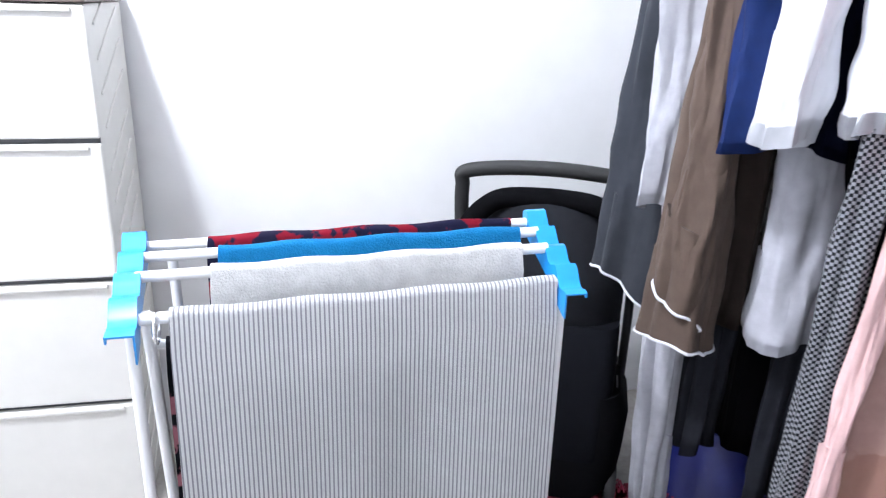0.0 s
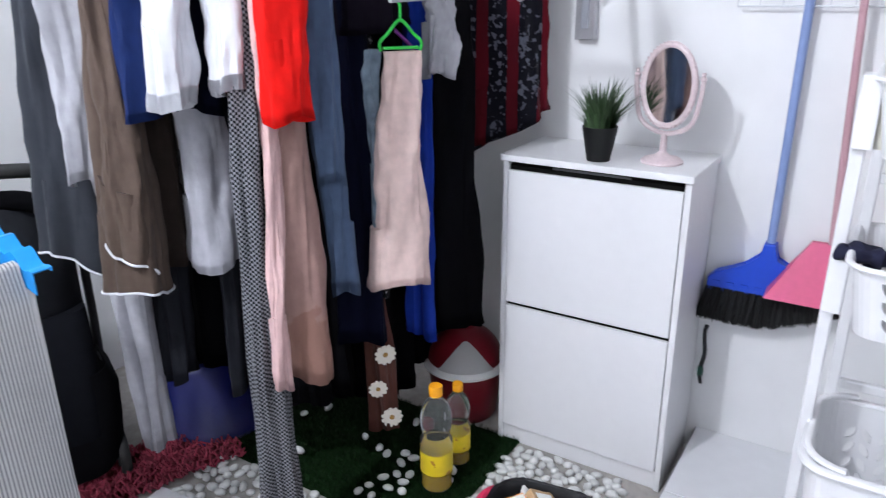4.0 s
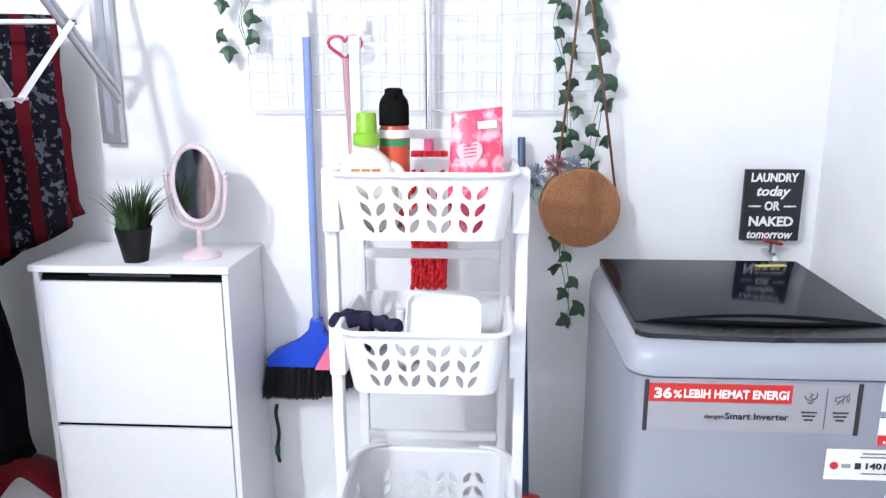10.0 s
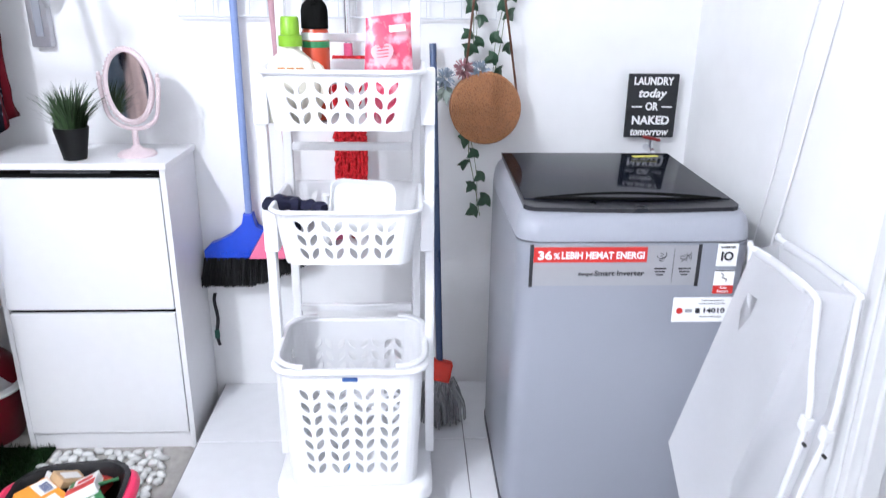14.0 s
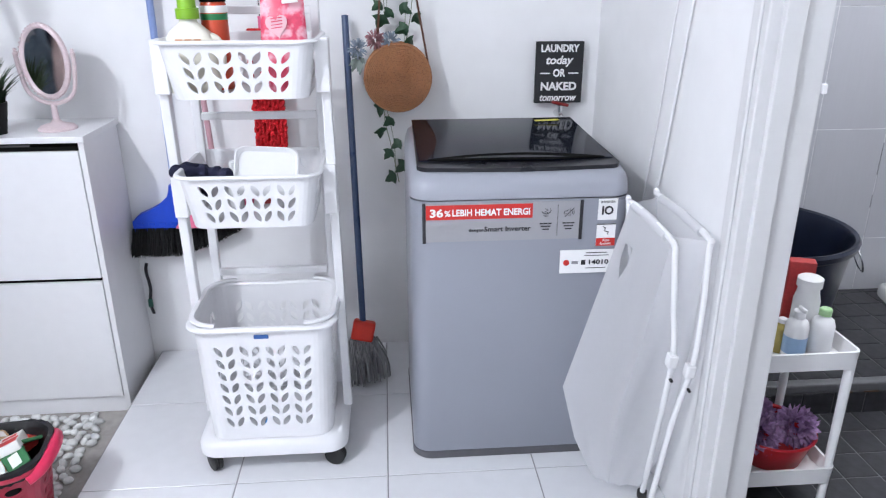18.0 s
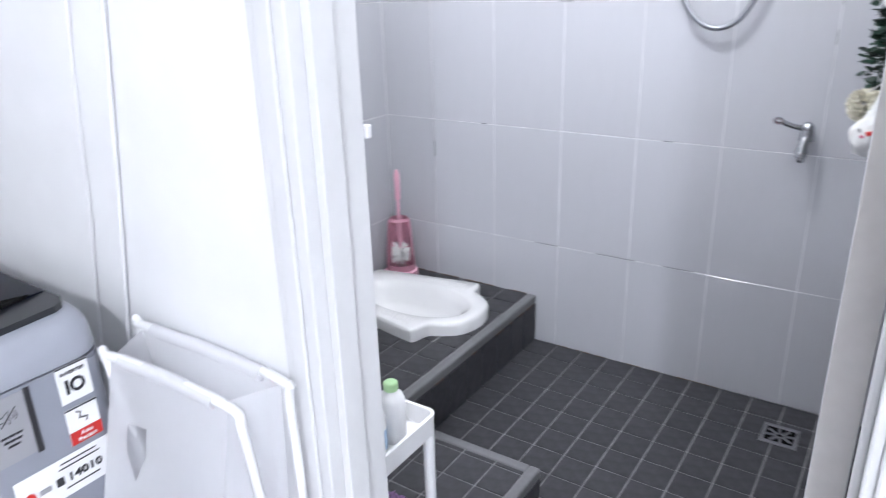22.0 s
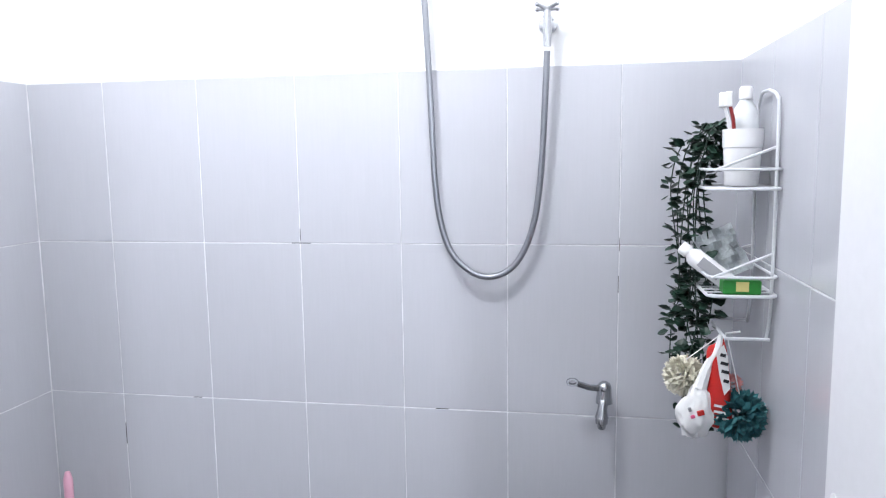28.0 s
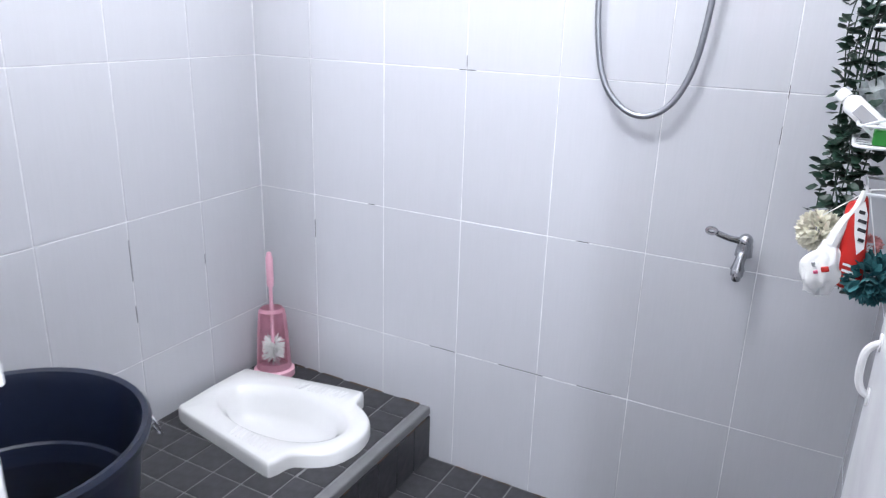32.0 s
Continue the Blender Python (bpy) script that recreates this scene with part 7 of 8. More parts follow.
loft(bm, [rring(0.205, d, 0.05, z, 5, 0, -0.07 - 0.06 * (0.5 - z)) for z, d in ((0.12, 0.06), (0.18, 0.085), (0.30, 0.095), (0.42, 0.09), (0.50, 0.07), (0.53, 0.05))])
part("seat_back", bm, M_sseat, stv, "dark grey padded seat back", True)
bm = BM()
loft(bm, [rring(w, 0.15, 0.07, z, 5, 0, -0.02) for w, z in ((0.20, 0.05), (0.235, 0.09), (0.245, 0.20), (0.25, 0.30), (0.225, 0.36))])
part("storage_basket", bm, M_sblk, stv, "black fabric basket", True)
for k in range(6):
    part("strap_stitch", box(BM(), 0.213, 0.216, -0.12, -0.06, 0.20 + 0.035 * k, 0.204 + 0.035 * k), M_sgrey, stv)
for s in (-1, 1):
    for y in (-0.10, 0.16):
        w_ = part("wheel", turned(lathe_bm([(0.04, -0.014), (0.062, -0.014), (0.068, -0.006), (0.068, 0.006), (0.062, 0.014), (0.04, 0.014)]), pose(s * 0.225, y, 0.068, 0, 90)), M_rubber, stv, "", True)

# ---------- folding airer with towels ----------
M_cyan = material("cyan_plastic", (0.01, 0.24, 0.62), 0.35)
air = thing("folding_airer", 0, 0, GZ, 0, "white tube airer with bright blue end plates", "airer")
BL, BR = Vector((-0.115, 1.225, 0.795)), Vector((0.590, 1.155, 0.838))   # back rod ends
FLr, FRr = Vector((-0.085, 0.955, 0.772)), Vector((0.590, 0.975, 0.788))   # front rod ends
ROD = []
for k, f in enumerate((0.0, 0.30, 0.60, 1.0)):
    a, b = BL.lerp(FLr, f), BR.lerp(FRr, f)
    up = Vector((0, 0, 0.030 * math.sin(math.pi * f) * 0.6 + 0.07))
    ROD.append((a + up, b + up))
    part("rod", cyl(BM(), a + up, b + up, 0.0095, seg=12), M_tubew, air, "", True)
for e in (0, 1):
    bm = BM()
    p0, p1 = ROD[0][e], ROD[3][e]
    out = (ROD[0][1] - ROD[0][0]).normalized() * (1 if e else -1)
    dirn = (p1 - p0).normalized()
    ringA, ringB = [], []
    prof = []
    n = 24
    for i in range(n + 1):
        f = -0.10 + 1.36 * i / n
        wob = 0.008 * math.cos(2 * math.pi * f * 3.2)
        c = p0.lerp(p1, f)
        prof.append((c + Vector((0, 0, 0.016 + wob - max(0, f - 1.0) * 0.05)), c + Vector((0, 0, -0.020 - 0.012 * (1 < f)))))
    for a, b in zip(prof, prof[1:]):
        q = [a[0], b[0], b[1], a[1]]
        o1, o2 = out * -0.006, out * 0.030
        vs0 = [bm.verts.new(v + o1) for v in q]
        vs1 = [bm.verts.new(q[0] + o2), bm.verts.new(q[1] + o2), bm.verts.new(q[1] + o2 - Vector((0, 0, 0.008))), bm.verts.new(q[0] + o2 - Vector((0, 0, 0.008)))]
        bm.faces.new((vs0[0], vs0[1], vs1[1], vs1[0]))
        bm.faces.new(vs0[::-1])
        bm.faces.new((vs1[0], vs1[1], vs1[2], vs1[3]))
    bmesh.ops.remove_doubles(bm, verts=bm.verts, dist=0.0004)
    bmesh.ops.solidify(bm, geom=list(bm.faces), thickness=0.003)
    part("end_plate", bm, M_cyan, air, "wavy bright blue end plate", True)
    part("leg", cyl(BM(), p1 + out * 0.006 + Vector((0, 0.004, -0.01)), Vector((p1.x + out.x * 0.006, p1.y + 0.005, 0.0)), 0.0095, seg=10), M_tubew, air, "", True)
    part("leg", cyl(BM(), p0.lerp(p1, 0.86) - out * 0.016 + Vector((0, 0, -0.01)), Vector((p1.x - out.x * 0.022, p1.y + 0.10, 0.0)), 0.0095, seg=10), M_tubew, air, "", True)
    part("leg", cyl(BM(), p0 - out * 0.05 + Vector((0, 0, -0.01)), Vector((p0.x - out.x * 0.06, p0.y + 0.03, 0.0)), 0.0095, seg=10), M_tubew, air, "", True)


def draped(name, rod, f0, f1, front, back, mat, label, thick=0.006, seed=0, r=0.013):
    """A towel laid over a rod: hangs down on both sides."""
    rg = random.Random(seed)
    a, b = ROD[rod]
    ob = thing(name, 0, 0, GZ, 0, label, "towel", "towels on the airer")
    p, q = a.lerp(b, f0), a.lerp(b, f1)
    side = (q - p).normalized()
    fwd = Vector((side.y, -side.x, 0)).normalized()
    prof = [(r + 0.010 + 0.02 * t, -t * front) for t in (1, 0.85, 0.7, 0.55, 0.4, 0.28, 0.16, 0.06)] + [(r * math.cos(t), r * math.sin(t)) for t in [math.pi * k / 8 for k in range(9)]] + [(-r - 0.006, -t * back) for t in (0.1, 0.3, 0.6, 1.0)]
    nu = 40
    bm = BM()
    rows = []
    for u in range(nu + 1):
        f = u / nu
        c = p.lerp(q, f)
        row = []
        for d, z in prof:
            k = min(1, max(0, -z) / 0.5)
            wv = 0.012 * k * math.sin(7 * f + seed) + 0.006 * k * math.sin(17 * f + 3 * z + seed)
            row.append(c + fwd * (d + (wv if d > 0 else -wv * 0.4)) + Vector((0, 0, z + 0.002 * math.sin(20 * f + seed))) + side * (0.02 * max(0, -z) * (f - 0.5)))
        rows.append(row)
    vs = [[bm.verts.new(v) for v in r_] for r_ in rows]
    for i in range(nu):
        for j in range(len(prof) - 1):
            bm.faces.new((vs[i][j], vs[i + 1][j], vs[i + 1][j + 1], vs[i][j + 1]))
    bmesh.ops.solidify(bm, geom=list(bm.faces), thickness=thick)
    part("cloth", bm, mat, ob, "", True)
    return ob


C_stripe = recolor(cloth("striped_towelling", (0.86, 0.86, 0.87), bump=0.5, bump_scale=260, vary=0.05), (0.38, 0.38, 0.41), "stripes", 44.0, 0.68, (1, 0.08, 0), (0, 0, 0), soft=0.12)
C_redblue = recolor(cloth("red_blue_jacquard", (0.016, 0.016, 0.05), bump=0.5, sheen=0.0), (0.30, 0.012, 0.03), "motif", 24, 0.53)
draped("striped_towel", 3, 0.078, 0.985, 0.92, 0.50, C_stripe, "white towel with thin dark stripes over the airer", seed=1, thick=0.007)
ROD.append((Vector((-0.080, 1.005, 0.775)), Vector((0.585, 1.025, 0.775))))
part("lower_bar", cyl(BM(), ROD[4][0], ROD[4][1], 0.008, seg=10), M_tubew, air, "", True)
C_dkfl = recolor(cloth("black_rose_print", (0.008, 0.008, 0.012), sheen=0.0), (0.42, 0.16, 0.20), "motif", 22, 0.60)
draped("printed_cloth", 4, 0.045, 0.94, 0.62, 0.45, C_dkfl, "black cloth with faded pink flowers on the airer", seed=6)
bm = BM()
tube(bm, [ROD[3][0] + Vector((0.034, -0.008 + 0.022 * math.cos(t), -0.012 + 0.022 * math.sin(t))) for t in [2 * math.pi * i / 16 for i in range(16)]], 0.003, 6, True)
part("steel_ring", bm, M_chrome, air, "small steel ring", True)
draped("white_towel", 2, 0.17, 0.93, 0.45, 0.40, cloth("white_towelling", (0.84, 0.84, 0.84), bump=0.6, bump_scale=260), "plain white towel over the airer", seed=2)
draped("blue_towel", 1, 0.19, 0.95, 0.40, 0.42, cloth("sky_blue_towelling", (0.012, 0.25, 0.55), bump=0.6, bump_scale=260), "sky blue towel over the airer", seed=3)
draped("red_blue_towel", 0, 0.165, 0.95, 0.35, 0.45, C_redblue, "dark blue and red patterned towel over the airer", seed=4)

# ---------- storage drawers in the corner ----------
M_draw = material("off_white_plastic", (0.70, 0.685, 0.65), 0.5, vary=0.03, scale=3)
tw = thing("drawer_tower", -0.66, 1.60, GZ, 0, "tall off-white plastic drawer tower in the corner", "drawers")
part("carcass", box(BM(), 0.0, 0.405, 0.012, 0.36, 0.0, 1.272, 0.004), M_draw, tw)
part("top_board", box(BM(), -0.006, 0.412, -0.014, 0.362, 1.274, 1.306, 0.003), material("taupe_brown_board", (0.16, 0.115, 0.105), 0.45), tw, "taupe brown top board")
for k in range(4):
    z0 = 0.012 + 0.325 * k
    d = part("drawer", box(BM(), -0.002, 0.409, -0.012, 0.010, z0 + 0.006, min(1.27, z0 + 0.319), 0.006), M_draw, tw, "off-white drawer front")
    part("drawer_lip", box(BM(), 0.02, 0.385, -0.020, -0.010, min(1.255, z0 + 0.306), min(1.266, z0 + 0.317), 0.003), M_draw, d)
    # dark strip painting the shade between two drawer fronts
    part("drawer_gap", box(BM(), 0.001, 0.404, 0.006, 0.0118, z0 - 0.007, z0 + 0.006), M_dark_base, tw)
    for j in range(4):
        part("side_rib", turned(box(BM(), 0.405, 0.410, -0.13, 0.13, -0.003, 0.003, 0.0015, 1), pose(0, 0.18, z0 + 0.07 + 0.075 * j, 24)), M_draw, tw)

# ---------- on the bare floor ----------
M_turf = material("artificial_turf", (0.0045, 0.019, 0.004), 0.8, vary=0.3, island=0.4, spec=0.12)
gm = thing("grass_mat", 1.44, 0.89, GZ, 0, "artificial grass mat lying on the concrete", "mat", kind="")
part("backing", box(BM(), -0.26, 0.255, -0.40, 0.40, 0, 0.006, 0.002, 1), M_turf, gm)
rg = random.Random(21)
vtx, fcs = [], []
for k in range(15000):
    x, y = rg.uniform(-0.262, 0.257), rg.uniform(-0.405, 0.402)
    a, h = rg.uniform(0, 6.283), rg.uniform(0.014, 0.026)
    dx, dy = math.cos(a) * 0.0016, math.sin(a) * 0.0016
    lx_, ly_ = rg.gauss(0, 0.007), rg.gauss(0, 0.007)
    i = len(vtx)
    vtx += [(x - dx, y - dy, 0.005), (x + dx, y + dy, 0.005), (x + lx_, y + ly_, h)]
    fcs.append((i, i + 1, i + 2))
me = bpy.data.meshes.new("pile")
me.from_pydata(vtx, [], fcs)
me.materials.append(M_turf)
pile = new("pile", me)
pile.parent = gm
tagged(pile, kind="stuff")
M_peb = material("white_pebble", (0.66, 0.66, 0.65), 0.55, vary=0.08, scale=20, island=0.18)


def pebbles(name, spots, seed, label):
    rg = random.Random(seed)
    vtx, fcs = [], []
    base = bmesh.new()
    bmesh.ops.create_icosphere(base, subdivisions=2, radius=1.0)
    bv = [v.co.copy() for v in base.verts]
    bf = [[v.index for v in f.verts] for f in base.faces]
    base.free()
    for x, y, z in spots:
        a, b, c = rg.uniform(0.013, 0.020), rg.uniform(0.010, 0.014), rg.uniform(0.008, 0.011)
        rot = Euler((rg.gauss(0, 0.18), rg.gauss(0, 0.18), rg.uniform(0, 6.28))).to_matrix()
        i0 = len(vtx)
        q = rg.uniform(-0.2, 0.2)
        for v in bv:
            p = rot @ Vector((v.x * a * (1 + q * v.y), v.y * b, v.z * c))
            vtx.append((x + p.x, y + p.y, z + c * 0.8 + p.z))
        fcs += [[i0 + i for i in f] for f in bf]
    me = bpy.data.meshes.new(name)
    me.from_pydata(vtx, [], fcs)
    for f in me.polygons:
        f.use_smooth = True
    me.materials.append(M_peb)
    return tagged(new(name, me), label, "pebbles", kind="stuff")


rg = random.Random(5)


def scatter(n, x0, x1, y0, y1, gap, keep=lambda x, y: True, z=GZ):
    out = []
    for _ in range(n * 14):
        x, y = rg.uniform(x0, x1), rg.uniform(y0, y1)
        if keep(x, y) and all((x - a) ** 2 + (y - b) ** 2 > gap * gap for a, b, _ in out):
            out.append((x, y, z))
            if len(out) >= n:
                break
    return out


crate_free = lambda x, y: not (0.97 < x < 1.26 and 0.02 < y < 0.31)
sp = scatter(260, 1.02, 1.665, 0.12, 0.485, 0.023, lambda x, y: crate_free(x, y) and y > 0.10 + 0.25 * max(0, x - 1.5))
sp += scatter(170, 0.92, 1.175, 0.40, 1.22, 0.024, lambda x, y: crate_free(x, y))
sp += [(x, y, z + 0.004) for x, y, z in scatter(60, 1.02, 1.5, 0.2, 0.47, 0.035, crate_free)]
pebbles("white_pebbles", sp, 3, "smooth white pebbles strewn on the concrete")
sp = scatter(17, 1.20, 1.45, 0.52, 0.80, 0.034, lambda x, y: abs(y - 0.70) < 0.06 or rg.random() < 0.25, GZ + 0.014) + scatter(9, 1.22, 1.62, 0.8, 1.2, 0.06, z=GZ + 0.014)
pebbles("white_pebbles", sp, 9, "loose white pebbles on the grass mat")

# red bin with swing lid
M_wine = material("wine_red_plastic", (0.20, 0.008, 0.018), 0.35)
bn = thing("waste_bin", 1.775, 0.735, GZ, -25, "wine red bin with white rim and white swing flap", "bin")
bm = BM()
lathe(bm, [(0.098, 0), (0.102, 0.006), (0.122, 0.178), (0.122, 0.182)], 40)
part("body", bm, M_wine, bn, "", True)
bm = BM()
lathe(bm, [(0.126, 0.172), (0.136, 0.176), (0.137, 0.184), (0.128, 0.194), (0.122, 0.198)], 40)
part("lid_rim", bm, M_paper, bn, "white lid rim", True)


def bin_dome(az, el, k=1.0):
    return (0.122 * k * math.cos(el) * math.cos(az), 0.122 * k * math.cos(el) * math.sin(az), 0.192 + 0.118 * k * math.sin(el))


bm = BM()
loft(bm, [[bin_dome(2 * math.pi * i / 40, math.pi / 2 * e / 8 * 0.985) for i in range(40)] for e in range(9)])
loft(bm, [[(w * math.cos(t), 0.9 * w * math.sin(t) + d, z) for t in [2 * math.pi * i / 16 for i in range(16)]] for w, d, z in ((0.040, 0.0, 0.298), (0.030, 0.004, 0.316), (0.022, 0.010, 0.330), (0.008, 0.014, 0.336))])
part("lid_dome", bm, M_wine, bn, "wine red domed lid with a crest", True)
bm = BM()
mid, wide = radians(237), radians(46)
outer = []
for i in range(25):
    u = -1 + 2 * i / 24
    peak = radians(3 + 50 * max(0.0, math.cos(u * math.pi / 2)) ** 1.4)
    outer.append([bin_dome(mid + wide * u, peak * j / 8, 1.025) for j in range(9)])
grid_ = [[bm.verts.new(p) for p in col] for col in outer]
for a, b in zip(grid_, grid_[1:]):
    for j in range(8):
        bm.faces.new((a[j], b[j], b[j + 1], a[j + 1]))
bmesh.ops.solidify(bm, geom=list(bm.faces), thickness=0.003)
part("swing_flap", bm, M_paper, bn, "white rounded swing flap", True)

# cooking oil bottles
M_pet = glass("clear_bottle_plastic", (0.98, 0.99, 0.99), 0.05, 1.22)
M_pet.node_tree.nodes["Principled BSDF"].inputs["Transmission Weight"].default_value = 0.95
M_oil = material("cooking_oil", (0.78, 0.50, 0.04), 0.08, trans=0.45)
M_ylabel = recolor(material("yellow_label", (0.76, 0.56, 0.02), 0.4), (0.45, 0.20, 0.03), "motif", 30, 0.66)
M_ycap = material("orange_cap", (0.85, 0.36, 0.01), 0.4)


def oil(x, y, k, fill):
    o = thing("oil_bottle", x, y, GZ + 0.012, 0, "clear cooking oil bottle with orange cap on the grass mat", "bottle", "oil bottles")
    prof = [(0.028, 0), (0.034, 0.006), (0.035, 0.02), (0.0345, 0.045), (0.037, 0.052), (0.037, 0.125), (0.0375, 0.140), (0.0355, 0.152), (0.0285, 0.160), (0.0285, 0.166), (0.0335, 0.176), (0.0365, 0.195), (0.0365, 0.215), (0.0325, 0.238), (0.024, 0.256), (0.0150, 0.268), (0.0135, 0.282)]
    bm = BM()
    lathe(bm, [(r * k * 1.14, z * k) for r, z in prof], 28)
    part("bottle_shell", bm, M_pet, o, "clear plastic shell", True)
    bm = BM()
    lathe(bm, [((r * 1.14 - 0.0012) * k, (z + 0.002) * k) for r, z in prof if z < fill], 24)
    part("oil", bm, M_oil, o, "golden oil", True)
    bm = BM()
    lathe(bm, [(0.0430 * k, 0.058 * k), (0.0430 * k, 0.120 * k)], 28, cap0=False, cap1=False)
    part("label", bm, M_ylabel, o, "yellow printed label", True)
    bm = BM()
    lathe(bm, [(0.0175 * k, 0.276 * k), (0.0175 * k, 0.300 * k), (0.016 * k, 0.303 * k)], 18)
    part("cap", bm, M_ycap, o, "orange cap", True)


oil(1.375, 0.590, 1.06, 0.053)
oil(1.505, 0.600, 0.86, 0.046)

# red perforated crate with refuse
M_crate, M_bagblk = material("raspberry_plastic_crate", (0.34, 0.016, 0.045), 0.4), material("black_bin_liner", (0.008, 0.008, 0.010), 0.42, bump=0.4, bump_scale=40, spec=0.3)
cr = thing("waste_basket", 1.115, 0.163, GZ, 8, "raspberry red perforated basket lined with black bag", "basket")
basket("shell", cr, 0.085, 0.088, 0.108, 0.118, 0.070, 0.0, 0.262, 6, 6, 7, 0.02, 0.235, M_crate, rim=0.018, tilt=0, leaf=(0.34, 0.27), label="perforated red wall")
bm = BM()
rings = []
for a, b, z, wild in ((0.1170, 0.1270, 0.246, 0.016), (0.1190, 0.1290, 0.262, 0.006), (0.1175, 0.1275, 0.277, 0.003), (0.108, 0.118, 0.279, 0.003), (0.099, 0.109, 0.262, 0.004), (0.092, 0.102, 0.20, 0.008), (0.084, 0.094, 0.14, 0.006), (0.07, 0.08, 0.10, 0.002)):
    ring = []
    for x, y, zz in rring(a, b, min(a - 0.003, 0.080), z, 14):
        n_ = noise.noise(Vector((x * 60, y * 60, z * 25)))
        out = 1 + 0.018 * noise.noise(Vector((x * 90, y * 90, z * 60 + 3)))
        ring.append((x * out, y * out, zz + wild * n_))
    rings.append(ring)
loft(bm, rings, False, True)
part("bin_liner", bm, M_bagblk, cr, "black bin liner folded over the rim", True)
for s in (-1, 1):
    bm = BM()
    tube(bm, smooth_path([(-0.092, s * 0.100, 0.244), (-0.070, s * 0.124, 0.254), (-0.03, s * 0.137, 0.264), (0.03, s * 0.137, 0.264), (0.070, s * 0.124, 0.254), (0.092, s * 0.100, 0.244)], 5), 0.0125, 10, squash=1.3)
    part("handle", bm, material("raspberry_handle", (0.66, 0.02, 0.09), 0.4) if s < 0 else bpy.data.materials["raspberry_handle"], cr, "raspberry carry handle", True)
def packet(dx, dy, dz, turn, tip, roll, a, b, c, mat, label, prints):
    """A small flat carton with printed panels on its upper face."""
    o = thing("discarded_packet", 1.115 + dx, 0.163 + dy, GZ + dz, turn, label, "packet", "refuse in the basket")
    m = pose(0, 0, 0, tip, roll)
    bm = box(BM(), -a, a, -b, b, -c, c, 0.0015, 1)
    bmesh.ops.subdivide_edges(bm, edges=[e for e in bm.edges if e.calc_length() > 0.02], cuts=5, use_grid_fill=True)
    for v in bm.verts:
        n_ = noise.noise_vector(v.co * 45 + Vector((dx, dy, dz)) * 900)
        v.co += Vector((n_.x * 0.0022, n_.y * 0.0022, min(0.0, n_.z) * 0.004))
    body = part("carton", turned(bm, m), mat, o)
    for x0, x1, y0, y1, pm in prints:
        part("print", turned(box(BM(), x0 * a, x1 * a, y0 * b, y1 * b, c, c + 0.0008), m), pm, o)
    return body


M_ocart, M_wcart, M_rcart = material("orange_card", (0.80, 0.27, 0.02), 0.45), material("white_card", (0.76, 0.76, 0.74), 0.45), material("red_card", (0.52, 0.03, 0.03), 0.45)
M_gcart, M_bcart, M_tcart = material("green_card", (0.03, 0.16, 0.06), 0.45), material("blue_card", (0.06, 0.11, 0.36), 0.45), material("tan_card", (0.50, 0.33, 0.18), 0.6)
packet(-0.025, 0.030, 0.262, 62, 8, -22, 0.062, 0.042, 0.014, M_ocart, "orange and white carton among the refuse", [(-0.9, 0.2, -0.55, 0.55, M_wcart), (-0.6, 0.0, -0.35, 0.35, M_ocart), (0.35, 0.95, -0.9, 0.1, M_wcart), (0.4, 0.8, -0.75, -0.2, M_bcart)])
packet(0.062, 0.022, 0.268, -30, 18, 30, 0.034, 0.022, 0.010, M_tcart, "small tan box standing among the refuse", [(-0.7, 0.7, -0.5, 0.5, M_wcart)])
packet(0.022, -0.030, 0.272, 15, -20, 12, 0.036, 0.034, 0.012, M_wcart, "red and white carton among the refuse", [(-0.95, -0.1, -0.95, 0.95, M_rcart), (0.15, 0.6, -0.7, 0.3, M_rcart), (0.0, 0.9, 0.55, 0.85, M_gcart)])
packet(-0.010, -0.058, 0.262, 40, -24, -10, 0.050, 0.026, 0.008, M_gcart, "dark green printed packet among the refuse", [(-0.8, 0.0, -0.4, 0.5, M_wcart), (0.2, 0.8, -0.5, 0.3, M_rcart)])
packet(-0.068, -0.008, 0.250, 80, 10, -10, 0.060, 0.026, 0.006, M_wcart, "white crumpled leaflet among the refuse", [(-0.8, -0.2, -0.6, 0.6, M_bcart), (0.1, 0.8, 0.2, 0.5, M_rcart)])
packet(0.060, -0.030, 0.245, -10, 5, 8, 0.040, 0.030, 0.010, M_rcart, "red carton deep among the refuse", [(-0.6, 0.6, -0.4, 0.4, M_wcart)])
packet(0.010, 0.050, 0.225, 25, 12, 10, 0.045, 0.034, 0.012, M_tcart, "tan carton deep among the refuse", [])
packet(-0.03, -0.02, 0.215, 110, 4, -6, 0.056, 0.040, 0.012, M_bcart, "blue carton deep among the refuse", [(-0.8, 0.8, -0.3, 0.3, M_wcart)])

packet(0.048, 0.055, 0.276, 20, 40, 8, 0.030, 0.014, 0.004, M_wcart, "white folded card on top of the refuse", [(-0.8, 0.8, -0.9, -0.3, M_tcart)])
packet(0.045, -0.062, 0.268, -40, -30, 14, 0.030, 0.020, 0.004, M_gcart, "crumpled green sachet among the refuse", [(-0.9, -0.2, -0.8, 0.8, M_wcart), (0.1, 0.5, -0.6, 0.2, M_ocart)])
packet(-0.062, -0.050, 0.262, 35, -10, 6, 0.042, 0.009, 0.003, M_wcart, "crumpled white paper strip among the refuse", [])

# chenille mat, stone slab, blue basin
M_chp = material("rose_chenille", (0.32, 0.035, 0.07), 0.85, island=0.35)
cm = thing("chenille_mat", 0.98, 1.365, GZ, -20, "rose red chenille bath mat, rumpled on the floor", "bath mat")
bm = BM()
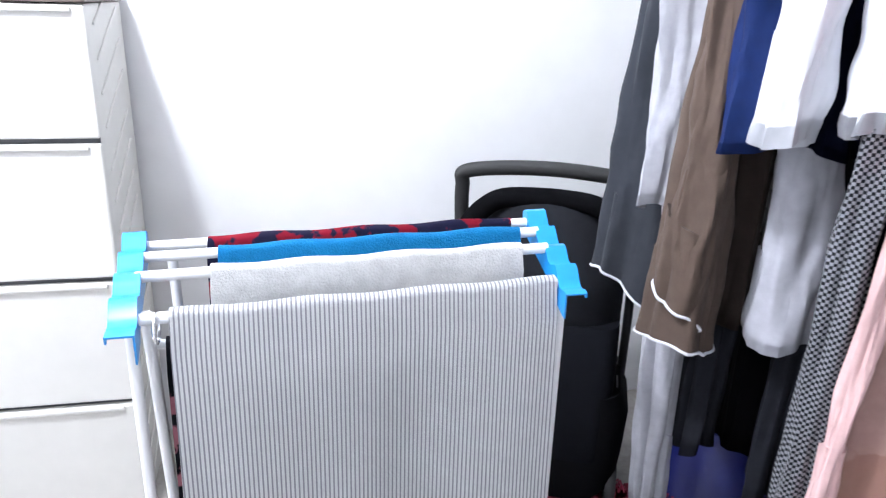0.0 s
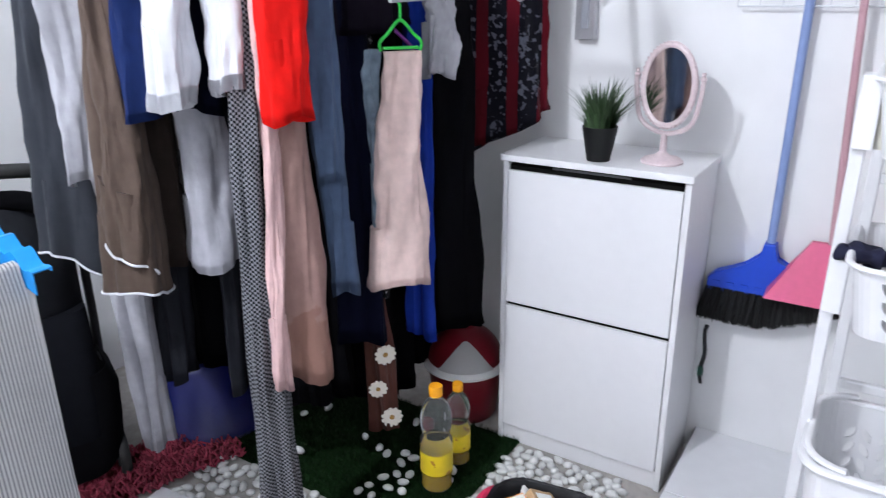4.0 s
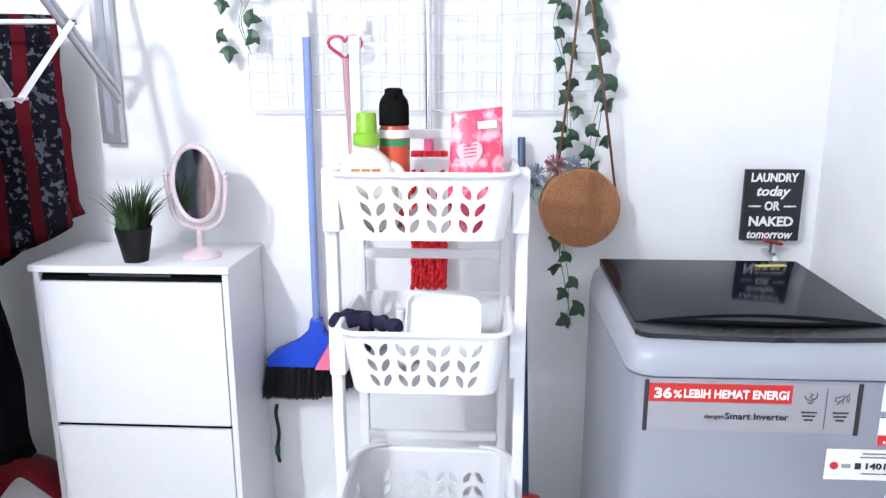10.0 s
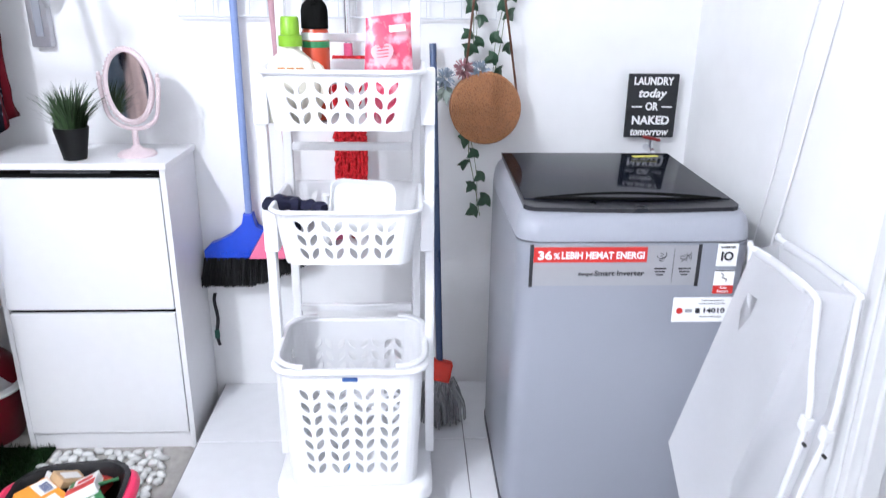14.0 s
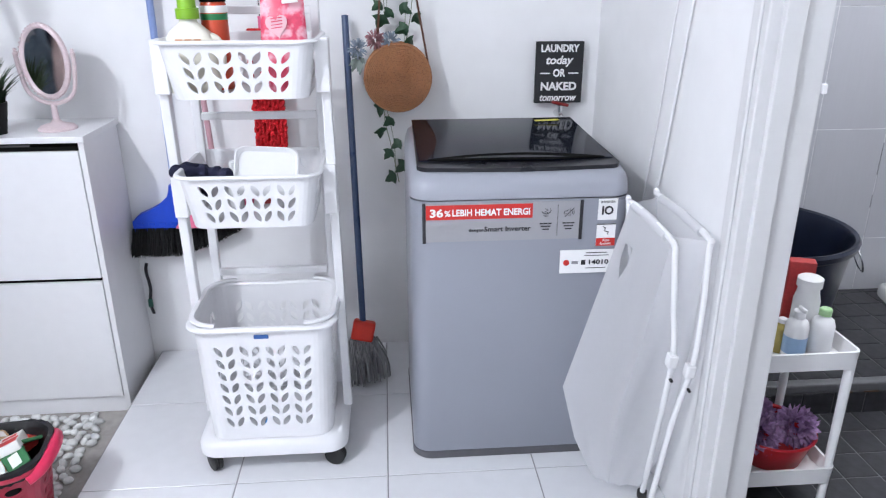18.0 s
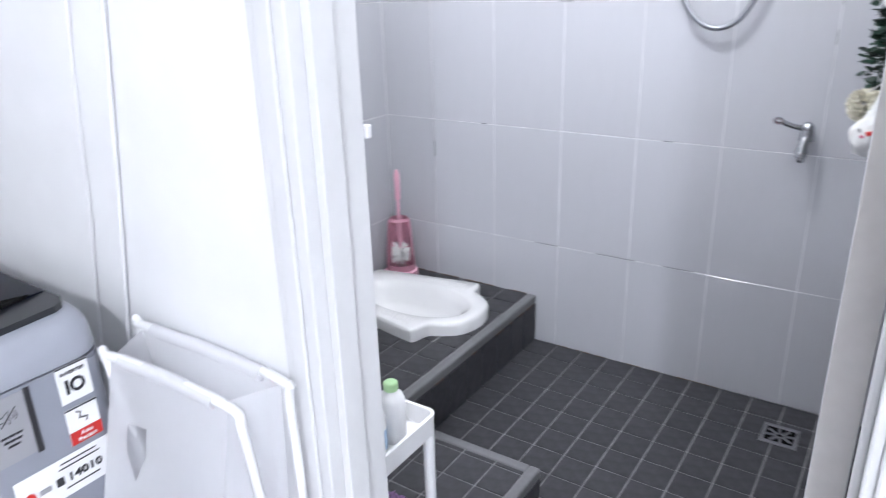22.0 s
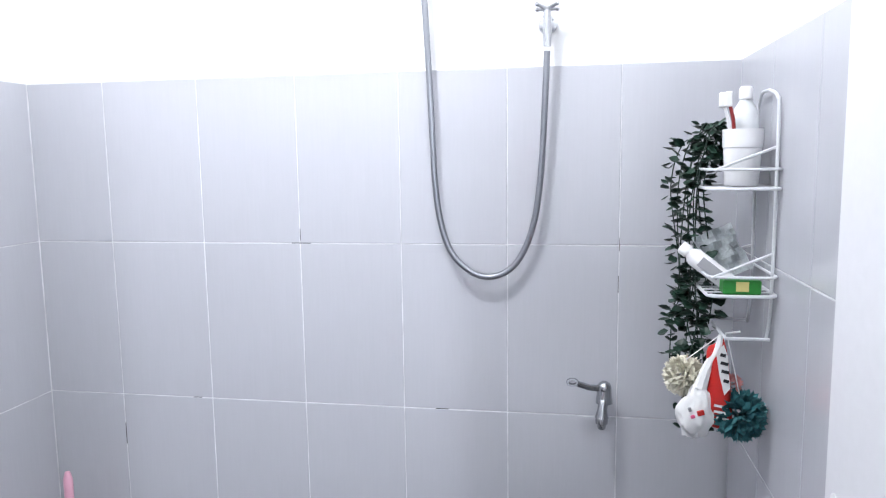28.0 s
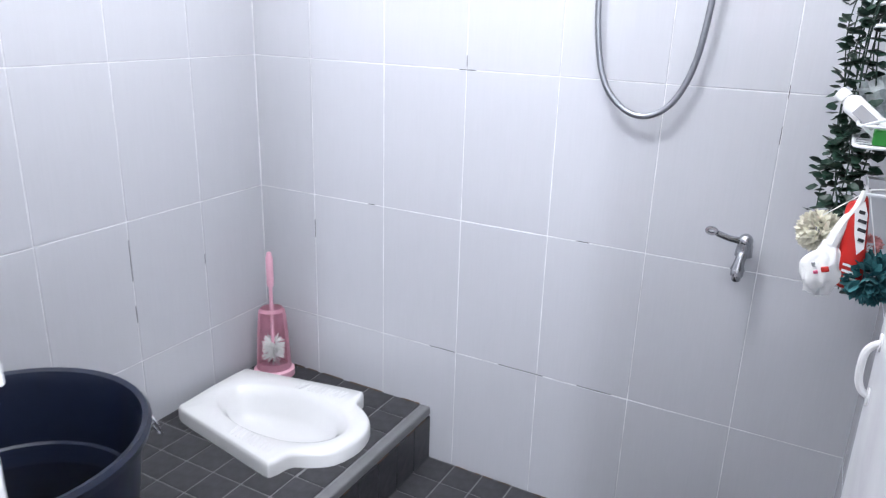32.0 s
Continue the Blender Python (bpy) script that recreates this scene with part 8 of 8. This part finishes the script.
gx = [[bm.verts.new((-0.26 + 0.52 * i / 20, -0.11 + 0.22 * j / 10, 0.012 + 0.03 * max(0, math.sin(i * 0.55)) * (0.3 + 0.07 * j))) for i in range(21)] for j in range(11)]
pts = [v.co.copy() for r_ in gx for v in r_]
for j in range(10):
    for i in range(20):
        bm.faces.new((gx[j][i], gx[j][i + 1], gx[j + 1][i + 1], gx[j + 1][i]))
bmesh.ops.solidify(bm, geom=list(bm.faces), thickness=0.01)
part("backing", bm, M_chp, cm, "", True)
bm = BM()
for k in range(900):
    p = pts[rg.randrange(len(pts))] + Vector((rg.uniform(-0.013, 0.013), rg.uniform(-0.011, 0.011), 0))
    q = p + Vector((rg.gauss(0, 0.010), rg.gauss(0, 0.010), rg.uniform(0.014, 0.024)))
    tube(bm, [p, q], [0.0042, 0.0028], 5)
pl = part("chenille_pile", bm, M_chp, cm, "shaggy pile", True)
tagged(pl, kind="stuff")
slab = thing("floor_slab", 0.78, 1.10, GZ, 6, "loose white tile slab on the concrete", "tile")
part("slab", box(BM(), -0.20, 0.20, -0.13, 0.13, 0, 0.012, 0.002, 1), M_tile_floor, slab)
slab2 = thing("floor_slab", 0.88, 0.80, GZ, 6, "loose dark grey slab on the concrete", "tile")
part("slab", box(BM(), -0.15, 0.15, -0.13, 0.13, 0, 0.010, 0.002, 1), M_dark_base, slab2)
bs = thing("blue_basin", 1.30, 1.45, GZ, 0, "royal blue plastic basin turned upside down", "basin")
bm = BM()
lathe(bm, [(0.205, 0), (0.210, 0.010), (0.200, 0.05), (0.196, 0.055), (0.165, 0.235), (0.150, 0.250), (0.12, 0.252)], 40)
part("shell", bm, material("royal_blue_plastic", (0.003, 0.006, 0.085), 0.35), bs, "", True)
bm = BM()
tube(bm, [(0.209 * math.cos(t), 0.209 * math.sin(t), 0.007) for t in [2 * math.pi * i / 40 for i in range(40)]], 0.006, 8, True)
part("rim", bm, bpy.data.materials["royal_blue_plastic"], bs, "rolled rim", True)
dk = thing("black_bag", 1.26, 1.44, GZ + 0.252, 0, "black folded bag lying on the basin", "bag")
bm = BM()
lathe(bm, [(0.10, 0), (0.12, 0.03), (0.115, 0.10), (0.09, 0.13), (0.11, 0.15), (0.10, 0.24), (0.06, 0.27)], 20)
part("bundle", bm, M_sblk, dk, "", True)

# ---------- tiles, piece by piece ----------
for i in range(-7, 3):
    for j in range(-4, 1):
        x0, x1 = clip(1.208 + 0.402 * i, 1.208 + 0.402 * (i + 1), WX, EX)
        y0, y1 = clip(-0.372 + 0.4 * j, -0.372 + 0.4 * (j + 1), SY, 0.03)
        if x1 - x0 > 0.01 and y1 - y0 > 0.01:
            tile_at("tile", x0, x1, y0, y1, -0.003, 0.0, M_tile_floor, floor)
wet = bpy.data.objects["floor_bath"]
TS = 0.1
for i in range(-2, 13):
    for j in range(0, 17):
        x0, x1 = clip(1.40 - TS * (i + 1), 1.40 - TS * i, BW, 1.40)
        y0, y1 = clip(-3.126 + TS * j, -3.126 + TS * (j + 1), BS, BN)
        if x1 - x0 > 0.01 and y1 - y0 > 0.01:
            if x0 > STX - 0.01 and y0 > STY - 0.01:
                continue
            tile_at("tile", x0, x1, y0, y1, ZB - 0.004, ZB, M_btile, wet, gap=0.0024)
plat = bpy.data.objects["toilet_platform"]
for i in range(0, 8):
    for j in range(0, 17):
        x0, x1 = clip(1.43 + TS * i, 1.43 + TS * (i + 1), 1.40, BE)
        y0, y1 = clip(-3.126 + TS * j, -3.126 + TS * (j + 1), BS, BN)
        if x1 - x0 > 0.012 and y1 - y0 > 0.012:
            if x1 <= HX0 or x0 >= HX1 or y1 <= HY0 or y0 >= HY1:
                tile_at("tile", x0, x1, y0, y1, ZP - 0.004, ZP, M_btile, plat, gap=0.0024)
                continue
            for a0, a1, b0, b1 in ((x0, min(x1, HX0), y0, y1), (max(x0, HX1), x1, y0, y1), (max(x0, HX0), min(x1, HX1), y0, min(y1, HY0)), (max(x0, HX0), min(x1, HX1), max(y0, HY1), y1)):
                if a1 - a0 > 0.008 and b1 - b0 > 0.008:
                    tile_at("tile", a0, a1, b0, b1, ZP - 0.004, ZP, M_btile, plat, gap=0.0024)
for j in range(0, 17):
    y0, y1 = clip(-3.126 + TS * j, -3.126 + TS * (j + 1), BS, BN)
    if y1 - y0 > 0.012:
        tile_at("riser_tile", 1.394, 1.400, y0, y1, ZB, ZP - 0.03, M_btile, plat, axis="x", gap=0.0025)
step = bpy.data.objects["low_step"]
for i in range(0, 6):
    for j in range(0, 8):
        x0, x1 = clip(1.40 - TS * (i + 1), 1.40 - TS * i, STX + 0.028, 1.394)
        y0, y1 = clip(BN - TS * (j + 1), BN - TS * j, STY + 0.028, BN)
        if x1 - x0 > 0.012 and y1 - y0 > 0.012:
            tile_at("tile", x0, x1, y0, y1, ZS - 0.004, ZS, M_btile, step, gap=0.0024)
for nm, b in (("wall_bath_south", (BW, BE, BS, BS + 0.0068)), ("wall_bath_east", (BE - 0.0068, BE, BS + 0.0068, BN)), ("wall_bath_west", (BW, BW + 0.0068, BS + 0.0068, BN)), ("wall_south", (DX1 + 0.002, BE - 0.0068, BN - 0.0068, BN))):
    part("grout_bed", box(BM(), *b, ZB, 1.572), M_wgrout, bpy.data.objects[nm])
RZ = [1.573, 1.153, 0.733, 0.313, -0.107]
TW = 0.2638
for r in range(4):
    z0, z1 = max(RZ[r + 1], ZB), RZ[r]
    for k in range(-1, 8):
        x1, x0 = 1.84 - TW * k, 1.84 - TW * (k + 1)
        x0, x1 = clip(x0, x1, BW, BE)
        if x1 - x0 > 0.01:
            tile_at("wall_tile", x0, x1, BS, BS + 0.008, z0, z1, M_wtile, bpy.data.objects["wall_bath_south"], axis="y", gap=0.0013)
    for k in range(-1, 7):
        y0, y1 = clip(EY + TW * k, EY + TW * (k + 1), BS + 0.008, BN)
        if y1 - y0 > 0.01:
            tile_at("wall_tile", BE - 0.008, BE, y0, y1, z0, z1, M_wtile, bpy.data.objects["wall_bath_east"], axis="x", gap=0.0013)
            tile_at("wall_tile", BW, BW + 0.008, y0, y1, z0, z1, M_wtile, bpy.data.objects["wall_bath_west"], axis="x", gap=0.0013)
    for k in range(0, 8):
        x0, x1 = clip(BE - TW * (k + 1), BE - TW * k, BW + 0.008, BE - 0.008)
        if x1 > DX1 + 0.01:
            tile_at("wall_tile", max(x0, DX1 + 0.004), x1, BN - 0.008, BN, z0, z1, M_wtile, bpy.data.objects["wall_south"], axis="y", gap=0.0013)
# worn joints: short dark gaps where the grout has fallen out
M_crack = material("fallen_out_joint", (0.035, 0.033, 0.032), 0.9)
rg = random.Random(17)
south = bpy.data.objects["wall_bath_south"]
for x, z, L, up in ((1.31, 1.153, 0.05, 0), (1.312, 1.175, 0.03, 1), (0.52, 1.155, 0.03, 1), (0.522, 1.06, 0.04, 1), (0.95, 0.733, 0.035, 0), (1.62, 0.733, 0.025, 0), (1.36, 0.313, 0.09, 0), (1.10, 0.313, 0.14, 0), (0.88, 0.313, 0.10, 0), (1.84, 0.62, 0.06, 1), (1.58, 0.12, 0.05, 1), (1.72, 0.106, 0.07, 0)):
    w, h = (0.0018, L) if up else (L, 0.0018)
    part("worn_joint", box(BM(), x - w / 2, x + w / 2, BS + 0.0066, BS + 0.0072, z - h / 2, z + h / 2), M_crack, south)
for y, z, L in ((-2.594, 0.62, 0.12), (-2.594, 0.46, 0.05), (-2.858, 0.55, 0.03)):
    part("worn_joint", box(BM(), BE - 0.0072, BE - 0.0066, y - 0.0009, y + 0.0009, z - L / 2, z + L / 2), M_crack, bpy.data.objects["wall_bath_east"])
M_grime = material("brown_joint_grime", (0.12, 0.075, 0.045), 0.9, vary=0.4, scale=30)
rg = random.Random(23)
plat_edge = bpy.data.objects["toilet_platform"]
for k in range(26):
    x = 1.42 + 0.60 * rg.random()
    L = rg.uniform(0.012, 0.05)
    part("grime", box(BM(), x, min(x + L, BE - 0.01), BS + 0.0082, BS + 0.0082 + rg.uniform(0.003, 0.007), ZP + 0.0002, ZP + 0.0012), M_grime, plat_edge)
for k in range(12):
    y = BS + 0.01 + 1.0 * rg.random() ** 2.2
    part("grime", box(BM(), 1.3935, 1.3945, y, y + rg.uniform(0.01, 0.05), ZP - 0.0315, ZP - 0.0275), M_grime, plat_edge)
for k in range(16):
    x = 0.55 + 0.80 * rg.random()
    part("grime", box(BM(), x, x + rg.uniform(0.01, 0.05), BS + 0.0082, BS + 0.0082 + rg.uniform(0.002, 0.005), ZB + 0.0002, ZB + 0.0012), M_grime, wet)
